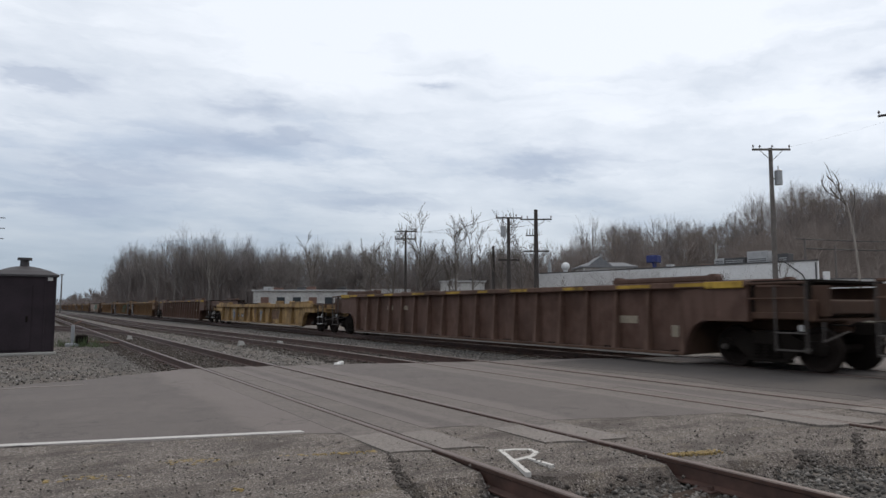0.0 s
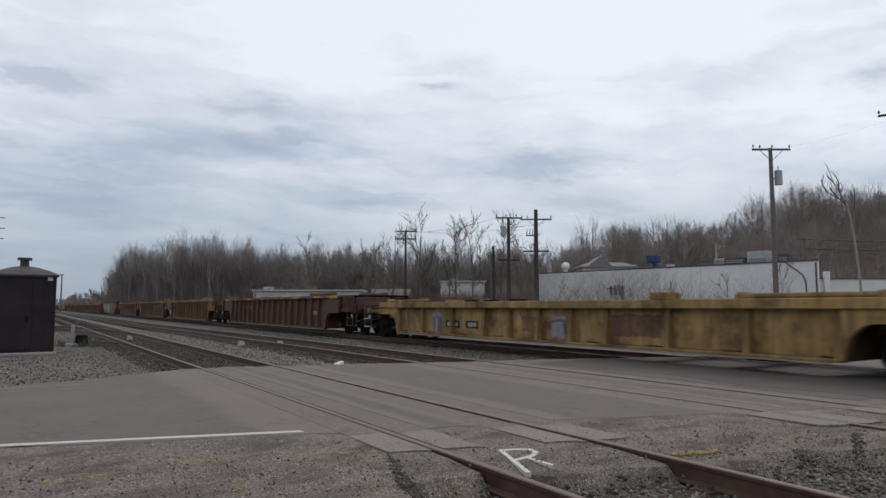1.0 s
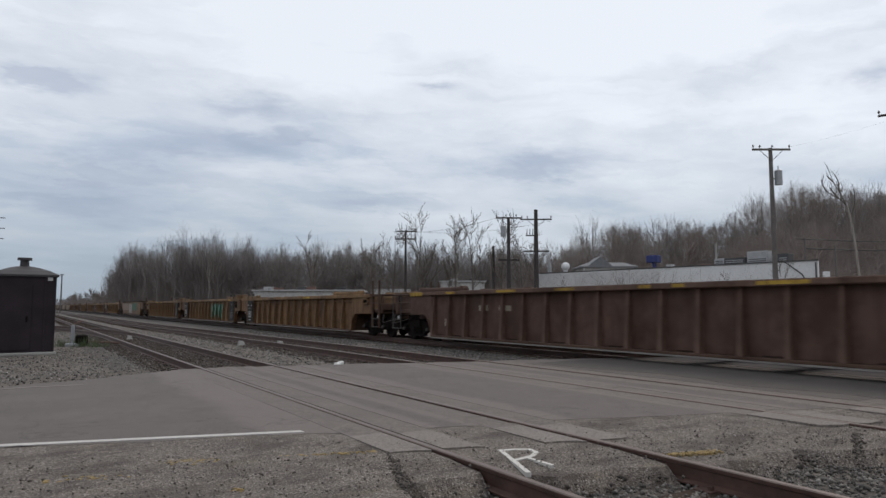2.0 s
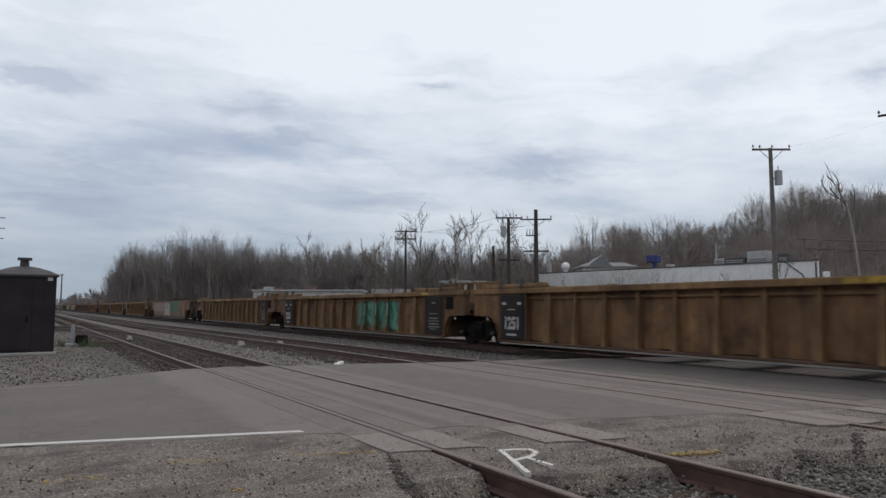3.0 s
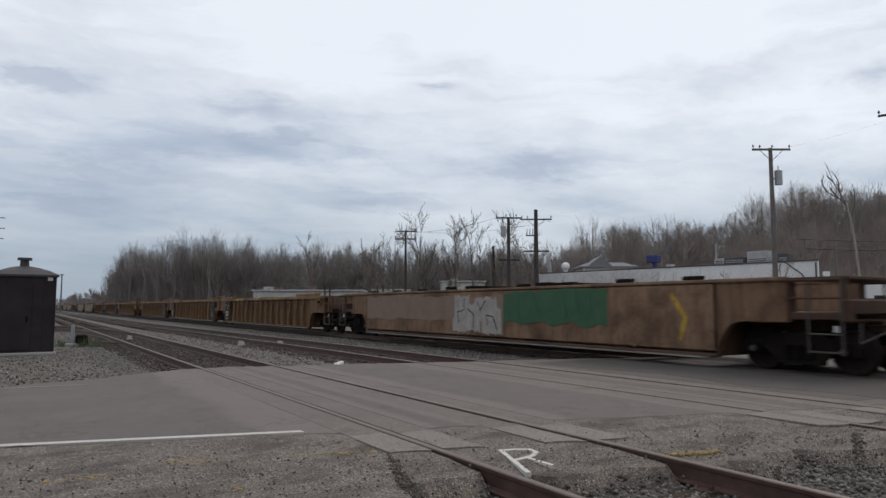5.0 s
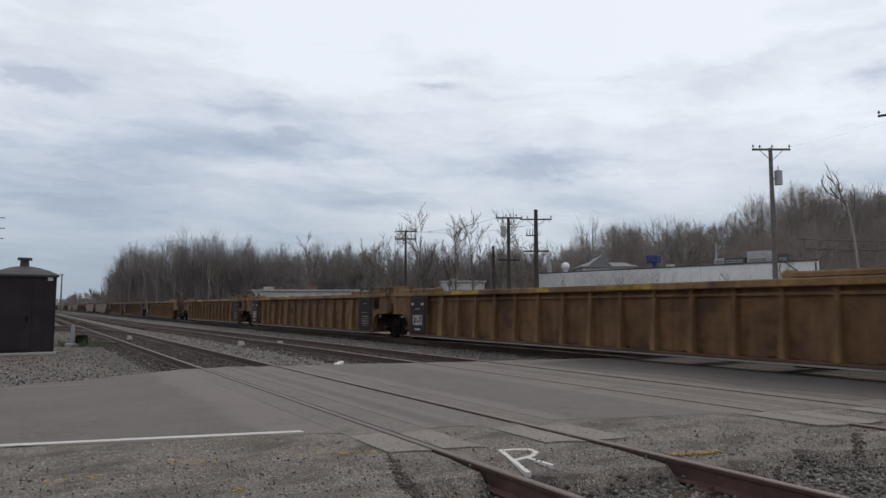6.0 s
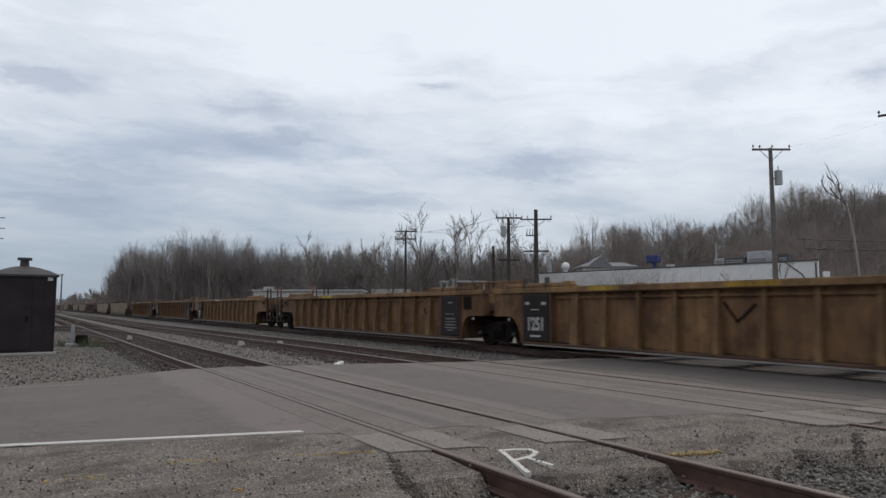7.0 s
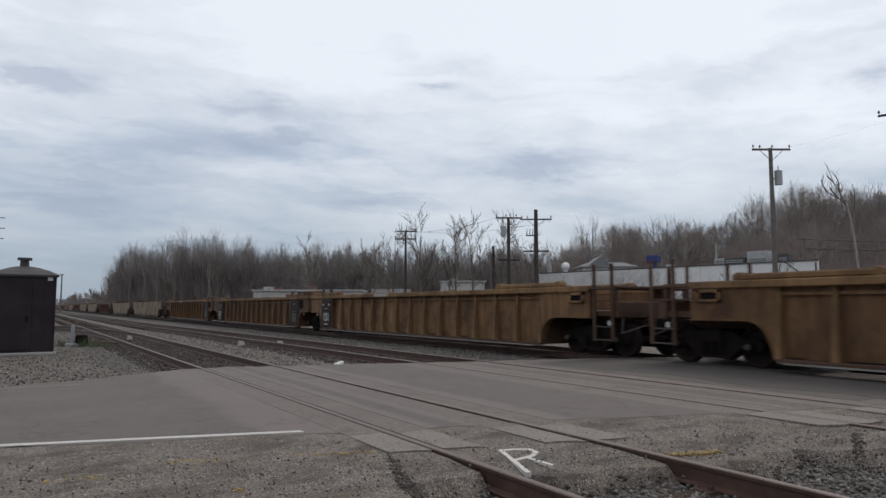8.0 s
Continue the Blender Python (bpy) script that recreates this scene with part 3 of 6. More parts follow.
def build_tracks():
    ys = [-40.0, -10.0, 0.0, 6.0, 14.0] + [14 + 4.0 * k for k in range(1, 14)] + [90.0, 140.0, 240.0, 500.0, 1500.0]
    for nm, t, bend in (("near", TRACK_A, False), ("middle", TRACK_B, True), ("far", TRACK_C, False)):
        tr = thing("railway_track", "rusty rails on dark timber ties in grey ballast", "railway track", group="parallel railway tracks", kind="structure")
        for side in (-1, 1):
            s = Shape()
            rings = []
            for y in ys:
                dx = bend_b(y) if bend else 0.0
                rings.append([(x, y, z) for x, z in rail_profile(t + side * GAUGE / 2 + dx)])
            s.loft(rings)
            n = len(rings[0])
            for k in range(len(s.f)):
                if k < n * (len(rings) - 1) and k % n in (6, 7, 8):
                    s.m[k] = 1
            part("rail", s, ["rail", "railtop"], tr, "rusty steel rail with a worn head")
        tie = Shape()
        tie.box(-1.3, 1.3, -0.11, 0.11, -0.36, -0.172, c=0.015)
        me = tie.mesh("tie", mats_of("tie"))
        spike = Shape()
        for side in (-1, 1):
            x = side * GAUGE / 2
            spike.box(x - 0.16, x + 0.16, -0.085, 0.085, -0.176, -0.160, c=0.004)
            for dx in (-0.09, 0.09):
                spike.box(x + dx - 0.015, x + dx + 0.015, -0.045, -0.015, -0.17, -0.135)
        sme = spike.mesh("tie_plate", mats_of("rail"))
        rng = random.Random(len(nm))
        y = -6.0
        far = Shape()
        while y < 130:
            lo, hi = near_edge(t) - 0.3, far_edge(t) + 0.1
            if not lo < y < hi:
                dx = bend_b(y) if t == TRACK_B else 0.0
                turn = rng.uniform(-1.2, 1.2)
                if y < 46:
                    ob = part("tie", me, None, tr, at=pose(t + dx, y, rng.uniform(-0.006, 0.0), 0, 0, turn))
                    if y < 30:
                        part("tie_plate", sme, None, tr, at=pose(t + dx, y, 0, 0, 0, turn))
                else:
                    far.box(t + dx - 1.3, t + dx + 1.3, y - 0.11, y + 0.11, -0.3, -0.172)
            y += 0.53
        tagged(part("distant_ties", far, "tie", tr), kind="stuff")
        # crossing planks beside each rail, in lengths
        h = GAUGE / 2
        for x0, x1 in ((t - h - 0.415, t - h - 0.045), (t - h + 0.085, t - h + 0.455), (t + h - 0.455, t + h - 0.085), (t + h + 0.045, t + h + 0.415)):
            xm = (x0 + x1) / 2
            ya, yb = near_edge(xm) - 1.08, far_edge(xm) - 0.05
            marks = (0.0, 0.095, 0.40, 0.70, 1.0)
            for k in range(4):
                y0, y1 = ya + (yb - ya) * marks[k], ya + (yb - ya) * marks[k + 1] - 0.004
                p = Shape()
                d0 = SKEW * (x1 - x0) * (0.9 if k == 0 else 0.1)
                z = -0.004 + rng.uniform(-0.010, 0.002) if k == 0 else -0.013 + rng.uniform(-0.002, 0.002)
                j = [rng.uniform(-0.05, 0.05) for _ in range(4)] if k == 0 else [0] * 4
                m = (x0 + x1) / 2
                p.slab([(x0, y0 + j[0]), (m - 0.05, y0 + d0 * 0.4 + j[1]), (m + 0.06, y0 + d0 * 0.6 + j[2]), (x1, y0 + d0 + j[3]), (x1, y1), (x0, y1)], "z", -0.12, z)
                # main-track planks share the asphalt that has train shade painted in
                part("crossing_plank", p, "panel" if k == 0 and t != TRACK_C else "asphaltdark" if t == TRACK_C else "panelworn", tr)
    # spur that turns off the near track past the hut
    tr = thing("spur_track", "rusty curved spur rails on dark ties", "railway track", kind="structure")
    ys = [34 + 1.5 * k for k in range(32)]
    off = lambda y: -0.0085 * (y - 34) ** 2
    for side in (-1, 1):
        s = Shape()
        s.loft([[(x, y, z - 0.006) for x, z in rail_profile(TRACK_A + side * GAUGE / 2 + off(y))] for y in ys])
        part("rail", s, "rail", tr)
    tie = Shape()
    tie.box(-1.3, 1.3, -0.11, 0.11, -0.36, -0.180, c=0.015)
    me = tie.mesh("spur_tie", mats_of("tie"))
    y = 46.0
    while y < 76:
        part("tie", me, None, tr, at=pose(TRACK_A + off(y), y, 0, 0, 0, math.degrees(math.atan(0.017 * (y - 34)))))
        y += 0.55
    # ballast beds under and between the tracks
    for nm, x0, x1 in (("ballast", 1.2, 6.1), ("ballast", 6.5, 11.0), ("ballast", 11.3, 16.6)):
        b = Shape()
        rings = []
        for y in (-30, near_edge((x0 + x1) / 2) - 0.6):
            rings.append([(x0, y, -0.30), (x0 + 0.7, y, -0.19), (x1 - 0.7, y, -0.19), (x1, y, -0.30)])
        b.loft(rings)
        rings = []
        for y in (far_edge((x0 + x1) / 2) - 0.8, 30, 60, 200, 1500):
            dx = bend_b(y) if x0 == 6.5 else 0
            rings.append([(x0 + dx, y, -0.30), (x0 + 0.7 + dx, y, -0.19), (x1 - 0.7 + dx, y, -0.19), (x1 + dx, y, -0.30)])
        b.loft(rings)
        # the far bed takes the ballast that has train shade painted in
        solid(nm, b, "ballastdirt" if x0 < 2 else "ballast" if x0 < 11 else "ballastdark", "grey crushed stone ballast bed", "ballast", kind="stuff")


def stones(name, label, pts, sizes, seed, material="stone"):
    """Many small angular stones as one mesh."""
    rng = np.random.default_rng(seed)
    base = np.array([(1, 0, 0), (-1, 0, 0), (0, 1, 0), (0, -1, 0), (0, 0, 1), (0, 0, -1), (0.7, 0.7, 0.5), (-0.7, 0.6, -0.5)], float)[:6]
    tri = np.array([(0, 2, 4), (2, 1, 4), (1, 3, 4), (3, 0, 4), (2, 0, 5), (1, 2, 5), (3, 1, 5), (0, 3, 5)])
    n = len(pts)
    v = base[None] * rng.uniform(0.55, 1.15, (n, 6, 1)) + rng.normal(0, 0.16, (n, 6, 3))
    v *= np.stack([rng.uniform(0.8, 1.4, n), rng.uniform(0.7, 1.1, n), rng.uniform(0.55, 0.9, n)], -1)[:, None]
    a = rng.uniform(0, 2 * np.pi, n)
    tlt = rng.normal(0, 0.5, n)
    x, y, z = v[..., 0].copy(), v[..., 1].copy(), v[..., 2].copy()
    y, z = y * np.cos(tlt)[:, None] - z * np.sin(tlt)[:, None], y * np.sin(tlt)[:, None] + z * np.cos(tlt)[:, None]
    x, y = x * np.cos(a)[:, None] - y * np.sin(a)[:, None], x * np.sin(a)[:, None] + y * np.cos(a)[:, None]
    v = np.stack([x, y, z], -1) * sizes[:, None, None] + pts[:, None]
    f = (tri[None] + 6 * np.arange(n)[:, None, None]).reshape(-1, 3)
    return tagged(new(name, np_mesh(name, v.reshape(-1, 3), f, material)), label, "gravel", kind="stuff")


def build_stones():
    rng = np.random.default_rng(4)

    def scatter(n, x0, x1, y0, y1, z, keep, power=1.0):
        x = rng.uniform(x0, x1, n)
        y = y0 + (y1 - y0) * rng.uniform(0, 1, n) ** power
        k = keep(x, y)
        x, y = x[k], y[k]
        return np.stack([x, y, z + rng.uniform(-0.012, 0.02, len(x))], -1)

    def clear(x, y):
        ok = np.ones(len(x), bool)
        for r in RAILS_X[:4]:
            ok &= np.abs(x - r) > 0.085
        return ok
    near = scatter(34000, 1.2, 12.0, 0.6, 5.9, -0.185, lambda x, y: clear(x, y) & (y < np.interp(x, LIP_X, LIP_Y) + 0.10))
    stones("near_ballast_stones", "loose grey crushed ballast stones", near, 0.011 + 0.024 * rng.uniform(0, 1, len(near)) ** 1.5, 11)
    far = scatter(34000, -3.0, 12.6, 11, 46, -0.185, lambda x, y: clear(x, y) & (y > np.where(x < 3.2, 14.95 - 0.62 * (3.2 - x), 14.95 - 0.28 * (x - 3.2)) + 0.05), 1.7)
    stones("far_ballast_stones", "loose grey crushed ballast stones", far, 0.011 + 0.032 * rng.uniform(0, 1, len(far)) ** 2.2, 12, "farstone")
    grit = scatter(36000, -2.5, 9.0, 3.0, 8.4, -0.026, lambda x, y: clear(x, y) & (y > np.interp(x, LIP_X, LIP_Y) + 0.22) & (y < 7.3 - 0.28 * x + 0.3 - rng.uniform(0, 1, len(x)) ** 0.6 * 1.5))
    # dirty ballast that half buries the ties beyond the crossing
    for t, dx in ((TRACK_A, 0.0), (TRACK_B, 0.2)):
        bed = scatter(9000, t - 1.5 - dx, t + 1.3, 11.5, 44, -0.172, lambda x, y: (np.abs(x - t + 0.75) > 0.07) & (np.abs(x - t - 0.75) > 0.07) & (y > 14.95 - 0.28 * (x - 3.2) + 0.1), 1.6)
        stones("tie_ballast", "dirty brown ballast between the ties", bed, rng.uniform(0.014, 0.042, len(bed)), 14 + int(t), "dirtstone")
    # lumps of broken asphalt along the shoulder's lip
    q = rng.uniform(2.1, 9.0, 260)
    lump = np.stack([q, np.interp(q, LIP_X, LIP_Y) + rng.normal(0.03, 0.06, len(q)), np.full(len(q), -0.11) + rng.uniform(-0.05, 0.03, len(q))], -1)
    for (xa, ya), (xb, yb), n in (((2.88, 5.60), (2.40, 4.40), 150), ((7.32, 3.80), (6.35, 3.28), 120)):
        f = rng.uniform(0, 1, n)
        crack = np.stack([xa + (xb - xa) * f + rng.normal(0, 0.022, n), ya + (yb - ya) * f + rng.normal(0, 0.022, n), np.full(n, -0.030)], -1)
        lump = np.concatenate([lump, crack])
    lump = lump[clear(lump[:, 0], lump[:, 1])]
    stones("asphalt_lumps", "lumps of broken asphalt along the shoulder", lump, rng.uniform(0.010, 0.030, len(lump)), 19, "dirtstone")
    stones("shoulder_grit", "scattered grit on the road shoulder", grit, 0.003 + 0.013 * rng.uniform(0, 1, len(grit)) ** 2.5, 13, "gritstone")


def build_markings():
    s = Shape()
    xs = np.linspace(-30, 2.5, 60)
    for a, b in zip(xs[:-1], xs[1:]):
        ya, yb = 7.535 - 0.298 * a, 7.535 - 0.298 * b
        s.slab([(a, ya - 0.055), (b, yb - 0.055), (b, yb + 0.055), (a, ya + 0.055)], "z", -0.012, -0.006)
    solid("road_edge_line", s, "line", "worn white painted edge line on asphalt", "road marking")
    s = Shape()
    xs = np.linspace(-30, 0.9, 40)
    for a, b in zip(xs[:-1], xs[1:]):
        ya, yb = 12.72 - 0.10 * a + (0.012 * a * a if a > -6 else 0), 12.72 - 0.10 * b + (0.012 * b * b if b > -6 else 0)
        ya, yb = min(ya, far_edge(a) - 0.12), min(yb, far_edge(b) - 0.12)
        s.slab([(a, ya - 0.05), (b, yb - 0.05), (b, yb + 0.05), (a, ya + 0.05)], "z", -0.012, -0.007)
    solid("road_edge_line", s, "panel", "faint worn pale edge line beside gravel", "road marking")
    for (x, y), (lx, ly), n in (((1.22, 6.05), (0.26, 0.10), 150), ((0.50, 5.85), (0.30, 0.08), 60), ((5.08, 4.08), (0.30, 0.06), 170), ((2.32, 5.72), (0.42, 0.05), 110), ((1.35, 4.95), (0.05, 0.05), 16)):
        s = Shape()
        rng = random.Random(x)
        for _ in range(n):
            a = max(-1, min(1, rng.gauss(0, 0.55)))
            cx, cy = x + a * lx, y + SKEW * a * lx + rng.gauss(0, 0.45) * ly
            r = rng.uniform(0.006, 0.028)
            k = rng.randint(5, 7)
            s.slab([(cx + r * rng.uniform(0.5, 1.2) * math.cos(6.283 * i / k), cy + 0.7 * r * rng.uniform(0.5, 1.2) * math.sin(6.283 * i / k)) for i in range(k)], "z", -0.06, -0.019 - 0.010 * rng.random())
        solid("paint_dash", s, "yellow_mark", "worn flecks of yellow paint on the shoulder", "road marking", group="yellow paint dashes", kind="stuff")
    # the white letter sprayed between the rails
    s = Shape()

    def stroke(pts, w):
        for (ax, ay), (bx, by) in zip(pts[:-1], pts[1:]):
            d = Vector((bx - ax, by - ay)).normalized()
            nx, ny = -d.y * w, d.x * w
            ax, ay, bx, by = ax - d.x * w * 0.6, ay - d.y * w * 0.6, bx + d.x * w * 0.6, by + d.y * w * 0.6
            s.slab([(ax - nx, ay - ny), (bx - nx, by - ny), (bx + nx, by + ny), (ax + nx, ay + ny)], "z", -0.06, -0.0215 - 0.001 * random.random())
    stroke([(3.73, 5.05), (3.58, 4.68), (3.42, 4.27)], 0.022)
    stroke([(3.74, 5.03), (3.86, 5.0), (3.97, 4.93), (3.95, 4.81), (3.82, 4.71), (3.60, 4.66)], 0.023)
    stroke([(3.74, 4.68), (3.74, 4.36)], 0.020)
    solid("painted_letter", s, "mark", "white letter R sprayed between the rails", "ground marking")


# ---- the train ----
WHEEL_R = 0.43


def wheel_mesh():
    s = Shape()
    n = 20
    prof = [(-0.07, 0.10), (-0.07, 0.40), (-0.068, WHEEL_R + 0.025), (-0.04, WHEEL_R + 0.025), (-0.03, WHEEL_R), (0.06, WHEEL_R - 0.006), (0.065, 0.36), (0.01, 0.33), (0.0, 0.17), (0.05, 0.14), (0.05, 0.0)]
    rings = [[(x, r * math.cos(2 * math.pi * i / n), r * math.sin(2 * math.pi * i / n)) for i in range(n)] for x, r in prof]
    s.loft(rings)
    return s


PARTS = {}


def shared(key, make, material):
    if key not in PARTS:
        PARTS[key] = make().mesh(key, mats_of(material))
    return PARTS[key]


def wheelset_mesh():
    s = Shape()
    w = wheel_mesh()
    for sd in (-1, 1):
        s.add([(sd * (0.765 + p[0]), p[1], p[2]) for p in w.v], w.f)
        s.tube((sd * 0.86, 0, 0), (sd * 1.1, 0, 0), 0.10, n=10)
    s.tube((-0.9, 0, 0), (0.9, 0, 0), 0.085, n=10)
    return s


def side_frame_mesh():
    """Cast truck side frame with spring window, in y and z, 0.12 m thick."""
    s = Shape()
    top = [(-1.16, 0.52), (-1.02, 0.60), (-0.72, 0.60), (-0.42, 0.74), (0.42, 0.74), (0.72, 0.60), (1.02, 0.60), (1.16, 0.52), (1.16, 0.36), (0.98, 0.34), (0.94, 0.46), (0.74, 0.46), (0.42, 0.20), (-0.42, 0.20), (-0.74, 0.46), (-0.94, 0.46), (-0.98, 0.34), (-1.16, 0.36)]
    s.slab(top, "x", -0.06, 0.06)
    s.box(-0.10, 0.10, -0.46, 0.46, 0.16, 0.25, c=0.02)
    for k in (-0.22, 0.0, 0.22):
        for z in (0.27, 0.33, 0.39, 0.45, 0.51):
            s.tube((0.09, k, z), (0.09, k, z + 0.035), 0.085, n=8)
    for k in (-0.89, 0.89):
        s.tube((0.04, k, 0.43), (0.17, k, 0.43), 0.11, 0.09, n=10)
        s.box(-0.08, 0.10, k - 0.14, k + 0.14, 0.52, 0.60, c=0.02)
    return s


def add_truck(car, y):
    """A two-axle truck centred at y on the car."""
    bol = Shape()
    bol.box(-1.15, 1.15, -0.24, 0.24, 0.50, 0.78, c=0.03)
    bol.box(-0.30, 0.30, -0.30, 0.30, 0.76, 0.90, c=0.03)
    for k in (-0.45, 0.45):
        bol.box(-0.9, 0.9, k - 0.06, k + 0.06, 0.36, 0.50, c=0.02)
    if "bolster" not in PARTS:
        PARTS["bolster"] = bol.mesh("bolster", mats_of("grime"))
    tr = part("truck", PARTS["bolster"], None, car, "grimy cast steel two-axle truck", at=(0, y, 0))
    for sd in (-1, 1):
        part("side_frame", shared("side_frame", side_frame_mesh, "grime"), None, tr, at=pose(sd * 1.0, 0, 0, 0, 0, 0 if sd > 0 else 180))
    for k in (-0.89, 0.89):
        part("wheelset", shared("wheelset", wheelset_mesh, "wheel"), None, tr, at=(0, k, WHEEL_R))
    for k in (-0.89, 0.89):
        b = shared("bearing_cap", lambda: Shape().tube((-0.02, 0, 0), (0.05, 0, 0), 0.07, 0.05, 8), "steelgrey")
        part("bearing_cap", b, None, tr, at=pose(-1.19, k, WHEEL_R, 0, 0, 180))
    return tr


def coupler_mesh():
    s = Shape()
    s.box(-0.13, 0.13, 0.25, 1.15, 0.70, 0.96, c=0.03)
    s.box(-0.17, 0.13, 0.02, 0.30, 0.70, 0.98, c=0.05)
    s.box(-0.20, -0.06, -0.12, 0.14, 0.72, 0.96, c=0.04)
    s.box(0.04, 0.18, -0.06, 0.10, 0.74, 0.94, c=0.04)
    hose = [(0.32, 0.55, 0.78), (0.36, 0.35, 0.62), (0.34, 0.12, 0.40), (0.22, -0.04, 0.36)]
    s.path(hose, 0.028)
    s.path([(-0.9, 0.62, 0.92), (-0.3, 0.60, 0.90), (0.1, 0.62, 0.96)], 0.018)
    return s


def ladder_mesh(h, n):
    s = Shape()
    for y in (-0.22, 0.22):
        s.tube((0, y, 0), (0, y, h), 0.018, n=6)
    for k in range(n):
        s.tube((0, -0.22, 0.12 + k * (h - 0.2) / max(1, n - 1)), (0, 0.22, 0.12 + k * (h - 0.2) / max(1, n - 1)), 0.014, n=6)
    return s


def end_side_outline(w, edge, sgn, ztop, zarch, zbot):
    """Side plate past the end of the well: a curved arch over the truck. Points in y and z."""
    pts = [(w, ztop), (w, zbot)]
    for k in range(1, 8):
        a = math.pi / 2 * k / 7
        pts.append((w - sgn * 0.58 * (1 - math.cos(a)) * 1.0 - sgn * 0.02, zbot + (zarch - zbot) * math.sin(a)))
    pts += [(edge, zarch), (edge, ztop)]
    return pts


STYLE = {
    #        body      chord          bottom top  chord_z  rib pitch
    "brown": ("brown", "brownworn", 0.22, 1.80, 1.665, 1.0),
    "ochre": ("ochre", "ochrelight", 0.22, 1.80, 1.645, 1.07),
    # ochre unit whose body paint holds the grazing-angle shade
    "rust": ("rustbrown", "ochre", 0.22, 1.80, 1.645, 1.07),
    "low": ("yellow", "yellow", 0.29, 1.43, 1.22, 1.55),
    "smooth": ("tan", "tan", 0.24, 1.84, 1.76, 0.0),
    "orange": ("orange", "orange", 0.24, 1.84, 1.76, 0.0),
}


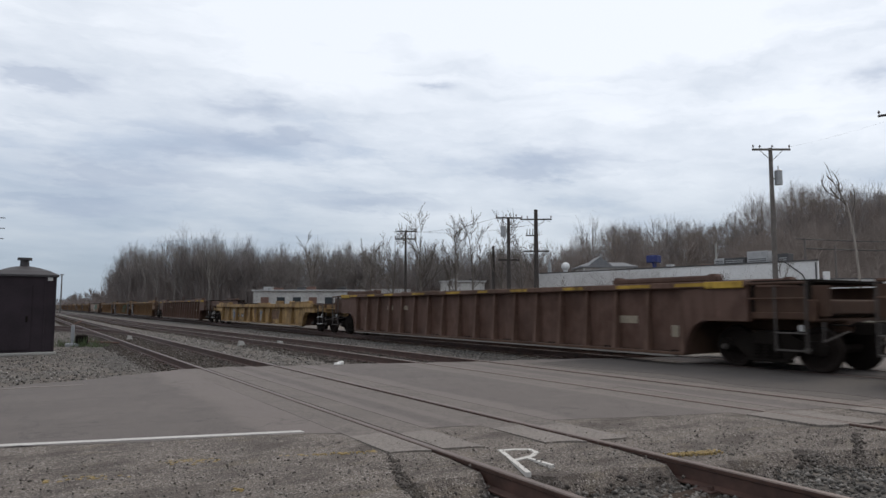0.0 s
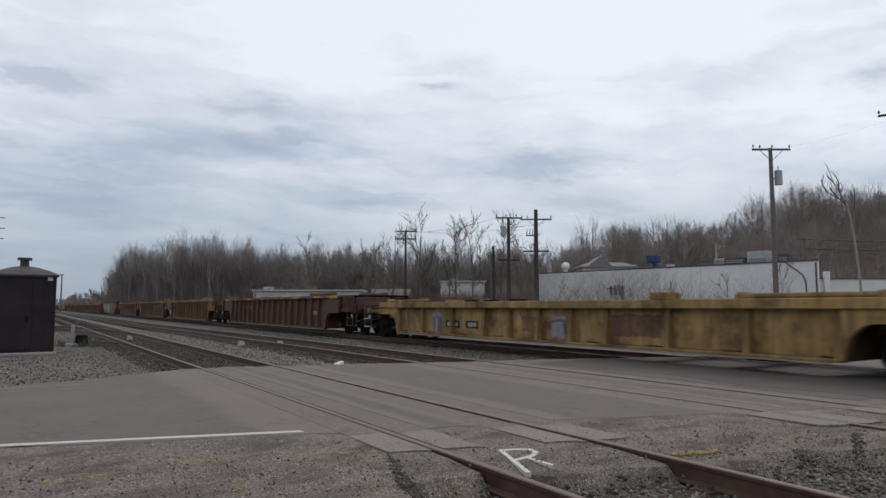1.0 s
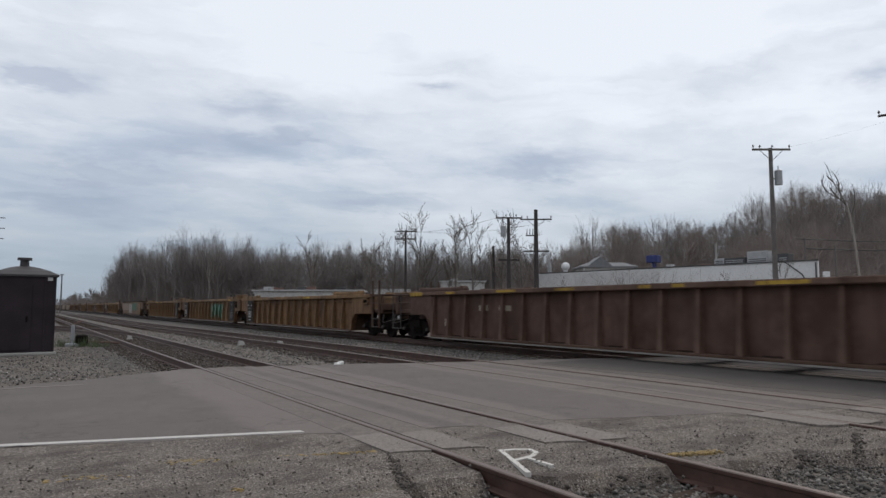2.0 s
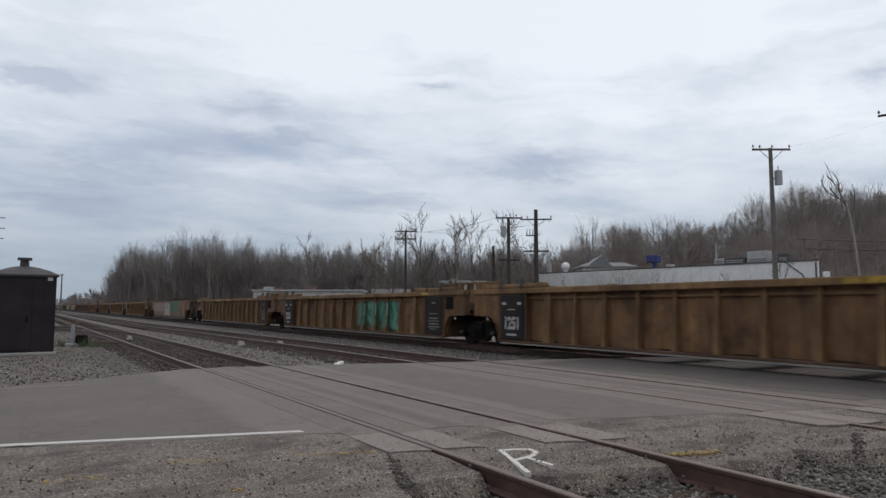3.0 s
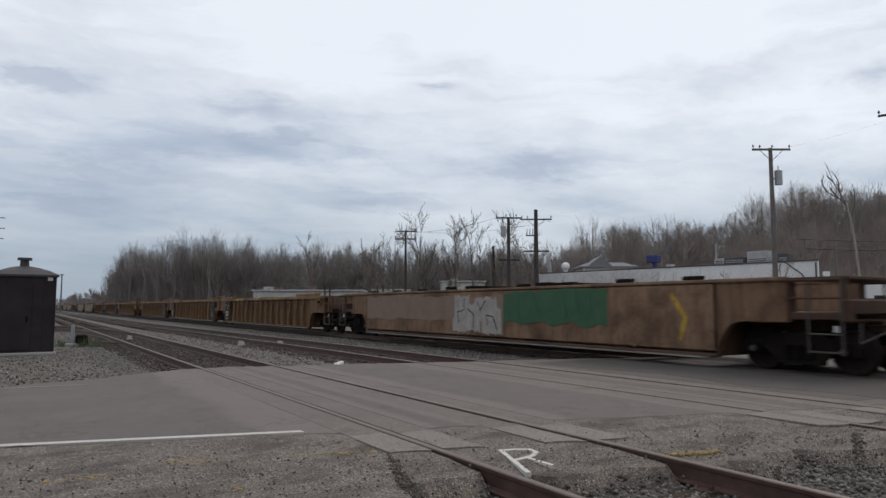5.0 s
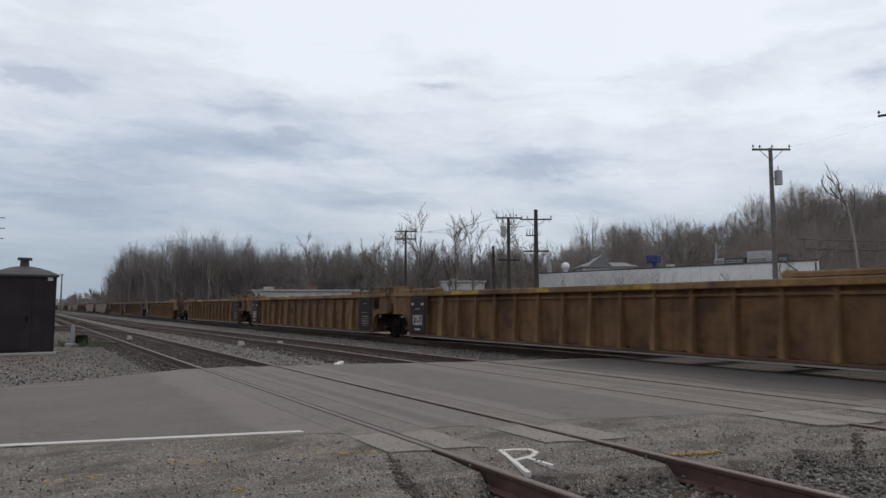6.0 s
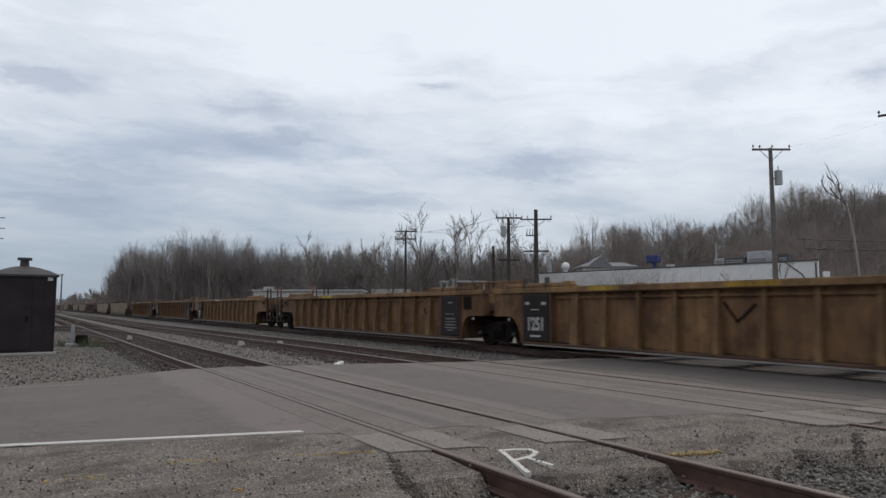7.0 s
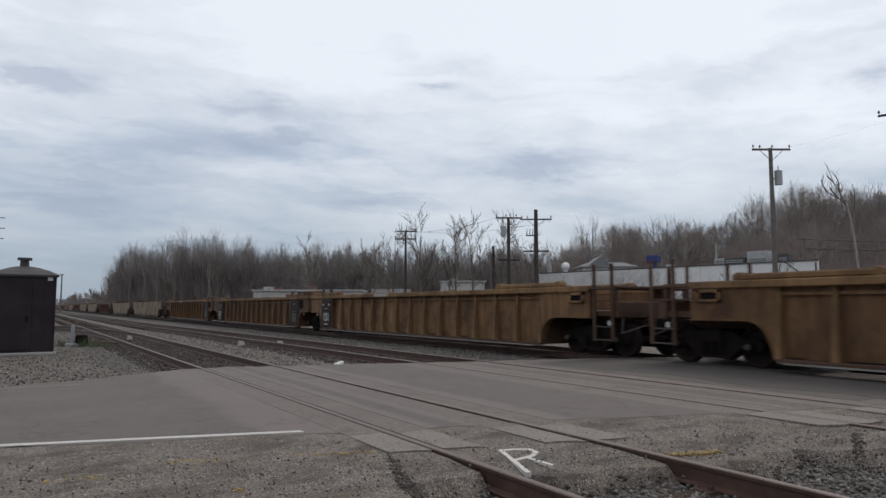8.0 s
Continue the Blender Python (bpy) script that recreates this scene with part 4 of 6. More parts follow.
def well_car(style, q0, q1, front, rear, label, group, extra=None, truck_rear=True):
    """One well car or one unit of an articulated car, from joint to joint along y.
    front, rear: 'c' or a length for a coupler end, 'a' for an articulated joint. Its origin lies at the front joint."""
    body, chord, zb, zt, zc, pitch = STYLE[style]
    L = q1 - q0
    car = thing("well_car", label, "rail car", at=(TRACK_C, q0, 0), group=group)
    # a coupler end may give its own length from the joint to the well
    off0, off1 = ({"c": 3.45, "a": 1.62}.get(k, k) for k in (front, rear))
    front, rear = ("a" if k == "a" else "c" for k in (front, rear))
    w0, w1 = off0, L - off1
    past = 1.95 if style in ("ochre", "rust") else 1.55
    HX = 1.5
    REC = 0.20
    wall = 0.012
    rib_w = 0.125
    cl = w1 - w0
    for sd in (-1, 1):
        x = sd * (HX - REC)
        sheet = Shape()
        sheet.box(min(x, x - sd * wall), max(x, x - sd * wall), w0, w1, zb + 0.02, zc + 0.02)
        for end, w, sg in ((front, w0, 1), (rear, w1, -1)):
            edge = w - sg * (past if end == "c" else 1.32)
            sheet.slab(end_side_outline(w, edge, sg, zc + 0.02, 1.0, zb + 0.02), "x", *sorted((x - sd * 0.02, x + sd * (REC - 0.06))))
            # flange along the arch
            out = end_side_outline(w, edge, sg, zc, 1.0, zb + 0.02)[1:-1]
            xa, xb = sorted((x - sd * 0.01, x + sd * (REC - 0.01)))
            for (ya, za), (yb, zz) in zip(out[:-1], out[1:]):
                d = Vector((yb - ya, zz - za)).normalized() * 0.03
                nrm = Vector((d.y, -d.x)) if sg < 0 else Vector((-d.y, d.x))
                sheet.slab([(ya, za), (yb, zz), (yb + nrm.x, zz + nrm.y), (ya + nrm.x, za + nrm.y)], "x", xa, xb)
        part("side_sheet", sheet, body, car)
        tc = Shape()
        e0 = w0 - (past if front == "c" else 1.32)
        e1 = w1 + (past if rear == "c" else 1.32)
        xa, xb = sorted((sd * HX, sd * (HX - 0.24)))
        tc.box(xa, xb, e0, e1, zc, zt, c=0.02)
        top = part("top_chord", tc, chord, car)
        bs = Shape()
        xa, xb = sorted((sd * (HX + 0.0), sd * (HX - 0.20)))
        bs.box(xa, xb, w0, w1, zb - 0.02, zb + 0.045, c=0.012)
        xa, xb = sorted((sd * (HX + 0.05), sd * (HX - 0.05)))
        part("bottom_sill", bs, "endrust" if style != "low" else body, car)
        # lip coloured pale for the sunlight along its top
        lip = Shape()
        xa, xb = sorted((sd * (HX + 0.085), sd * (HX - 0.05)))
        lip.box(xa, xb, w0 + 0.2, w1 - 0.2, zb - 0.050, zb - 0.022)
        part("sill_lip", lip, "lipsteel", car, "steel lip along the sill with sunlight in its pale colour")
        if pitch:
            key = f"rib_{style}_{sd}"

            def rib(wide=1.0):
                """A pressed rib that stands out further towards its foot, with a small gusset there."""
                s = Shape()
                xt, xo, xi = sd * (HX - 0.10), sd * (HX - 0.004), sd * (HX - REC - 0.01)
                w = rib_w / 2 * wide
                s.loft([[(xi, -w * 1.1, zb + 0.045), (xo, -w, zb + 0.045), (xo, w, zb + 0.045), (xi, w * 1.1, zb + 0.045)],
                        [(xi, -w, (zb + zc) / 2), ((xo + xt) / 2, -w * 0.9, (zb + zc) / 2), ((xo + xt) / 2, w * 0.9, (zb + zc) / 2), (xi, w, (zb + zc) / 2)],
                        [(xi, -w, zc), (xt, -w * 0.85, zc), (xt, w * 0.85, zc), (xi, w, zc)]])
                return s

            def wide_rib():
                return rib(2.2)
            ends = [3.8 if k == "a" else w for k, w in ((front, w0 + 0.05), (rear, L - w1 + 0.05))]
            if style == "low":
                spots = [(L / 2 + d, False) for d in (-6.55, -4.56, -2.65, -1.34, 0.0, 1.34, 2.65, 4.56, 6.55)] + [(w0 + 0.05, False), (w1 - 0.05, False)]
            else:
                n = int(round((L - ends[0] - ends[1]) / pitch))
                step = (L - ends[0] - ends[1]) / n
                spots = [(ends[0] + step * k, (k == 0 and front == "a") or (k == n and rear == "a")) for k in range(n + 1)]
            # ribs get the paler chord tone for the light they catch
            for y, wide in spots:
                if wide:
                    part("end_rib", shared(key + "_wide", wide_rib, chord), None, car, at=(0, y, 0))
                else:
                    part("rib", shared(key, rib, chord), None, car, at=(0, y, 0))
            # plain plates that carry the stencil panels next to an articulated joint
            for k, ya in ((front, w0), (rear, w1)):
                if k == "a":
                    sg = 1 if ya == w0 else -1
                    pl = Shape()
                    xa, xb = sorted((sd * (HX - 0.06), sd * (HX - REC)))
                    pl.box(xa, xb, *sorted((ya + sg * 0.01, ya + sg * 1.30)), zb + 0.05, zc - 0.01, c=0.01)
                    part("end_plate", pl, body, car)
                    xa, xb = sorted((sd * (HX - 0.02), sd * (HX - 0.08)))
                    for yy in (ya + sg * 0.06, ya + sg * 1.27):
                        fr = Shape()
                        fr.box(xa, xb, yy - 0.05, yy + 0.05, zb + 0.06, zc - 0.012, c=0.012)
                        part("end_flange", fr, "endrust", car)
        if style in ("smooth", "orange"):
            # smooth side with a folded lower flare and hoop ribs on the inside
            s = Shape()
            xa, xb = sorted((sd * (HX - 0.02), sd * (HX - 0.10)))
            s.box(xa, xb, w0 + 0.05, w1 - 0.05, zb + 0.1, zc - 0.02, c=0.02)
            part("side_plate", s, body, car)
        # raised container guides over both ends of the chord
        if style != "smooth" and style != "orange":
            for ya, yb in ((w0 - 0.9, w0 + 2.1), (w1 - 2.1, w1 + 0.9)):
                g = Shape()
                xa, xb = sorted((sd * (HX - 0.02), sd * (HX - 0.26)))
                hh = 0.13 if style != "low" else 0.10
                ym = ya + 0.25 if ya < L / 2 else yb - 0.25
                g.box(xa, xb, ya, yb, zt, zt + hh, c=0.03)
                for yy in (ya + 0.15, yb - 0.15):
                    g.box(xa - 0.01, xb + 0.01, yy - 0.08, yy + 0.08, zt - 0.02, zt + hh + 0.03, c=0.02)
                part("container_guide", g, "brown" if style == "brown" else chord, car)
        else:
            rng = random.Random(int(q0))
            for k in range(9):
                g = Shape()
                yy = w0 + 0.6 + k * (cl - 1.2) / 8
                xa, xb = sorted((sd * (HX - 0.03), sd * (HX - 0.2)))
                g.box(xa, xb, yy - 0.25, yy + 0.25, zt, zt + rng.uniform(0.05, 0.12), c=0.02)
                part("container_guide", g, "grime", car)
    fl = Shape()
    for k in range(9):
        yy = w0 + (cl - 0.5) * k / 8
        fl.box(-HX + 0.2, HX - 0.2, yy, yy + 0.5, zb, zb + 0.08)
    fl.box(-HX + 0.15, -HX + 0.5, w0, w1, zb, zb + 0.05)
    fl.box(HX - 0.5, HX - 0.15, w0, w1, zb, zb + 0.05)
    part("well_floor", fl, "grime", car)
    for end, w, sg, joint in ((front, w0, 1, 0.0), (rear, w1, -1, L)):
        bh = Shape()
        bh.slab([(w, zb), (w, 1.12), (w - sg * 0.05, 1.12), (w - sg * 0.05, zb)], "x", -HX + 0.12, HX - 0.12)
        part("end_bulkhead", bh, "endrust", car)
        pl = Shape()
        yc0, yc1 = sorted((w, joint + sg * (0.62 if end == "c" else 0.36)))
        pl.box(-HX + 0.16, HX - 0.16, yc0, yc1, 1.02, 1.16, c=0.02)
        pl.box(-0.32, 0.32, yc0, yc1, 0.76, 1.04, c=0.03)
        ya, yb = sorted((joint + sg * (0.62 if end == "c" else 0.36), joint + sg * (0.85 if end == "c" else 0.6)))
        pl.box(-HX + 0.10, HX - 0.10, ya, yb, 0.98, 1.40 if style != "low" else 1.2, c=0.03)
        part("end_platform", pl, "endrust" if style != "low" else body, car)
        if end == "c":
            # raised deck, handbrake stand, grab rails and step ladder of a coupler end
            dk = Shape()
            ya, yb = sorted((joint + sg * 0.70, w - sg * 1.5))
            dk.box(-1.32, 1.32, ya, yb, zt - 0.08, zt - 0.02, c=0.01)
            for xx in (-1.28, 1.28):
                for yy in (ya + 0.08, yb - 0.08):
                    dk.box(xx - 0.04, xx + 0.04, yy - 0.04, yy + 0.04, 1.1, zt - 0.07)
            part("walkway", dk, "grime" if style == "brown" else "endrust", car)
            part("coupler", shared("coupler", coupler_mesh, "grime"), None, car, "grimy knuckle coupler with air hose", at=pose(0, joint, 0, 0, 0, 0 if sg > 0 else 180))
            if style == "brown":
                for xa in (-1.30, 1.26):
                    sp = Shape()
                    sp.box(xa, xa + 0.04, *sorted((joint + sg * 0.40, w - sg * (past - 0.05))), 1.08, zt - 0.14, c=0.01)
                    part("end_side_plate", sp, "endrust", car)
            near, tall = (0.79, 1.41) if sg > 0 else (0.45, 1.08), style in ("ochre", "rust")
            for xx in (-1.42, 1.42):
                for k in near:
                    yy = joint + sg * k
                    pp = Shape()
                    if tall:
                        pp.box(xx - 0.03, xx + 0.03, yy - 0.045, yy + 0.045, 0.40, 2.34, c=0.012)
                    else:
                        pp.tube((xx, yy, 0.40), (xx, yy, zt - 0.05), 0.024, n=6)
                    part("hand_post", pp, "endrust" if tall else "steelgrey", car)
                st = Shape()
                ya, yb = sorted(joint + sg * k for k in near)
                for z in (0.42, 0.75):
                    st.box(xx - 0.05, xx + 0.05, ya, yb, z, z + 0.03, c=0.006)
                part("step", st, "bright" if style == "low" else "steelgrey", car)
                rail = Shape()
                rail.path([(xx, joint + sg * near[0], zt - 0.08), (xx, w - sg * past, zt - 0.08)], 0.035)
                rail.path([(xx, joint + sg * near[0], 1.42), (xx, w - sg * past, 1.42)], 0.022)
                part("grab_rail", rail, "endrust", car)
            if tall:
                # folded bracket round an opening at the end of the side plate
                br = Shape()
                ya, yb = sorted((joint + sg * 1.74, joint + sg * 2.32))
                for box in ((ya, yb, 1.56, 1.63), (ya, yb, 1.36, 1.42), (ya, ya + 0.08, 1.36, 1.63), (yb - 0.08, yb, 1.36, 1.63)):
                    br.box(-1.50, -1.42, *box, c=0.01)
                part("end_bracket", br, chord, car)
                # near-black plate painted as the shade inside the opening
                hole_shade = Shape()
                hole_shade.box(-1.455, -1.43, ya + 0.08, yb - 0.08, 1.42, 1.56)
                part("recess", hole_shade, "grime", car)
            # reflective stencil blocks by the coupler
            mk = Shape()
            mk.box(-1.43, -1.40, joint + sg * 0.9 - 0.04, joint + sg * 0.9 + 0.04, 0.80, 0.92)
            part("reflector", mk, "bright", car)
            cut = Shape()
            cut.path([(-1.35, joint + sg * 0.5, 0.98), (-1.40, joint + sg * 0.5, 0.62), (-0.6, joint + sg * 0.45, 0.80)], 0.018)
            part("uncoupling_lever", cut, "steelgrey", car)
            add_truck(car, joint + sg * 1.82)
        else:
            # end posts and a bridge plate with square lightening holes over the joint
            fr = Shape()
            yp = joint + sg * 0.40
            for xx in (-1.36, 1.36):
                po = Shape()
                po.box(xx - 0.10, xx + 0.10, yp - 0.14, yp + 0.14, 0.98, 1.70, c=0.02)
                part("end_post", po, body, car)
                po = Shape()
                po.box(xx - 0.07, xx + 0.07, yp + sg * 0.45 - 0.08, yp + sg * 0.45 + 0.08, 1.14, zt, c=0.02)
                part("end_post", po, body, car)
            xs = -1.46
            lo, hi = 1.66, 2.05
            fr.box(xs, xs + 0.12, *sorted((joint + sg * 0.02, w + sg * 0.9)), lo, lo + 0.16, c=0.015)
            fr.box(xs, xs + 0.12, *sorted((joint + sg * 0.02, joint + sg * 1.60)), hi - 0.06, hi, c=0.015)
            bars = ((0.10, 0.20), (0.44, 0.62), (0.84, 1.60)) if sg > 0 else ((0.02, 0.10), (0.34, 1.62))
            for ka, kb in bars:
                fr.box(xs, xs + 0.10, *sorted((joint + sg * ka, joint + sg * kb)), lo + 0.14, hi - 0.04, c=0.008)
            eb = Shape()
            eb.box(1.36, 1.46, *sorted((joint + sg * 0.2, w)), 1.70, 1.80, c=0.01)
            part("end_beam", eb, body, car)
            part("end_frame", fr, body, car)
            if sg > 0:
                # dark plate in place of a shaded recess
                ho = Shape()
                ho.box(-1.475, -1.44, joint + 1.02, joint + 1.46, 1.18, 1.60, c=0.006)
                part("recess", ho, "grime", car)
            for yy, hh in ((w + sg * 0.15, 0.13), (w + sg * 1.1, 0.13)):
                cl2 = Shape()
                cl2.box(-1.49, -1.36, yy - 0.06, yy + 0.06, zt + 0.10, zt + 0.16 + hh, c=0.02)
                cl2.tube((-1.43, yy, zt - 0.25), (-1.50, yy, zt + 0.12), 0.04, n=6)
                part("cone_guide", cl2, "steelgrey", car)
            if sg < 0:
                add_truck(car, joint)
                ar = Shape()
                ar.tube((0, joint - 0.5, 0.95), (0, joint + 0.5, 0.95), 0.20, n=12)
                ar.box(-0.35, 0.35, joint - 0.42, joint + 0.42, 0.78, 0.92, c=0.03)
                part("articulated_connector", ar, "grime", car)
            mk = Shape()
            mk.box(-1.43, -1.40, joint + sg * 0.95 - 0.04, joint + sg * 0.95 + 0.04, 0.84, 0.92)
            part("reflector", mk, "bright", car)
    # brake gear under the floor
    br = Shape()
    br.box(-1.35, -0.9, w0 + 1.2, w0 + 2.0, zb - 0.10, zb + 0.05, c=0.03)
    part("brake_box", br, "grime", car)
    br = Shape()
    br.tube((-1.3, w1 - 2.0, zb - 0.02), (-1.3, w1 - 1.3, zb - 0.02), 0.10, n=10)
    part("air_reservoir", br, "grime", car)
    if extra:
        extra(car, w0, w1, L, zb, zt, zc)
    return car


SIDE = -1.5            # the side that faces the camera


def stencil_panel(car, y, number):
    """Black panel with the painted white stencil lines; the number can be read on some."""
    s = Shape()
    s.box(SIDE - 0.006, SIDE + 0.06, y - 0.54, y + 0.54, 0.30, 1.62, c=0.02)
    p = part("stencil_panel", s, "blackpanel", car, "black panel with white stencilled figures")
    rng = random.Random(int(y * 10) + (7 if number else 0))
    if number:
        cu = bpy.data.curves.new("number", "FONT")
        cu.body, cu.size, cu.align_x, cu.align_y, cu.extrude = "1251", 0.50, "CENTER", "CENTER", 0.002
        cu.offset = 0.018
        cu.materials.append(MAT["stencil"])
        ob = new("number", cu)
        ob.parent = p
        ob.matrix_basis = Matrix.Translation((SIDE - 0.009, y, 0.76)) @ Euler((radians(90), 0, radians(-90))).to_matrix().to_4x4() @ Matrix.Diagonal((0.78, 1, 1, 1))
        for yy, z in ((y - 0.36, 1.36), (y + 0.36, 1.36)):
            b = Shape()
            b.box(SIDE - 0.010, SIDE - 0.004, yy - 0.09, yy + 0.09, z - 0.04, z + 0.04)
            part("stencil_bar", b, "stencil", p)
        rows = ((1.18, 0.20, 0.012), (0.44, 0.26, 0.03))
    else:
        rows = ((1.40, 0.14, 0.025), (1.02, 0.30, 0.014), (0.86, 0.36, 0.022), (0.76, 0.40, 0.014), (0.66, 0.34, 0.022), (0.56, 0.40, 0.018), (0.48, 0.22, 0.014))
    for z, hw, hh in rows:
        dim = not number
        b = Shape()
        b.box(SIDE - 0.010, SIDE - 0.004, y - hw * rng.uniform(0.8, 1), y + hw * rng.uniform(0.8, 1), z - hh, z + hh)
        part("stencil_bar", b, "stencildim" if dim else "stencil", p)


def side_patch(car, name, y0, y1, z0, z1, material, label, proud=0.0, depth=0.20, seed=0):
    """Paint sprayed on the side between the ribs, with an uneven outline."""
    rng = random.Random(seed + int(y0 * 7))
    n = 14
    up = [(y0 + (y1 - y0) * i / n, z1 - 0.14 * rng.random() * (z1 - z0)) for i in range(n + 1)]
    dn = [(y1 - (y1 - y0) * i / n, z0 + 0.14 * rng.random() * (z1 - z0)) for i in range(n + 1)]
    s = Shape()
    s.slab(up + dn, "x", SIDE + depth - 0.006 - proud, SIDE + depth + 0.01 - proud)
    return part(name, s, material, car, label)


def strokes(car, pts_list, width, material, x):
    for pts in pts_list:
        s = Shape()
        for (ya, za), (yb, zz) in zip(pts[:-1], pts[1:]):
            d = Vector((yb - ya, zz - za)).normalized()
            n = Vector((-d.y, d.x)) * width
            s.slab([(ya - n.x - d.x * width, za - n.y - d.y * width), (yb - n.x + d.x * width, zz - n.y + d.y * width), (yb + n.x + d.x * width, zz + n.y + d.y * width), (ya + n.x - d.x * width, za + n.y - d.y * width)], "x", x - 0.004, x)
        part("paint_stroke", s, material, car)


def extra_brown(car, w0, w1, L, zb, zt, zc):
    rng = random.Random(int(L * 10))
    for y, z, hy, hz in ((w0 + 1.75, 0.96, 0.30, 0.09), (w0 + 0.36, 0.72, 0.10, 0.13), (w1 - 3.0, 1.22, 0.24, 0.09), (w1 - 4.15, 1.22, 0.30, 0.08), (w1 - 0.75, 0.72, 0.08, 0.13)):
        b = Shape()
        b.box(SIDE + 0.190, SIDE + 0.21, y - hy, y + hy, z - hz, z + hz)
        part("stencil_bar", b, "stenciltan", car)
    y = w0 - 0.8
    while y < w1 + 0.8:
        ln = rng.uniform(0.2, 1.1)
        b = Shape()
        b.box(SIDE - 0.004, SIDE + 0.03, y, min(y + ln, w1 + 1.3), zc + 0.03, zt - 0.03)
        part("yellow_marking", b, "chordyellow", car)
        y += ln + rng.uniform(0.6, 2.4)
    for ya, yb in ((w0 - 1.5, w0 - 0.6), (w1 + 0.6, w1 + 1.5)):
        b = Shape()
        b.box(SIDE - 0.005, SIDE + 0.04, ya, yb, zc - 0.02, zt - 0.015, c=0.01)
        part("yellow_marking", b, "chordyellow", car)


def extra_stencils(front_panel, rear_panel, more=None):
    def fn(car, w0, w1, L, zb, zt, zc):
        rng = random.Random(int(L * 100))
        if front_panel:
            stencil_panel(car, w0 + 0.60, False)
        if rear_panel:
            stencil_panel(car, w1 - 0.67, True)
        y = w0 + 1
        while y < w1 - 2:
            ln = rng.uniform(0.4, 1.6)
            if rng.random() < 0.5:
                b = Shape()
                b.box(SIDE - 0.004, SIDE + 0.03, y, y + ln, zc + 0.03, zt - 0.02)
                part("yellow_marking", b, rng.choice(("chordyellow", "chordyellow", "whitepaint", "orange")), car)
            y += ln + rng.uniform(0.8, 3)
        # inner ledge between the ribs under the chord
        b = Shape()
        b.box(SIDE + 0.13, SIDE + 0.21, w0 + 0.1, w1 - 0.1, zc - 0.16, zc - 0.10)
        part("stiffener", b, "ochre", car)
        if more:
            more(car, w0, w1)
    return fn


def graffiti_teal(car, w0, w1):
    """Bubble lettering sprayed over the sheets and ribs: dark outlines round pale teal fills."""
    x = SIDE + 0.188
    side_patch(car, "graffiti", 5.0, 9.05, 0.62, 1.50, "teal", "teal green sprayed graffiti panel", seed=3)
    # fat strokes of the unreadable shapes, in y and z
    letters = [[[(8.85, 0.64), (8.72, 1.34), (8.48, 0.72)], [(8.32, 1.36), (8.22, 0.62), (8.02, 1.02)]],
               [[(7.85, 1.28), (7.55, 1.36), (7.36, 1.00), (7.60, 0.62), (7.86, 0.76)]],
               [[(7.10, 0.62), (6.96, 1.34), (6.72, 0.90), (6.56, 1.36)], [(6.50, 0.56), (6.32, 1.02)]],
               [[(6.02, 1.34), (5.86, 0.60)], [(5.60, 1.34), (5.40, 0.96), (5.64, 0.54), (5.30, 0.48)]]]
    for k, letter in enumerate(letters):
        strokes(car, letter, 0.175, "tealdark", x - 0.002)
        strokes(car, letter, 0.130, "tealpale" if k % 2 else "teal", x - 0.006)
    strokes(car, [[(8.90, 1.46), (8.2, 1.50), (7.3, 1.46), (6.3, 1.50), (5.3, 1.44)], [(8.95, 0.46), (8.0, 0.44), (7.0, 0.40), (6.2, 0.34), (5.25, 0.36)]], 0.025, "tealdark", x - 0.004)
    for k in range(14):
        y = 3.8 + 1.07 * k
        if 5.1 < y < 9.0:
            for za, zz, m in ((0.50, 0.78, "teal"), (0.78, 0.90, "tealdark"), (0.90, 1.42, "tealpale")):
                g = Shape()
                xa, xb = -1.496 + 0.096 * (za - 0.265) / 1.38, -1.496 + 0.096 * (zz - 0.265) / 1.38
                g.loft([[(xa - 0.006, y - 0.055, za), (xa - 0.006, y + 0.055, za), (xa + 0.02, y + 0.055, za), (xa + 0.02, y - 0.055, za)],
                        [(xb - 0.006, y - 0.053, zz), (xb - 0.006, y + 0.053, zz), (xb + 0.02, y + 0.053, zz), (xb + 0.02, y - 0.053, zz)]])
                part("graffiti", g, m, car)


def graffiti_red(car, w0, w1):
    strokes(car, [[(8.5, 1.3), (7.2, 1.32)], [(7.9, 1.3), (7.85, 0.7)], [(6.6, 1.25), (6.3, 0.8), (6.0, 1.2)]], 0.05, "rusty", SIDE + 0.185)
    strokes(car, [[(12.3, 1.35), (12.0, 0.95), (11.6, 1.3)]], 0.03, "grime", SIDE + 0.185)


def graffiti_scribble(car, w0, w1):
    strokes(car, [[(11.9, 1.4), (11.7, 1.05), (11.2, 1.0), (10.9, 1.42)], [(4.3, 1.2), (4.0, 0.8), (3.7, 1.2)]], 0.03, "grime", SIDE + 0.185)


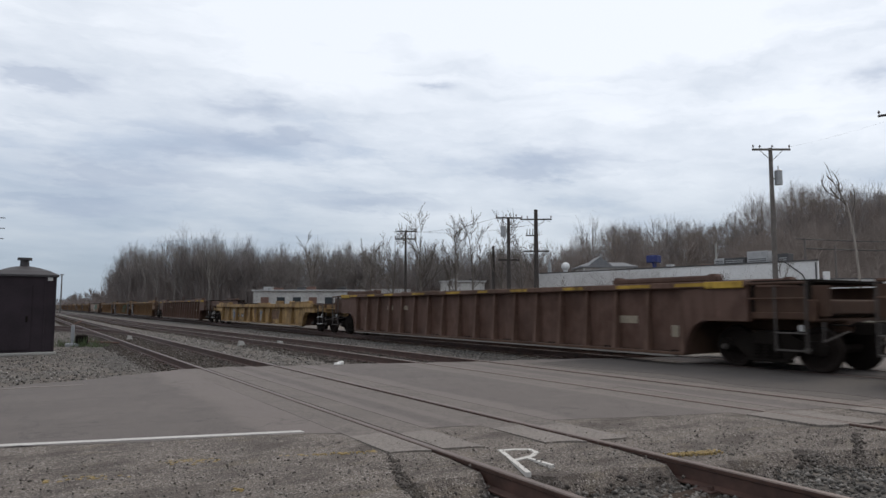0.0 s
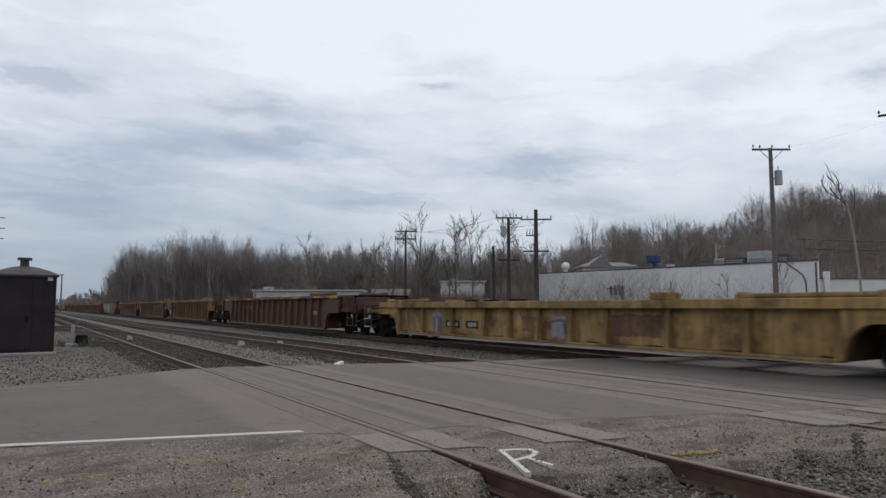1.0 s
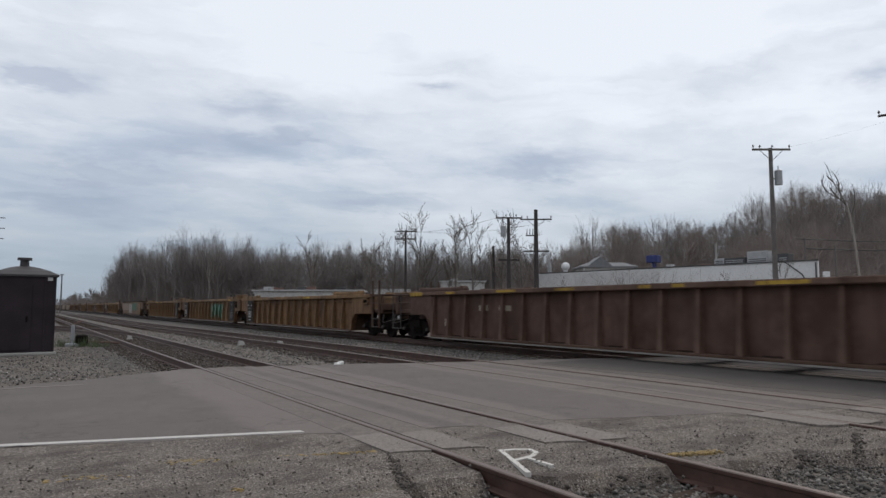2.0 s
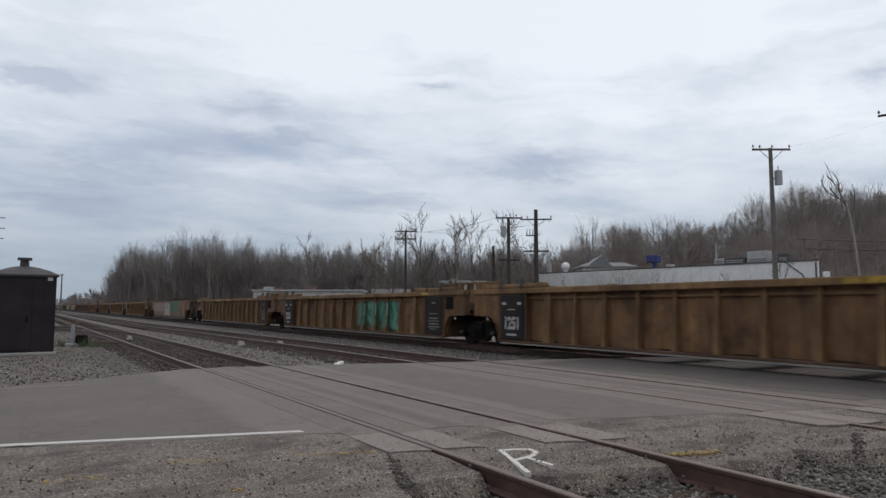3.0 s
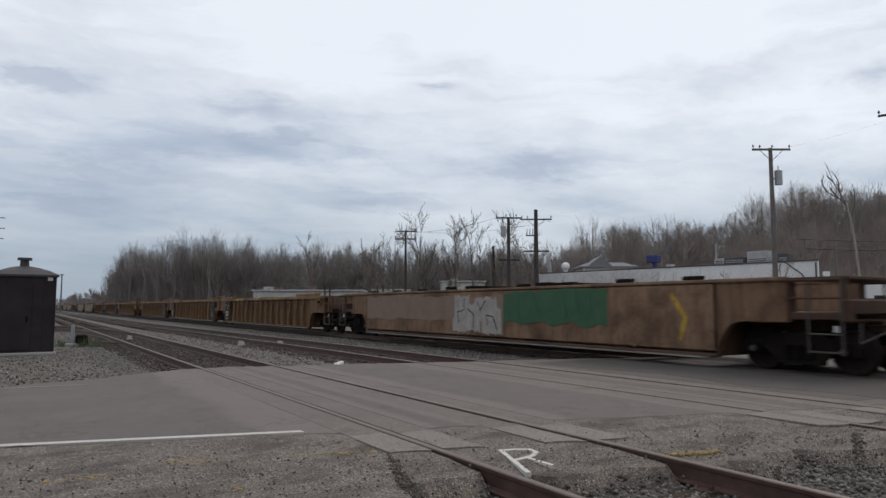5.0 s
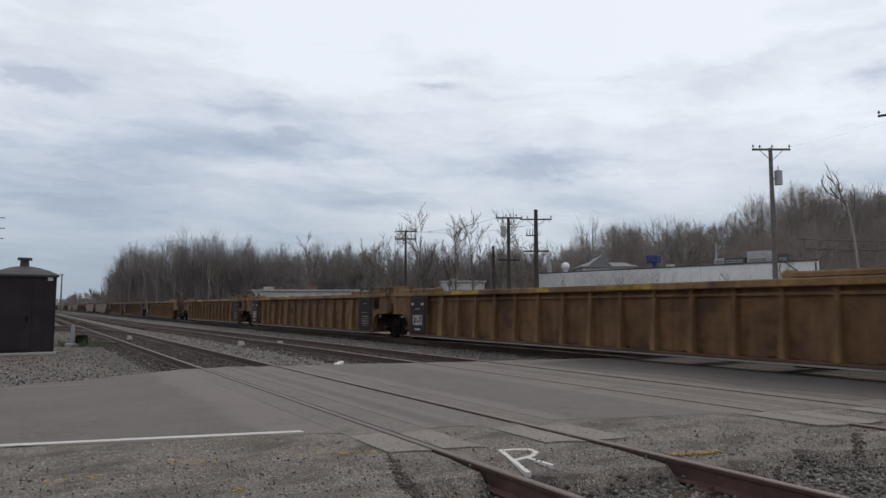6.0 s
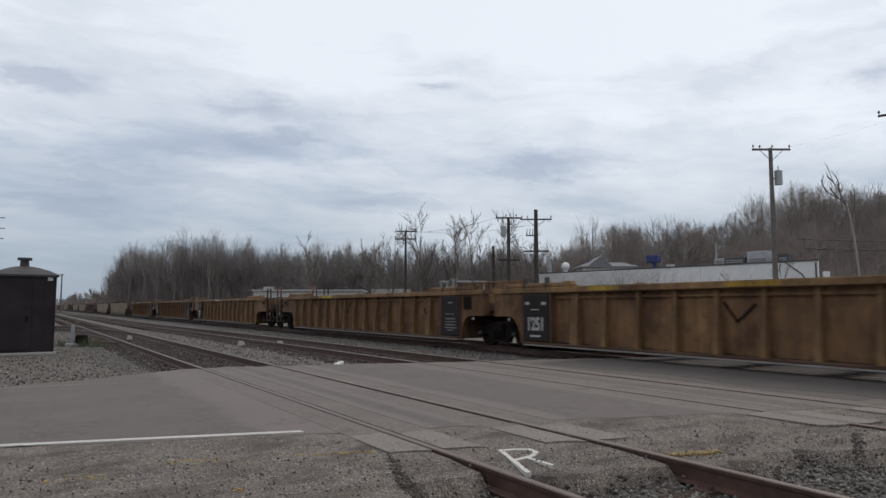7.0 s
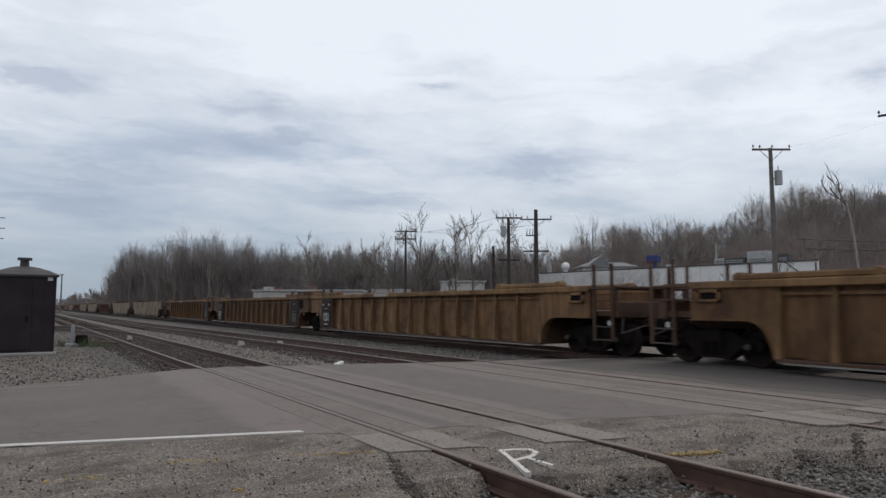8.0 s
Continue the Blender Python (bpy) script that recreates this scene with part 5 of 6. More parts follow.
def extra_smooth_graffiti(car, w0, w1, L, zb, zt, zc):
    x = -0.085
    side_patch(car, "graffiti", w0 + 0.05, w0 + 3.1, 0.3, 1.74, "orange", "orange brown paint patch", 0.0, 0.012)
    side_patch(car, "graffiti", w0 + 3.1, w0 + 7.4, 0.72, 1.76, "green", "green sprayed graffiti block", 0.0, 0.010)
    side_patch(car, "graffiti", w0 + 7.4, w0 + 10.3, 0.35, 1.72, "pink", "white sprayed graffiti letters", 0.0, 0.011)
    for k, (ya, yb, za, zz) in enumerate(((7.5, 8.5, 0.36, 1.25), (7.7, 8.9, 0.75, 1.60), (8.6, 9.6, 0.42, 1.45), (9.2, 10.1, 0.70, 1.68), (9.5, 10.2, 0.40, 0.95))):
        side_patch(car, "graffiti", w0 + ya, w0 + yb, za, zz, "whitepaint", "white sprayed graffiti letters", 0.0, 0.006 - 0.001 * k, seed=k)
    side_patch(car, "graffiti", w0 + 10.3, w1 - 0.1, 0.72, 1.72, "pink", "pinkish brown sprayed paint", 0.0, 0.012)
    strokes(car, [[(w0 + 7.7, 0.55), (w0 + 7.9, 0.95), (w0 + 8.25, 1.0), (w0 + 8.2, 0.7)], [(w0 + 8.3, 1.45), (w0 + 8.6, 1.15), (w0 + 8.75, 1.4)],
                  [(w0 + 9.0, 0.6), (w0 + 8.95, 1.0), (w0 + 9.3, 1.2)], [(w0 + 9.5, 1.5), (w0 + 9.55, 1.15), (w0 + 9.9, 1.1), (w0 + 9.85, 0.75)]], 0.016, "grime", SIDE - 0.003)
    strokes(car, [[(w0 + 3.6, 0.95), (w0 + 3.7, 1.55), (w0 + 4.2, 1.5), (w0 + 4.1, 1.2), (w0 + 3.7, 1.2)], [(w0 + 4.7, 1.6), (w0 + 4.6, 1.0), (w0 + 5.2, 0.95)],
                  [(w0 + 5.6, 0.95), (w0 + 5.9, 1.6), (w0 + 6.2, 1.0)], [(w0 + 6.6, 1.55), (w0 + 6.65, 1.0), (w0 + 7.0, 1.25), (w0 + 7.1, 0.95)]], 0.022, "tealdark", SIDE)
    strokes(car, [[(w0 + 0.9, 0.6), (w0 + 0.75, 1.0)], [(w0 + 0.8, 1.1), (w0 + 1.1, 1.5)]], 0.06, "chordyellow", SIDE)
    b = Shape()
    for k in range(7):
        b.box(-0.5, 0.5, w0 + 4 + k * 1.3, w0 + 4.5 + k * 1.3, zb + 0.08, zt + 0.06 + 0.05 * (k % 3), c=0.03)
    part("load_securing_frame", b, "grime", car)


def extra_low(car, w0, w1, L, zb, zt, zc):
    x = SIDE + 0.19
    # blue and white sprayed shapes, dark bands with worn pale lettering, a brown scrawl
    side_patch(car, "graffiti", 17.25, 17.80, 0.50, 0.98, "blueworn", "blue and white sprayed shape", 0.0, seed=5)
    strokes(car, [[(17.55, 0.80), (17.55, 0.38)], [(17.72, 0.98), (17.55, 1.06), (17.36, 0.98)]], 0.08, "paleworn", x - 0.010)
    for ya, yb in ((15.0, 15.7), (16.1, 16.95)):
        b = Shape()
        b.box(x - 0.006, x + 0.01, ya, yb, 0.56, 0.80)
        band = part("stencil_band", b, "blackpanel", car, "dark band with worn pale lettering")
        k = ya + 0.1
        while k < yb - 0.14:
            g = Shape()
            g.box(x - 0.010, x - 0.004, k, k + 0.11, 0.61, 0.75)
            part("stencil_bar", g, "stencil", band)
            k += 0.17
    strokes(car, [[(12.70, 0.95), (12.45, 0.97), (12.60, 0.80), (12.42, 0.62), (12.68, 0.60)], [(12.28, 0.95), (12.10, 0.92), (12.24, 0.76), (12.08, 0.62)]], 0.035, "rusty", x - 0.003)
    side_patch(car, "graffiti", 10.85, 11.40, 0.36, 1.06, "paleworn", "pale grey sprayed figure shape", 0.0, seed=6)
    strokes(car, [[(11.38, 0.85), (11.05, 0.90), (10.85, 0.86)]], 0.03, "blueworn", x - 0.008)
    strokes(car, [[(10.86, 0.75), (10.78, 0.45)]], 0.05, "green", x - 0.008)
    side_patch(car, "graffiti", 7.6, 9.1, 0.50, 1.12, "orange", "reddish orange overspray", seed=8)
    b = Shape()
    b.box(SIDE - 0.01, SIDE + 0.25, w0 + 3.6, w0 + 4.3, zt - 0.02, zt + 0.16, c=0.02)
    part("container_guide", b, "yellow", car)
    # low stops that stand up inside the well
    for y in (13.2, 14.6, 15.7):
        b = Shape()
        b.box(SIDE + 0.30, SIDE + 0.55, y - 0.28, y + 0.28, zb + 0.05, zt + 0.06, c=0.02)
        part("container_stop", b, "grime", car)


CARS = []


def build_train():
    br, oc = "brown painted steel well car with ribbed sides", "rusty ochre articulated well car unit, empty"
    g1, g2 = "cars of the freight train", "cars of the freight train"
    plan = [
        ("brown", -17.0, 6.45, "c", "c", br, extra_brown), ("brown", 6.45, 30.45, 3.53, 3.12, br, extra_brown),
        ("low", 30.45, 54.2, "c", 3.49, "low yellow steel well car with sprayed graffiti", extra_low),
        ("brown", 54.2, 78.9, 3.9, "c", br, extra_brown),
        ("ochre", 78.9, 100.3, "c", "a", oc, extra_stencils(False, True)),
        ("ochre", 100.3, 120.2, "a", "a", "rusty ochre well car unit with teal graffiti", extra_stencils(True, True, graffiti_teal)),
        ("ochre", 120.2, 142.3, "a", 3.53, oc, extra_stencils(True, False)),
        ("orange", 142.3, 166.1, 3.35, "c", "smooth-sided orange brown well car with green graffiti", extra_smooth_graffiti),
        ("ochre", 166.1, 187.85, 3.3, "a", oc, extra_stencils(False, True)),
        ("ochre", 187.85, 208.4, "a", "a", oc, extra_stencils(True, True, graffiti_red)),
        ("ochre", 208.4, 229.75, "a", 3.5, oc, extra_stencils(True, False, graffiti_scribble)),
        ("ochre", 229.75, 251.3, 3.5, "a", oc, extra_stencils(False, True)),
        ("rust", 251.3, 271.8, "a", "a", "brown articulated well car unit with grazing shade in its paint, empty", extra_stencils(True, True)),
        ("rust", 271.8, 293.0, "a", "c", "brown articulated well car unit with grazing shade in its paint, empty", extra_stencils(True, False)),
        ("smooth", 293.0, 318.0, "c", "c", "smooth-sided tan steel well car", None),
        ("smooth", 318.0, 342.0, "c", "c", "smooth-sided tan steel well car", None),
        ("brown", 342.0, 366.0, "c", "c", br, None),
        ("smooth", 366.0, 391.0, "c", "c", "smooth-sided tan steel well car", None),
        ("smooth", 391.0, 416.0, "c", "c", "smooth-sided tan steel well car", None),
    ]
    y = 416.0
    for k in range(9):
        plan.append((("brown", "smooth", "orange")[k % 3], y, y + 24.5, "c", "c", (br, "smooth-sided tan steel well car", "smooth-sided orange brown well car")[k % 3], None))
        y += 24.5
    for style, q0, q1, f, r, lab, ex in plan:
        CARS.append((well_car(style, q0, q1, f, r, lab, g1, ex), q0))


# ---- hut and trackside things ----
def build_hut():
    h = thing("signal_hut", "black steel trackside hut with a shallow roof and vent", "hut", at=pose(0.0, 24.95, -0.2, 0, 0, 2))
    W, D = 0.84, 0.85
    b = Shape()
    b.box(-W, W, -D, D, 0.08, 2.40, c=0.02)
    part("wall", b, "hut", h)
    s = Shape()
    s.box(-W - 0.07, W + 0.07, -D - 0.07, D + 0.07, 0.0, 0.09, c=0.02)
    part("base", s, "concrete", h, "pale concrete footing")
    s = Shape()
    E, F = W + 0.06, D + 0.06
    rings = []
    for t, z in ((1.0, 2.38), (1.0, 2.44), (0.75, 2.56), (0.45, 2.66), (0.18, 2.72)):
        rings.append([(-E * t, -F * t, z), (E * t, -F * t, z), (E * t, F * t, z), (-E * t, F * t, z)])
    s.loft(rings)
    part("roof", s, "hutroof", h)
    s = Shape()
    s.tube((0, 0, 2.70), (0, 0, 2.93), 0.13, 0.12, 12)
    s.tube((0, 0, 2.91), (0, 0, 2.99), 0.20, 0.20, 12)
    part("roof_vent", s, "hutroof", h)
    s = Shape()
    s.box(W - 0.24, W - 0.10, -D - 0.012, -D - 0.002, 2.26, 2.36)
    part("sign_plate", s, "bright", h, "small white plate")
    for x0, x1 in ((-0.62, 0.2),):
        s = Shape()
        s.box(x0, x1, -D - 0.03, -D - 0.004, 0.16, 2.1, c=0.01)
        dr = part("door", s, "hut", h)
        k = Shape()
        k.box(x1 - 0.14, x1 - 0.08, -D - 0.06, -D - 0.028, 1.0, 1.18, c=0.01)
        part("handle", k, "grime", dr)
    for x in (-W + 0.03, W - 0.03, 0.55):
        s = Shape()
        s.box(x - 0.03, x + 0.03, -D - 0.018, -D - 0.002, 0.1, 2.36, c=0.006)
        part("seam_strip", s, "hut", h)


def build_trackside():
    # switch machine with its stand and rods
    m = thing("switch_stand", "grey and green track switch stand among weeds", "switch stand", at=(1.62, 28.6, -0.2))
    s = Shape()
    s.box(-0.06, 0.06, -0.06, 0.06, 0, 0.80, c=0.01)
    s.box(-0.22, 0.22, -0.2, 0.2, 0, 0.12, c=0.02)
    part("post", s, "galv", m)
    s = Shape()
    s.box(0.10, 0.50, -0.2, 0.2, 0.05, 0.42, c=0.04)
    part("motor_box", s, "grime", m)
    s = Shape()
    s.tube((0.3, 0, 0.2), (1.9, 0, 0.06), 0.03)
    s.tube((-0.05, 0, 0.78), (0.3, 0.1, 0.95), 0.02)
    part("rod", s, "rusty", m)
    # low relay box by the hut
    m = thing("junction_post", "short grey junction box with a pale cap", "junction box", at=(-0.62, 21.2, -0.2))
    s = Shape()
    s.box(-0.11, 0.11, -0.09, 0.09, 0, 0.45, c=0.02)
    part("body", s, "grime", m)
    s = Shape()
    s.box(-0.12, 0.12, -0.10, 0.10, 0.45, 0.56, c=0.03)
    part("cap", s, "bright", m)
    # marker blocks and litter on the ballast
    for x, y, sc, mat, lab in ((7.0, 25.6, 0.13, "concrete", "small pale block on the ballast"), (8.25, 24.9, 0.13, "concrete", "small pale block on the ballast"), (4.1, 33.0, 0.12, "concrete", "small pale block on the ballast")):
        s = Shape()
        s.loft([[(-sc, -sc, 0), (sc, -sc, 0), (sc, sc, 0), (-sc, sc, 0)], [(-sc * 0.7, -sc * 0.6, sc * 1.5), (sc * 0.5, -sc * 0.7, sc * 1.3), (sc * 0.6, sc * 0.6, sc * 1.4), (-sc * 0.7, sc * 0.6, sc * 1.6)]])
        solid("marker_block", s, mat, lab, "marker", at=(x, y, -0.2), group="marker blocks")
    s = Shape()
    s.box(-0.13, 0.05, -0.06, 0.05, 0, 0.06, c=0.02)
    s.box(0.02, 0.17, -0.03, 0.06, 0.0, 0.09, c=0.02)
    solid("litter", s, "litter", "crumpled white litter on gravel", "litter", at=pose(6.7, 15.75, -0.17, 0, 0, 20))
    s = Shape()
    s.box(-0.05, 0.06, -0.12, 0.10, 0, 0.025, c=0.01)
    solid("litter", s, "litter", "white scrap on the gravel", "litter", at=pose(6.75, 3.0, -0.16, 8, 0, 40))
    # weeds round the switch stand and on the shoulder
    rng = random.Random(8)
    for x, y, r, n in ((1.95, 28.3, 0.5, 70), (1.4, 28.9, 0.4, 40), (2.4, 27.6, 0.35, 40)):
        s = Shape()
        for _ in range(n):
            a, d = rng.uniform(0, 6.28), rng.uniform(0, r)
            p = Vector((d * math.cos(a), d * math.sin(a), 0))
            t = p + Vector((rng.uniform(-0.15, 0.15), rng.uniform(-0.15, 0.15), rng.uniform(0.1, 0.38)))
            s.tube(p, t, 0.014, 0.002, 3)
        solid("weeds", s, "weed", "tuft of weeds growing in gravel", "weeds", at=(x, y, -0.2), kind="stuff")


# ---- poles and wires ----
def utility_pole(name, x, y, h, mat, arms, label, yaw=0.0, transformer=None, r=0.15, ground_z=-0.2):
    """arms: (height below the top, half length, pins). The arms run across the line of poles."""
    p = thing(name, label, "utility pole", at=pose(x, y, ground_z, 0, 0, yaw), group="utility poles")
    H = h - ground_z
    s = Shape()
    rings = []
    for t in (0, 0.25, 0.5, 0.75, 1):
        rr = r * (1 - 0.38 * t)
        rings.append([(rr * math.cos(k * math.pi / 5), rr * math.sin(k * math.pi / 5), H * t) for k in range(10)])
    s.loft(rings)
    part("pole", s, mat, p)
    for dz, half, pins in arms:
        a = Shape()
        a.box(-half, half, -0.17, -0.07, H - dz - 0.06, H - dz + 0.06, c=0.01)
        arm = part("crossarm", a, mat, p)
        b = Shape()
        for sd in (-1, 1):
            b.tube((sd * 0.75 * min(1, half), -0.12, H - dz - 0.05), (0, -0.12, H - dz - 0.75), 0.018, n=5)
        part("brace", b, "steelgrey", arm)
        for k in pins:
            i = shared("insulator", lambda: Shape().tube((0, 0, 0), (0, 0, 0.12), 0.018, n=6).tube((0, 0, 0.10), (0, 0, 0.17), 0.055, 0.065, 8).tube((0, 0, 0.17), (0, 0, 0.25), 0.05, 0.03, 8), "ceramic")
            part("insulator", i, None, arm, at=(k * half, -0.12, H - dz + 0.05))
    if transformer:
        dz, side = transformer
        t = Shape()
        z = H - dz
        t.tube((side, 0, z - 0.45), (side, 0, z + 0.45), 0.24, n=14)
        t.tube((side, 0, z + 0.45), (side, 0, z + 0.52), 0.26, 0.15, 14)
        tr = part("transformer", t, "galv", p, "grey pole-mounted transformer can")
        b = Shape()
        for dx in (0.0,):
            b.tube((side + dx, 0, z + 0.5), (side + dx, 0, z + 0.78), 0.035, 0.025, 6)
        part("bushing", b, "ceramic", tr)
        b = Shape()
        b.box(min(0, side), max(0, side), -0.03, 0.03, z - 0.1, z + 0.0)
        part("bracket", b, "steelgrey", tr)
    return p


def sag(a, b, drop, n=14):
    a, b = Vector(a), Vector(b)
    return [a.lerp(b, i / n) - Vector((0, 0, drop * 4 * (i / n) * (1 - i / n))) for i in range(n + 1)]


def build_poles():
    pins = (-0.95, -0.55, 0.55, 0.95)
    utility_pole("utility_pole", 40.55, 25.5, 11.45, "pole", [(0.12, 1.22, (-0.95, -0.6, 0.05, 0.95))], "grey wooden utility pole with a transformer", -32, (1.95, 0.45), 0.19)
    utility_pole("utility_pole", 35.3, 46.4, 8.95, "poledark", [(0.08, 1.1, (-0.95, -0.2, 0.6)), (3.7, 0.9, ())], "dark wooden utility pole with crossarms", -32, (1.25, -0.45), 0.21)
    utility_pole("utility_pole", 37.3, 45.15, 9.6, "poledark", [(0.85, 1.35, (-0.9, -0.55, 0.95)), (3.6, 1.1, ())], "taller dark utility pole with cutouts", -32, None, 0.25)
    rack = Shape()
    rack.box(-0.9, 0.0, -0.15, -0.05, 0, 0.1, c=0.01)
    for k in (-0.8, -0.55, -0.3):
        rack.tube((k, -0.1, 0.1), (k + 0.03, -0.1, 0.62), 0.05, 0.03, 6)
    # cutout rack on the taller pole
    rk = solid("fuse_rack", rack, "poledark", "dark fuse cutouts on a bracket on a pole", "fuse rack", at=pose(37.3, 45.15, 7.3, 0, 0, -32))
    utility_pole("utility_pole", 35.9, 66.0, 9.7, "poledark", [(0.1, 1.15, pins), (0.95, 1.2, pins)], "dark wooden pole with two crossarms", -32, None, 0.17)
    utility_pole("utility_pole", -4.3, 131.3, 16.2, "poledark", [(0.5, 1.3, ()), (2.2, 1.3, ()), (3.9, 1.2, ())], "tall distant pole with three crossarms", 0, None, 0.2)
    utility_pole("utility_pole", 7.6, 183.4, 8.9, "pole", [(0.1, 0.5, ())], "small distant grey pole", 0, None, 0.2)
    utility_pole("utility_pole", 39.9, 17.3, 11.9, "poledark", [(0.25, 1.25, pins), (3.5, 0.8, (-0.9,))], "dark wooden pole with crossarm beside the road", -70, None, 0.2)
    utility_pole("utility_pole", 41.6, 57.3, 7.6, "poledark", [], "vine-grown wooden pole stub", 0, None, 0.2)
    utility_pole("utility_pole", 62.6, 36.3, 7.75, "pole", [], "short grey service pole behind the building", 0, None, 0.16)
    utility_pole("utility_pole", 65.0, 34.8, 7.0, "pole", [], "short grey service pole behind the building", 0, None, 0.12)
    w = []
    for k in (0.95,):
        dx, dy = 1.22 * k * math.cos(radians(-32)), 1.22 * k * math.sin(radians(-32))
        w.append((sag((40.55 + dx, 25.5 + dy, 11.5), (39.9 + 0.4 * k, 17.3 - 1.1 * k, 11.8), 0.15), 0.0025))
    w += [(sag((61.8, 36.7, 7.65), (78.0, 27.0, 7.3), 0.12), 0.045), (sag((62.6, 36.3, 6.75), (78.0, 27.0, 6.9), 0.25), 0.055)]
    w += [(sag((34.4, 46.9, 8.9), (34.9, 66.6, 9.6), 0.5), 0.010), (sag((38.4, 44.5, 8.6), (36.9, 65.4, 9.6), 0.5), 0.010),
          (sag((39.0, 17.6, 11.6), (30, 2.0, 11.6), 0.4), 0.012)]
    for pts, r in w:
        s = Shape()
        s.path(pts, r, 4)
        solid("overhead_wire", s, "wire", "thin black overhead wire between poles", "wire", group="overhead wires")


# ---- buildings ----
def build_buildings():
    # long white building along the far side; u runs along its wall, v into it
    a, b = Vector((49.83, 28.0, 0)), Vector((45.39, 54.7, 0))
    yaw = math.degrees(math.atan2(b.y - a.y, b.x - a.x))
    L = (b - a).length
    h = thing("warehouse", "long white block warehouse with a flat roof", "building", at=pose(a.x, a.y, -0.2, 0, 0, yaw))
    top = 4.85
    D = 16.0
    s = Shape()
    # the front wall in bays round its window openings
    wins = [(4.6, 5.4)]
    z0, z1 = 2.05, 2.45
    edges = sorted([0.0, L] + [e for w in wins for e in w])
    for k, (u0, u1) in enumerate(zip(edges[:-1], edges[1:])):
        if (u0, u1) in wins:
            s.box(u0, u1, -0.25, 0.0, 0, z0)
            s.box(u0, u1, -0.25, 0.0, z1, top)
        else:
            s.box(u0, u1, -0.25, 0.0, 0, top)
    K = 0.47
    s.slab([(0, -0.25), (0.25, -0.25), (0.25 + K * D, -D), (K * D, -D)], "z", 0, top)
    s.slab([(L - 0.25, -0.25), (L, -0.25), (L + K * D, -D), (L - 0.25 + K * D, -D)], "z", 0, top)
    s.box(0.25 + K * D, L + K * D, -D - 0.25, -D, 0, top)
    part("wall", s, "whitewall", h)
    s = Shape()
    s.slab([(-0.08, 0.06), (L + 0.08, 0.06), (L + K * D + 0.1, -D - 0.3), (K * D - 0.1, -D - 0.3)], "z", top, top + 0.09)
    part("roof", s, "roofdark", h)
    for u0, u1 in wins:
        g = Shape()
        g.box(u0, u1, -0.2, -0.18, z0, z1)
        wn = part("window", g, "glass", h)
        f = Shape()
        for bx in ((u0, u1, z0, z0 + 0.05), (u0, u1, z1 - 0.05, z1), (u0, u0 + 0.05, z0, z1), (u1 - 0.05, u1, z0, z1), ((u0 + u1) / 2 - 0.02, (u0 + u1) / 2 + 0.02, z0, z1)):
            f.box(bx[0], bx[1], -0.18, -0.14, bx[2], bx[3])
        part("frame", f, "roofdark", wn)
    for u in (0.12,):
        g = Shape()
        g.box(u - 0.05, u + 0.05, 0.0, 0.07, 0.1, top - 0.1, c=0.015)
        part("downpipe", g, "hvac" if u > 1 else "roofdark", h)
    g = Shape()
    g.path([(2.6, 0.06, top + 0.25), (1.1, 0.06, 3.9), (0.85, 0.06, 3.4), (0.85, 0.06, 0.2)], 0.045)
    part("conduit", g, "roofdark", h)
    g = Shape()
    for k in range(3):
        g.box(17.0 + k * 0.5, 17.06 + k * 0.5, 0.035, 0.30, 2.5, 3.4)
    g.box(16.8, 18.4, 0.06, 0.2, 3.1, 3.2)
    g.box(16.7, 16.82, 0.035, 0.25, 1.9, 3.4)
    part("meter_rack", g, "roofdark", h)
    # roof plant
    plant = [(3.4, 4.3, -4.4, -3.4, 0.85, "roofdark"), (4.95, 6.7, -5.0, -3.2, 1.15, "hvac"), (6.9, 8.7, -4.4, -3.2, 0.70, "roofdark"), (8.75, 9.7, -4.4, -3.4, 0.72, "hvac"),
             (9.9, 11.2, -4.2, -3.6, 0.28, "rusty"), (13.8, 14.4, -4, -3.4, 0.42, "hvac")]
    for u0, u1, v0, v1, hh, mat in plant:
        g = Shape()
        g.box(u0, u1, v0, v1, top + 0.09, top + 0.09 + hh, c=0.04)
        un = part("roof_unit", g, mat, h)
        if hh > 0.6:
            for k in range(3):
                lv = Shape()
                z = top + 0.22 + k * 0.16
                lv.box(u0 + 0.15, u1 - 0.15, v1, v1 + 0.03, z, z + 0.06)
                part("louvre", lv, "roofdark" if mat == "hvac" else "hvac", un)
    g = Shape()
    g.tube((9.8, -4.0, top), (9.8, -4.0, top + 2.2), 0.09, n=8)
    part("flue", g, "concrete", h, "pale flue pipe")
    g = Shape()
    g.box(15.45, 16.6, -4.4, -3.6, top + 0.80, top + 1.50, c=0.05)
    g.box(15.8, 16.1, -4.15, -3.85, top + 0.05, top + 0.82)
    part("roof_box", g, "blue", h, "blue plastic box on the roof")
    # parapet joint where the dimmer part of the wall begins
    g = Shape()
    g.box(13.0, L + 0.08, 0.0, 0.035, 0.3, top - 0.16, c=0.01)
    part("older_wall_face", g, "whitewallold", h, "dimmer greyed white wall face")
    # capped flue and ball vent at the far end
    g = Shape()
    g.tube((26.0, -0.6, top - 0.1), (26.0, -0.6, top + 0.12), 0.36, n=10)
    g.tube((26.0, -0.6, top), (26.0, -0.6, top + 1.05), 0.22, 0.16, 8)
    g.tube((26.0, -0.6, top + 1.0), (26.0, -0.6, top + 1.5), 0.10, 0.07, 8)
    part("flue", g, "galv", h)
    g = Shape()
    n = 12
    c0 = Vector((26.0, -3.2, top + 0.85))
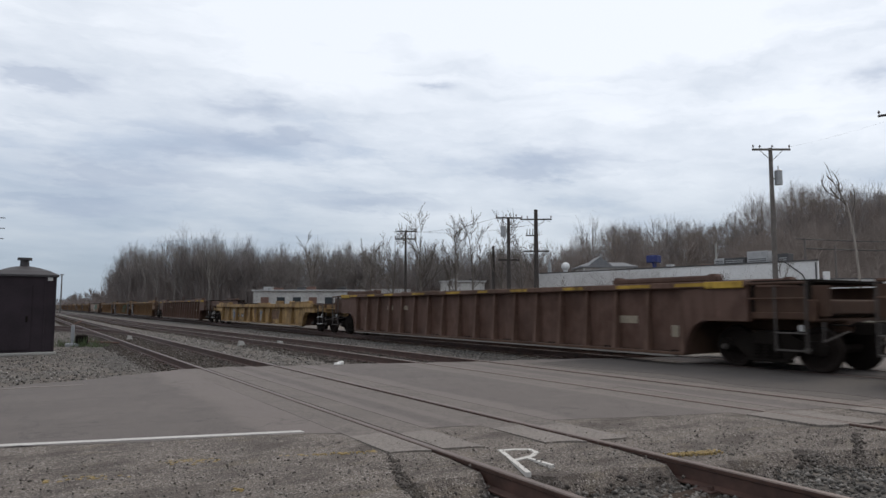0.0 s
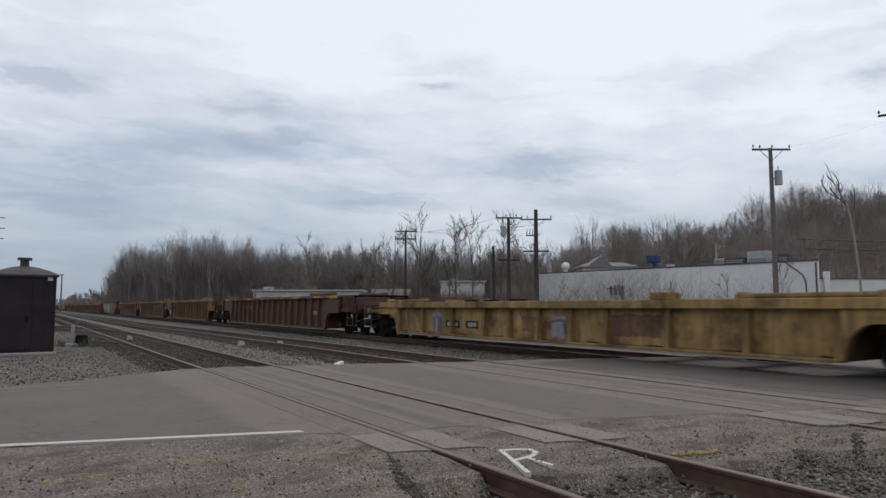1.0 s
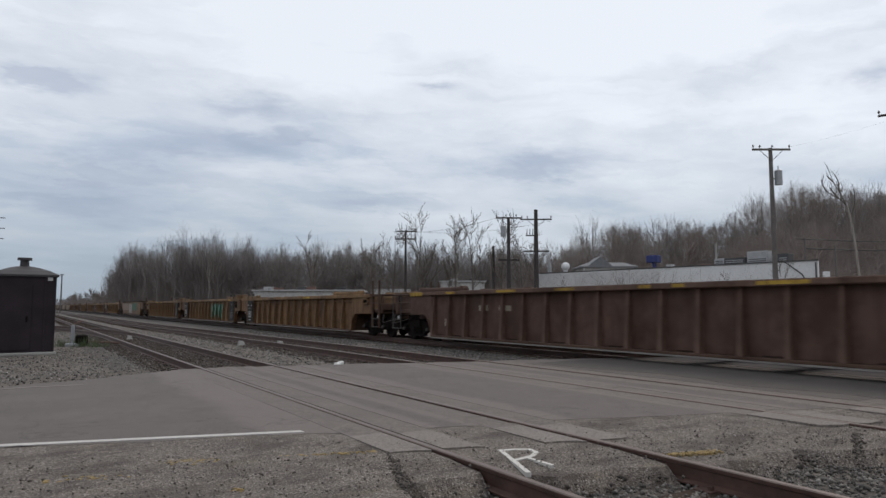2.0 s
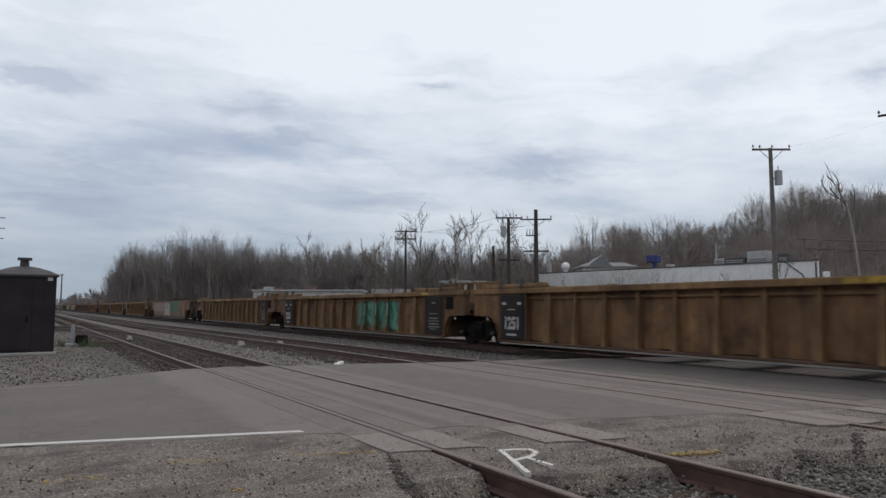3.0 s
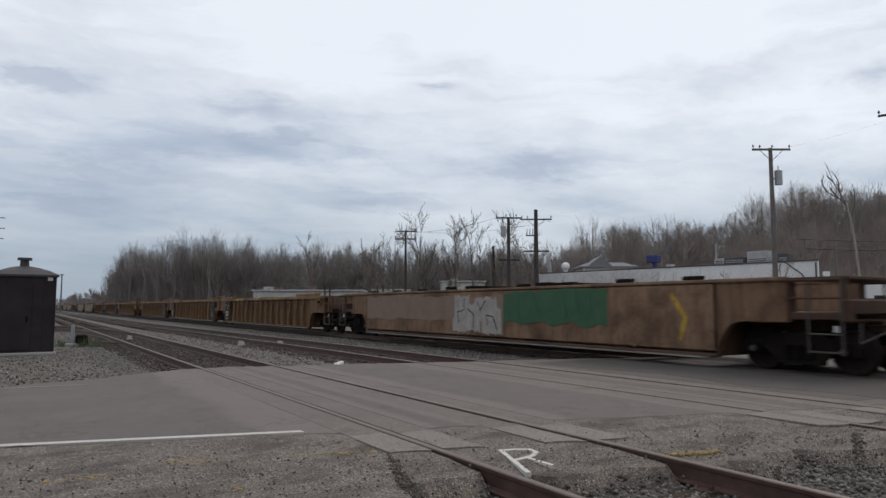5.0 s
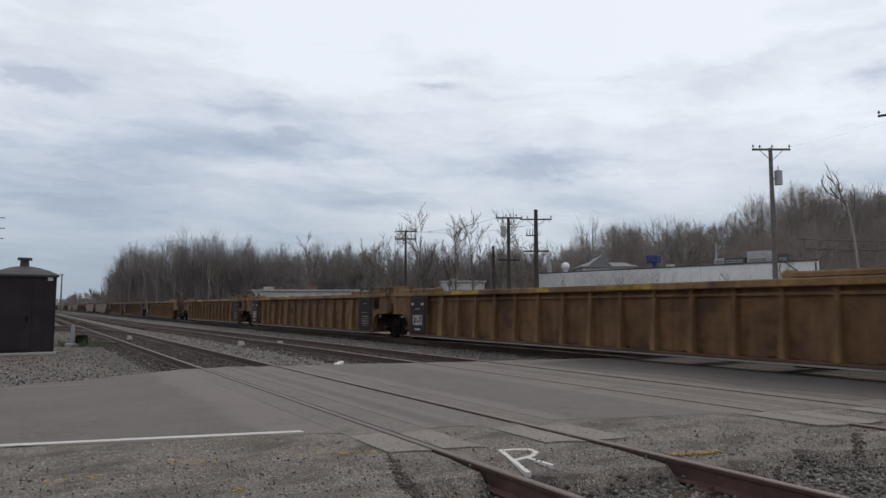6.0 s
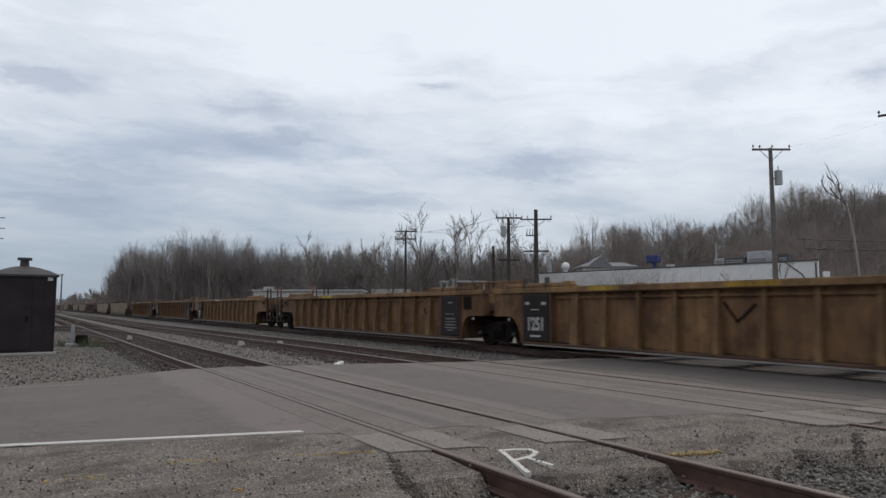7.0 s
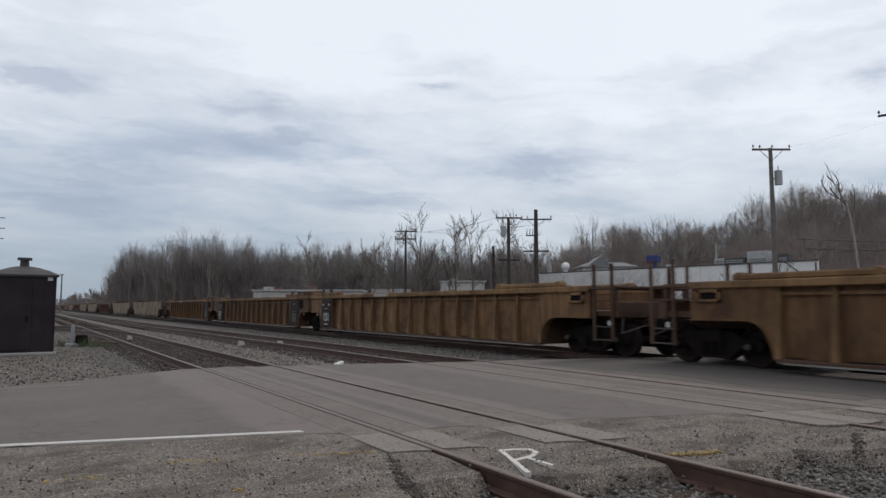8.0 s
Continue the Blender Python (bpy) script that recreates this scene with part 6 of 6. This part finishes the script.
    g.loft([[(c0.x + 0.46 * math.cos(a) * math.cos(2 * math.pi * i / n), c0.y + 0.46 * math.cos(a) * math.sin(2 * math.pi * i / n), c0.z + 0.46 * math.sin(a)) for i in range(n)] for a in (-1.4, -1.0, -0.5, 0.0, 0.5, 1.0, 1.4)])
    g.tube((c0.x, c0.y, top), (c0.x, c0.y, c0.z - 0.3), 0.25, n=10)
    part("roof_vent", g, "whitewall", h, "white ball-shaped roof ventilator")
    # lower wing beyond the near end
    s = Shape()
    px, py = plan_at(0.535, 63)
    w = thing("low_annex", "low white annex building with a dark eave", "building", at=pose(px, py, -0.2, 0, 0, -36))
    s.box(0, 16, 0, 6, 0, 4.0)
    part("wall", s, "whitewall", w)
    s = Shape()
    s.box(-0.1, 16.1, -0.12, 6.1, 4.0, 4.10, c=0.02)
    part("roof", s, "roofdark", w)
    for u in (3.5, 6.5, 10):
        g = Shape()
        g.box(u - 0.5, u + 0.5, -0.05, 0.0, 1.2, 2.5, c=0.01)
        part("window", g, "glass", w)
    g = Shape()
    g.box(1.5, 2.0, -0.4, -0.003, 0.0, 4.7, c=0.03)
    part("chimney", g, "whitewall", w)
    # gabled house roof behind the warehouse
    hs = thing("house", "house with a low grey shingle roof and a gable", "house", at=pose(69.6, 68.5, -0.2, 0, 0, -31.7))
    s = Shape()
    s.box(-3.5, 3.5, 0, 6, 0, 6.9)
    part("wall", s, "whitewallold", hs)
    s = Shape()
    s.loft([[(-4.0, -0.4, 6.9), (4.0, -0.4, 6.9), (4.0, 6.4, 6.9), (-4.0, 6.4, 6.9)], [(-4.0, -0.4, 7.1), (4.0, -0.4, 7.1), (4.0, 6.4, 7.1), (-4.0, 6.4, 7.1)], [(-2.4, 2.0, 7.75), (2.6, 2.0, 7.75), (2.6, 4.0, 7.75), (-2.4, 4.0, 7.75)]])
    s.slab([(-3.0, 7.1), (-1.2, 8.45), (0.5, 7.1)], "y", -0.3, 4.0)
    part("roof", s, "roofgrey", hs)
    g = Shape()
    g.box(1.0, 2.2, -0.06, 0.0, 4.6, 6.0, c=0.02)
    part("window", g, "glass", hs)
    # distant low buildings in front of the woods
    for (ax, ay), (bx, by), hh, lab in (((31.8, 110.0), (46.5, 101.0), 3.95, "distant long pale industrial shed"), ((57.5, 93.8), (63.5, 90.0), 5.4, "distant small white building")):
        yw = math.degrees(math.atan2(by - ay, bx - ax))
        LL = math.hypot(bx - ax, by - ay)
        d = thing("industrial_shed", lab, "building", at=pose(ax, ay, -0.2, 0, 0, yw))
        s = Shape()
        s.box(0, LL, 0, 9, 0, hh)
        part("wall", s, "shedgrey", d)
        rg = random.Random(int(LL))
        for k in range(int(LL / 2.2)):
            g = Shape()
            u = rg.uniform(0.5, LL - 1.5)
            g.box(u, u + rg.uniform(0.4, 1.6), 0.6, 1.8, hh + 0.2, hh + rg.uniform(0.35, 0.8), c=0.04)
            part("roof_unit", g, rg.choice(("hvac", "rusty", "roofdark")), d)
        s = Shape()
        s.box(-0.3, LL + 0.3, -0.3, 9.3, hh, hh + 0.25, c=0.05)
        part("roof", s, "hvac", d)
        k = 0
        u = 1.2
        while u < LL - 1.5:
            g = Shape()
            g.box(u, u + 1.3, -0.05, 0.0, 1.6, 3.0, c=0.01)
            part("window" if k % 3 else "door", g, "glass" if k % 3 else "rusty", d)
            u += 2.6
            k += 1
    # parked truck trailer beside the shed
    t = thing("box_trailer", "grey box trailer parked by the shed", "trailer", at=pose(46.5, 97.0, -0.2, 0, 0, -32))
    s = Shape()
    s.box(0, 6.2, 0, 2.5, 1.1, 4.2, c=0.04)
    part("box", s, "hvac", t)
    s = Shape()
    s.box(0.1, 6.1, 0.3, 2.2, 0.8, 1.1)
    for k in (0.8, 2.0):
        s.tube((k, 0.1, 0.5), (k, 2.4, 0.5), 0.5, n=14)
    s.box(5.2, 5.4, 0.4, 2.1, 0, 0.9)
    part("running_gear", s, "grime", t)


# ---- trees ----
def limbs(rng, h, spread, levels=3, lean=(0, 0), r0=None, first=0.3, count=9, twigs=5):
    """Line segments of a bare tree: start, end, radius at start and at end, level."""
    segs = []
    r0 = r0 or h * 0.016

    def grow(p, d, length, r, level):
        n = 3 if level < 2 else 2
        q = p
        for k in range(n):
            d2 = (d + Vector((rng.gauss(0, 0.10), rng.gauss(0, 0.10), rng.gauss(0.05, 0.05)))).normalized()
            e = q + d2 * (length / n)
            ra, rb = r * (1 - 0.75 * k / n), r * (1 - 0.75 * (k + 1) / n)
            segs.append((q, e, ra, rb, level))
            if level < levels:
                for _ in range((2, 2, twigs)[min(level, 2)]):
                    side = Vector((rng.gauss(0, 1), rng.gauss(0, 1), rng.gauss(0.2, 0.5))).normalized()
                    grow(q.lerp(e, rng.random()), (d2 + side * rng.uniform(0.4, 0.8)).normalized(), length * rng.uniform(0.35, 0.6), rb * 0.6, level + 1)
            q, d = e, d2
    p, d = Vector((0, 0, 0)), Vector((lean[0], lean[1], 1)).normalized()
    n = 7
    for k in range(n):
        d = (d + Vector((rng.gauss(0, 0.05), rng.gauss(0, 0.05), 0.06))).normalized()
        e = p + d * (h * 0.92 / n)
        ra, rb = r0 * (1 - 0.9 * k / n), r0 * (1 - 0.9 * (k + 1) / n)
        segs.append((p, e, ra, rb, 0))
        if (k + 1) / n > first:
            for _ in range(max(1, count // n + (1 if rng.random() < (count % n) / n else 0))):
                a = rng.uniform(0, 2 * math.pi)
                side = Vector((math.cos(a), math.sin(a), 0))
                grow(p.lerp(e, rng.random()), (side * spread + Vector((0, 0, 0.85))).normalized(), h * rng.uniform(0.22, 0.42) * (1.15 - 0.55 * k / n), rb * 0.7, 1)
        p = e
    return segs


def seg_arrays(segs, min_r=0.0):
    a = np.array([s[0] for s in segs]), np.array([s[1] for s in segs])
    r = np.maximum(np.array([(s[2], s[3]) for s in segs]), min_r)
    return a[0], a[1], r


def prisms(p0, p1, r, sides=3):
    """Tapered prisms round many segments: vertices and quads."""
    d = p1 - p0
    d /= np.maximum(np.linalg.norm(d, axis=1, keepdims=True), 1e-6)
    ref = np.where(np.abs(d[:, 2:3]) < 0.9, np.array([[0, 0, 1.0]]), np.array([[1.0, 0, 0]]))
    u = np.cross(d, ref)
    u /= np.maximum(np.linalg.norm(u, axis=1, keepdims=True), 1e-6)
    w = np.cross(d, u)
    ang = np.arange(sides) * 2 * np.pi / sides
    c = u[:, None] * np.cos(ang)[None, :, None] + w[:, None] * np.sin(ang)[None, :, None]
    v = np.concatenate([p0[:, None] + c * r[:, 0, None, None], p1[:, None] + c * r[:, 1, None, None]], 1)
    k = np.arange(sides)
    q = np.stack([k, (k + 1) % sides, (k + 1) % sides + sides, k + sides], -1)
    f = (q[None] + 2 * sides * np.arange(len(p0))[:, None, None]).reshape(-1, 4)
    return v.reshape(-1, 3), f


def bare_tree(x, y, h, seed, label, spread=0.6, lean=(0, 0), mat="bark", first=0.3, count=10, r0=None, twigs=4, min_r=0.013):
    rng = random.Random(seed)
    segs = limbs(rng, h, spread, 3, lean, r0, first, count, twigs)
    z = -0.25 + float(hill(x, y))
    t = thing("bare_tree", label, "tree", at=(x, y, z), group="bare trees behind the railway")
    tr, cr = [s for s in segs if s[4] == 0], [s for s in segs if s[4] > 0]
    v, f = prisms(*seg_arrays(tr, 0.015), sides=8)
    part("trunk", np_mesh("trunk", v, f, mat), None, t)
    v, f = prisms(*seg_arrays(cr, min_r), sides=4)
    part("crown", np_mesh("crown", v, f, mat), None, t, "bare branches and twigs")


def ribbons(p0, p1, w, rng):
    """Thin blades along many far twigs."""
    d = p1 - p0
    side = np.cross(d, rng.normal(0, 1, d.shape))
    side /= np.maximum(np.linalg.norm(side, axis=1, keepdims=True), 1e-6)
    v = np.stack([p0 - side * w, p0 + side * w, p1 + side * w * 0.5, p1 - side * w * 0.5], 1)
    return v.reshape(-1, 3), np.arange(4 * len(p0)).reshape(-1, 4)


def dome_limbs(rng, spread, count=11, sub=8, twigs=6):
    """Unit tree with a rounded crown: a fan of limbs, branches and fine upright twigs."""
    segs = []
    zc, rx, rz = rng.uniform(0.56, 0.64), spread, rng.uniform(0.34, 0.40)
    lean = (rng.gauss(0, 0.04), rng.gauss(0, 0.04))
    top = Vector((lean[0], lean[1], 0.86))
    axis = lambda s: Vector((lean[0] * s * s, lean[1] * s * s, 0.86 * s))
    for k in range(6):
        segs.append((axis(k / 6), axis((k + 1) / 6), 0.012 * (1 - 0.14 * k), 0.012 * (1 - 0.14 * (k + 1)), 0))

    def shell(a, e, f):
        return Vector((lean[0] + rx * f * math.cos(a) * math.cos(e), lean[1] + rx * f * math.sin(a) * math.cos(e), zc + rz * f * math.sin(e)))
    for i in range(count):
        a, e = 2.4 * i + rng.uniform(-0.5, 0.5), rng.uniform(-0.35, 1.35)
        s0 = axis(rng.uniform(0.28, 0.45) + 0.30 * max(0, math.sin(e)))
        s1 = shell(a, e, rng.uniform(0.45, 0.68))
        m = s0.lerp(s1, 0.5) + Vector((0, 0, -0.015)) + Vector((rng.gauss(0, 0.012), rng.gauss(0, 0.012), 0))
        segs.append((s0, m, 0.0060, 0.0042, 1))
        segs.append((m, s1, 0.0042, 0.0026, 1))
        for _ in range(sub):
            b0 = m.lerp(s1, rng.uniform(0.1, 1.0))
            b1 = shell(a + rng.gauss(0, 0.42), min(1.5, e + rng.gauss(0.12, 0.28)), rng.uniform(0.68, 0.90))
            b1 = b0 + (b1 - b0) * rng.uniform(0.7, 1.0)
            segs.append((b0, b1, 0.002, 0.001, 2))
            out = (b1 - Vector((lean[0], lean[1], zc - 0.25))).normalized()
            for _ in range(twigs):
                c0 = b0.lerp(b1, rng.uniform(0.25, 1.0))
                d = (out + Vector((rng.gauss(0, 0.40), rng.gauss(0, 0.40), rng.gauss(0.35, 0.3)))).normalized()
                segs.append((c0, c0 + d * rng.uniform(0.06, 0.16), 0.001, 0.001, 3))
    return segs


def woods(name, label, spots, heights, seed, material, protos=11, fine=0.011, min_r=0.022, twigs=4, limbs_of=10):
    """A stand of bare trees in one mesh: round trunks and limbs, thin twigs."""
    rng = random.Random(seed)
    nr = np.random.default_rng(seed)
    V, F, o = [], [], 0
    for k in range(protos):
        sel = np.arange(len(spots)) % protos == k
        if not sel.any():
            continue
        segs = dome_limbs(rng, rng.uniform(0.24, 0.34), limbs_of, 7, twigs)
        sp, hh = spots[sel], heights[sel]
        a = nr.uniform(0, 2 * np.pi, len(sp))
        ca, sa = np.cos(a)[:, None], np.sin(a)[:, None]
        wide = nr.uniform(0.8, 1.25, len(sp))[:, None]

        def put(p):
            q = np.stack([(p[None, :, 0] * ca - p[None, :, 1] * sa) * wide, (p[None, :, 0] * sa + p[None, :, 1] * ca) * wide, np.repeat(p[None, :, 2], len(sp), 0)], -1)
            return (q * hh[:, None, None] + sp[:, None]).reshape(-1, 3)
        p0, p1, r = seg_arrays([g for g in segs if g[4] < 2])
        v, f = prisms(put(p0), put(p1), np.maximum((r[None] * hh[:, None, None]).reshape(-1, 2), min_r), 3)
        V.append(v), F.append(f + o)
        o += len(v)
        p0, p1, r = seg_arrays([g for g in segs if g[4] >= 2])
        v, f = ribbons(put(p0), put(p1), fine, nr)
        V.append(v), F.append(f + o)
        o += len(v)
    return tagged(new(name, np_mesh(name, np.concatenate(V), np.concatenate(F), material)), label, "woods", kind="stuff")


def brush(name, label, spots, size, seed, material, per=26, r=0.012, flat=False, lean=1.0):
    """Thickets of thin upright twigs."""
    nr = np.random.default_rng(seed)
    n = len(spots)
    base = np.repeat(spots, per, 0) + np.concatenate([nr.normal(0, 0.45, (n * per, 2)) * np.repeat(size, per)[:, None] * 0.5, np.zeros((n * per, 1))], 1)
    ht = np.repeat(size, per) * nr.uniform(0.45, 1.1, n * per)
    mid = base + np.stack([nr.normal(0, 0.14 * lean, n * per) * ht, nr.normal(0, 0.14 * lean, n * per) * ht, ht * 0.55], -1)
    tip = mid + np.stack([nr.normal(0, 0.22 * lean, n * per) * ht, nr.normal(0, 0.22 * lean, n * per) * ht, ht * 0.5], -1)
    fork = mid + np.stack([nr.normal(0, 0.30 * lean, n * per) * ht, nr.normal(0, 0.30 * lean, n * per) * ht, ht * 0.38], -1)
    p0, p1 = np.concatenate([base, mid, mid]), np.concatenate([mid, tip, fork])
    rr = np.full((len(p0), 2), r)
    rr[len(base):, 1] = r * 0.5
    v, f = ribbons(p0, p1, r, nr) if flat else prisms(p0, p1, rr, 3)
    return tagged(new(name, np_mesh(name, v, f, material)), label, "brush", kind="stuff")


def build_woods():
    nr = np.random.default_rng(21)
    # the crest of the woods rises and falls along the line
    crest_u = (-0.52, -0.487, -0.45, -0.36, -0.29, -0.23, -0.19, -0.15, 0.10, 0.16, 0.22, 0.30, 0.36, 0.40, 0.43, 0.46, 0.54, 0.60, 0.80)
    crest_h = (0.62, 0.74, 1.10, 1.20, 1.04, 0.93, 1.05, 0.95, 0.85, 0.88, 1.18, 1.16, 1.03, 0.88, 0.96, 1.18, 1.26, 1.04, 0.90)

    def stand(n, u0, u1, d0, d1, h0, h1, power=1.0, keep=None):
        u = nr.uniform(u0, u1, n)
        d = d0 + (d1 - d0) * nr.uniform(0, 1, n) ** power
        x, y = plan_at(u, d)
        h = nr.uniform(h0, h1, n)
        k = x > 17.5 + 0.0 * y
        if keep is not None:
            k &= keep(x, y)
        x, y, h = x[k], y[k], h[k] * np.interp(u[k], crest_u, crest_h)
        return np.stack([x, y, -0.3 + hill(x, y)], -1), h
    s, h = stand(330, -0.487, 0.14, 152, 205, 10.5, 15.0)
    woods("far_woods", "grey-brown bare deciduous woods along the railway", s, h, 31, "twig", fine=0.010, min_r=0.018, twigs=5)
    s, h = stand(120, -0.487, 0.12, 140, 152, 10.5, 16.8)
    woods("woods_front_trees", "tall bare trees along the front of the woods", s, h, 36, "twiggrey", fine=0.014, min_r=0.030, twigs=4, limbs_of=12)
    s, h = stand(150, -0.62, -0.40, 210, 520, 9, 13)
    woods("distant_woods", "hazy bare woods far along the line", s, h, 34, "twig", min_r=0.05, fine=0.03, limbs_of=9, twigs=4)
    s, h = stand(380, 0.08, 0.80, 112, 215, 8.4, 13.0)
    woods("hillside_woods", "bare brown woods covering the hillside", s, h, 32, "twigwarm", fine=0.008, min_r=0.016, twigs=6)
    s, h = stand(90, 0.10, 0.80, 112, 190, 9.5, 14.2)
    woods("hillside_trees", "taller grey bare trees among the hillside woods", s, h, 37, "twiggrey", fine=0.012, min_r=0.026, twigs=4, limbs_of=12)
    s, h = stand(1700, -0.50, 0.14, 140, 186, 3.0, 7.5)
    brush("woods_undergrowth", "grey-brown young growth filling the woods", s, h, 41, "twig", 26, 0.018, True, 0.45)
    s, h = stand(1900, 0.08, 0.80, 108, 200, 2.5, 6.5)
    brush("hillside_undergrowth", "brown young growth filling the hillside woods", s, h, 44, "twigwarm", 26, 0.015, True, 0.5)
    s, h = stand(480, 0.44, 0.82, 70, 108, 2.5, 5.5)
    brush("slope_brush", "brown brush on the slope behind the annex", s, h, 46, "twigwarm", 24, 0.010, True)
    s, h = stand(60, 0.44, 0.82, 78, 110, 7.0, 10.0)
    woods("slope_trees", "bare trees on the slope behind the annex", s, h, 47, "twigwarm", fine=0.007, min_r=0.014, twigs=6)
    s, h = stand(500, -0.62, -0.45, 200, 480, 4.0, 9.0)
    brush("distant_undergrowth", "hazy growth far along the line", s, h, 45, "twig", 20, 0.05, True)
    s, h = stand(420, -0.09, 0.20, 70, 84, 1.5, 4.0)
    brush("trackside_brush", "reddish brown brush beyond the railway", s, h, 42, "twigred", 22, 0.013, True, 0.8)
    s, h = stand(240, 0.12, 0.56, 46, 50, 1.6, 4.0, keep=lambda x, y: (x > 30) & (x < 44))
    brush("wall_brush", "thin bare brush in front of the white wall", s, h, 43, "twig", 6, 0.007)
    # pale trunks that stand out at the edge of the woods
    s, h = stand(40, -0.47, 0.10, 136, 150, 10.5, 15.0)
    woods("woods_edge_trees", "paler bare trees at the edge of the woods", s, h, 35, "barkmid", fine=0.012, min_r=0.028, limbs_of=12, twigs=4)


def build_trees():
    """Single bare trees that stand out before the woods."""
    for u, d, h, seed, kw in (
            (-0.030, 74, 11.6, 3, dict(spread=0.75, count=11)), (-0.075, 78, 10.8, 5, dict(spread=0.8)), (0.020, 76, 11.4, 7, dict(spread=0.5, count=12)),
            (0.045, 73, 11.0, 9, dict(spread=0.45)), (0.088, 71, 10.6, 11, dict(spread=0.5, count=12)), (0.118, 77, 9.6, 13, dict(spread=0.6)),
            (0.135, 68, 8.2, 15, dict(spread=0.6)), (-0.105, 84, 9.4, 17, dict(spread=0.7)), (-0.19, 135, 15.4, 19, dict(spread=0.6, count=14)), (0.005, 80, 9.0, 23, dict(spread=0.6))):
        x, y = plan_at(u, d)
        bare_tree(x, y, h * 0.92, seed, "bare grey tree with thin upright branches", **kw)
    x, y = plan_at(0.611, 56)
    t = thing("bare_tree", "leaning pale bare tree with a broken fork", "tree", at=(x, y, -0.25), group="bare trees behind the railway")
    rt = (math.cos(radians(-31.71)), math.sin(radians(-31.71)))
    pt = lambda a, z: np.array((a * rt[0], a * rt[1], z))
    trunk = [(0.35, 0.0), (0.22, 3.6), (0.0, 6.6), (-0.28, 8.8), (-0.62, 10.0)]
    forks = [[(-0.62, 10.0), (-1.3, 10.6), (-2.1, 11.0), (-2.9, 11.2)], [(-0.62, 10.0), (-1.1, 11.0), (-1.6, 11.9), (-1.95, 12.9)], [(-0.28, 8.8), (0.1, 10.0), (0.15, 11.0)],
             [(-1.1, 11.0), (-1.2, 12.0), (-1.5, 12.6)], [(-1.6, 11.9), (-2.1, 12.4)], [(-2.1, 11.0), (-2.5, 11.6), (-2.6, 12.1)], [(-1.3, 10.6), (-1.9, 11.4)]]
    p0 = np.array([pt(*a) for a in trunk[:-1]])
    p1 = np.array([pt(*a) for a in trunk[1:]])
    rr = np.array([(0.115 - 0.014 * k, 0.115 - 0.014 * (k + 1)) for k in range(len(p0))])
    v, f = prisms(p0, p1, rr, 8)
    part("trunk", np_mesh("trunk", v, f, "barkpale"), None, t)
    segs = [(a, b, k) for fk in forks for k, (a, b) in enumerate(zip(fk[:-1], fk[1:]))]
    rng = random.Random(5)
    tw = []
    for a, b, k in segs:
        for _ in range(4):
            m = rng.random()
            q = (a[0] + (b[0] - a[0]) * m, a[1] + (b[1] - a[1]) * m)
            tw.append((q, (q[0] + rng.uniform(-0.5, 0.4), q[1] + rng.uniform(0.2, 0.9)), 2))
    segs += tw
    p0, p1 = np.array([pt(*a) for a, b, k in segs]), np.array([pt(*b) for a, b, k in segs])
    rr = np.array([((0.065, 0.05), (0.05, 0.03), (0.022, 0.010))[min(k, 2)] for a, b, k in segs])
    v, f = prisms(p0, p1, rr, 5)
    part("crown", np_mesh("crown", v, f, "bark"), None, t, "few broken bare branches")
    for u, d, h, seed in ((0.50, 47.5, 4.6, 29), (0.42, 49, 3.6, 31), (0.262, 56, 3.7, 33), (0.18, 60, 3.8, 35), (0.33, 53, 3.2, 37)):
        x, y = plan_at(u, d)
        bare_tree(x, y, h, seed, "small bare sapling before a white wall", spread=0.6, count=5, r0=0.03, twigs=2, min_r=0.007)


build_ground()
build_buildings()
build_poles()
build_hut()
build_trackside()
build_markings()
build_train()
build_woods()
build_trees()
build_stones()
build_road()
build_tracks()


def motions():
    """The whole train rolls past at an even speed."""
    for car, q in CARS:
        walk(car, [(0, pose(TRACK_C, q, 0)), (4, pose(TRACK_C, q - 4 * SPEED, 0)), (8, pose(TRACK_C, q - 8 * SPEED, 0))])


motions()
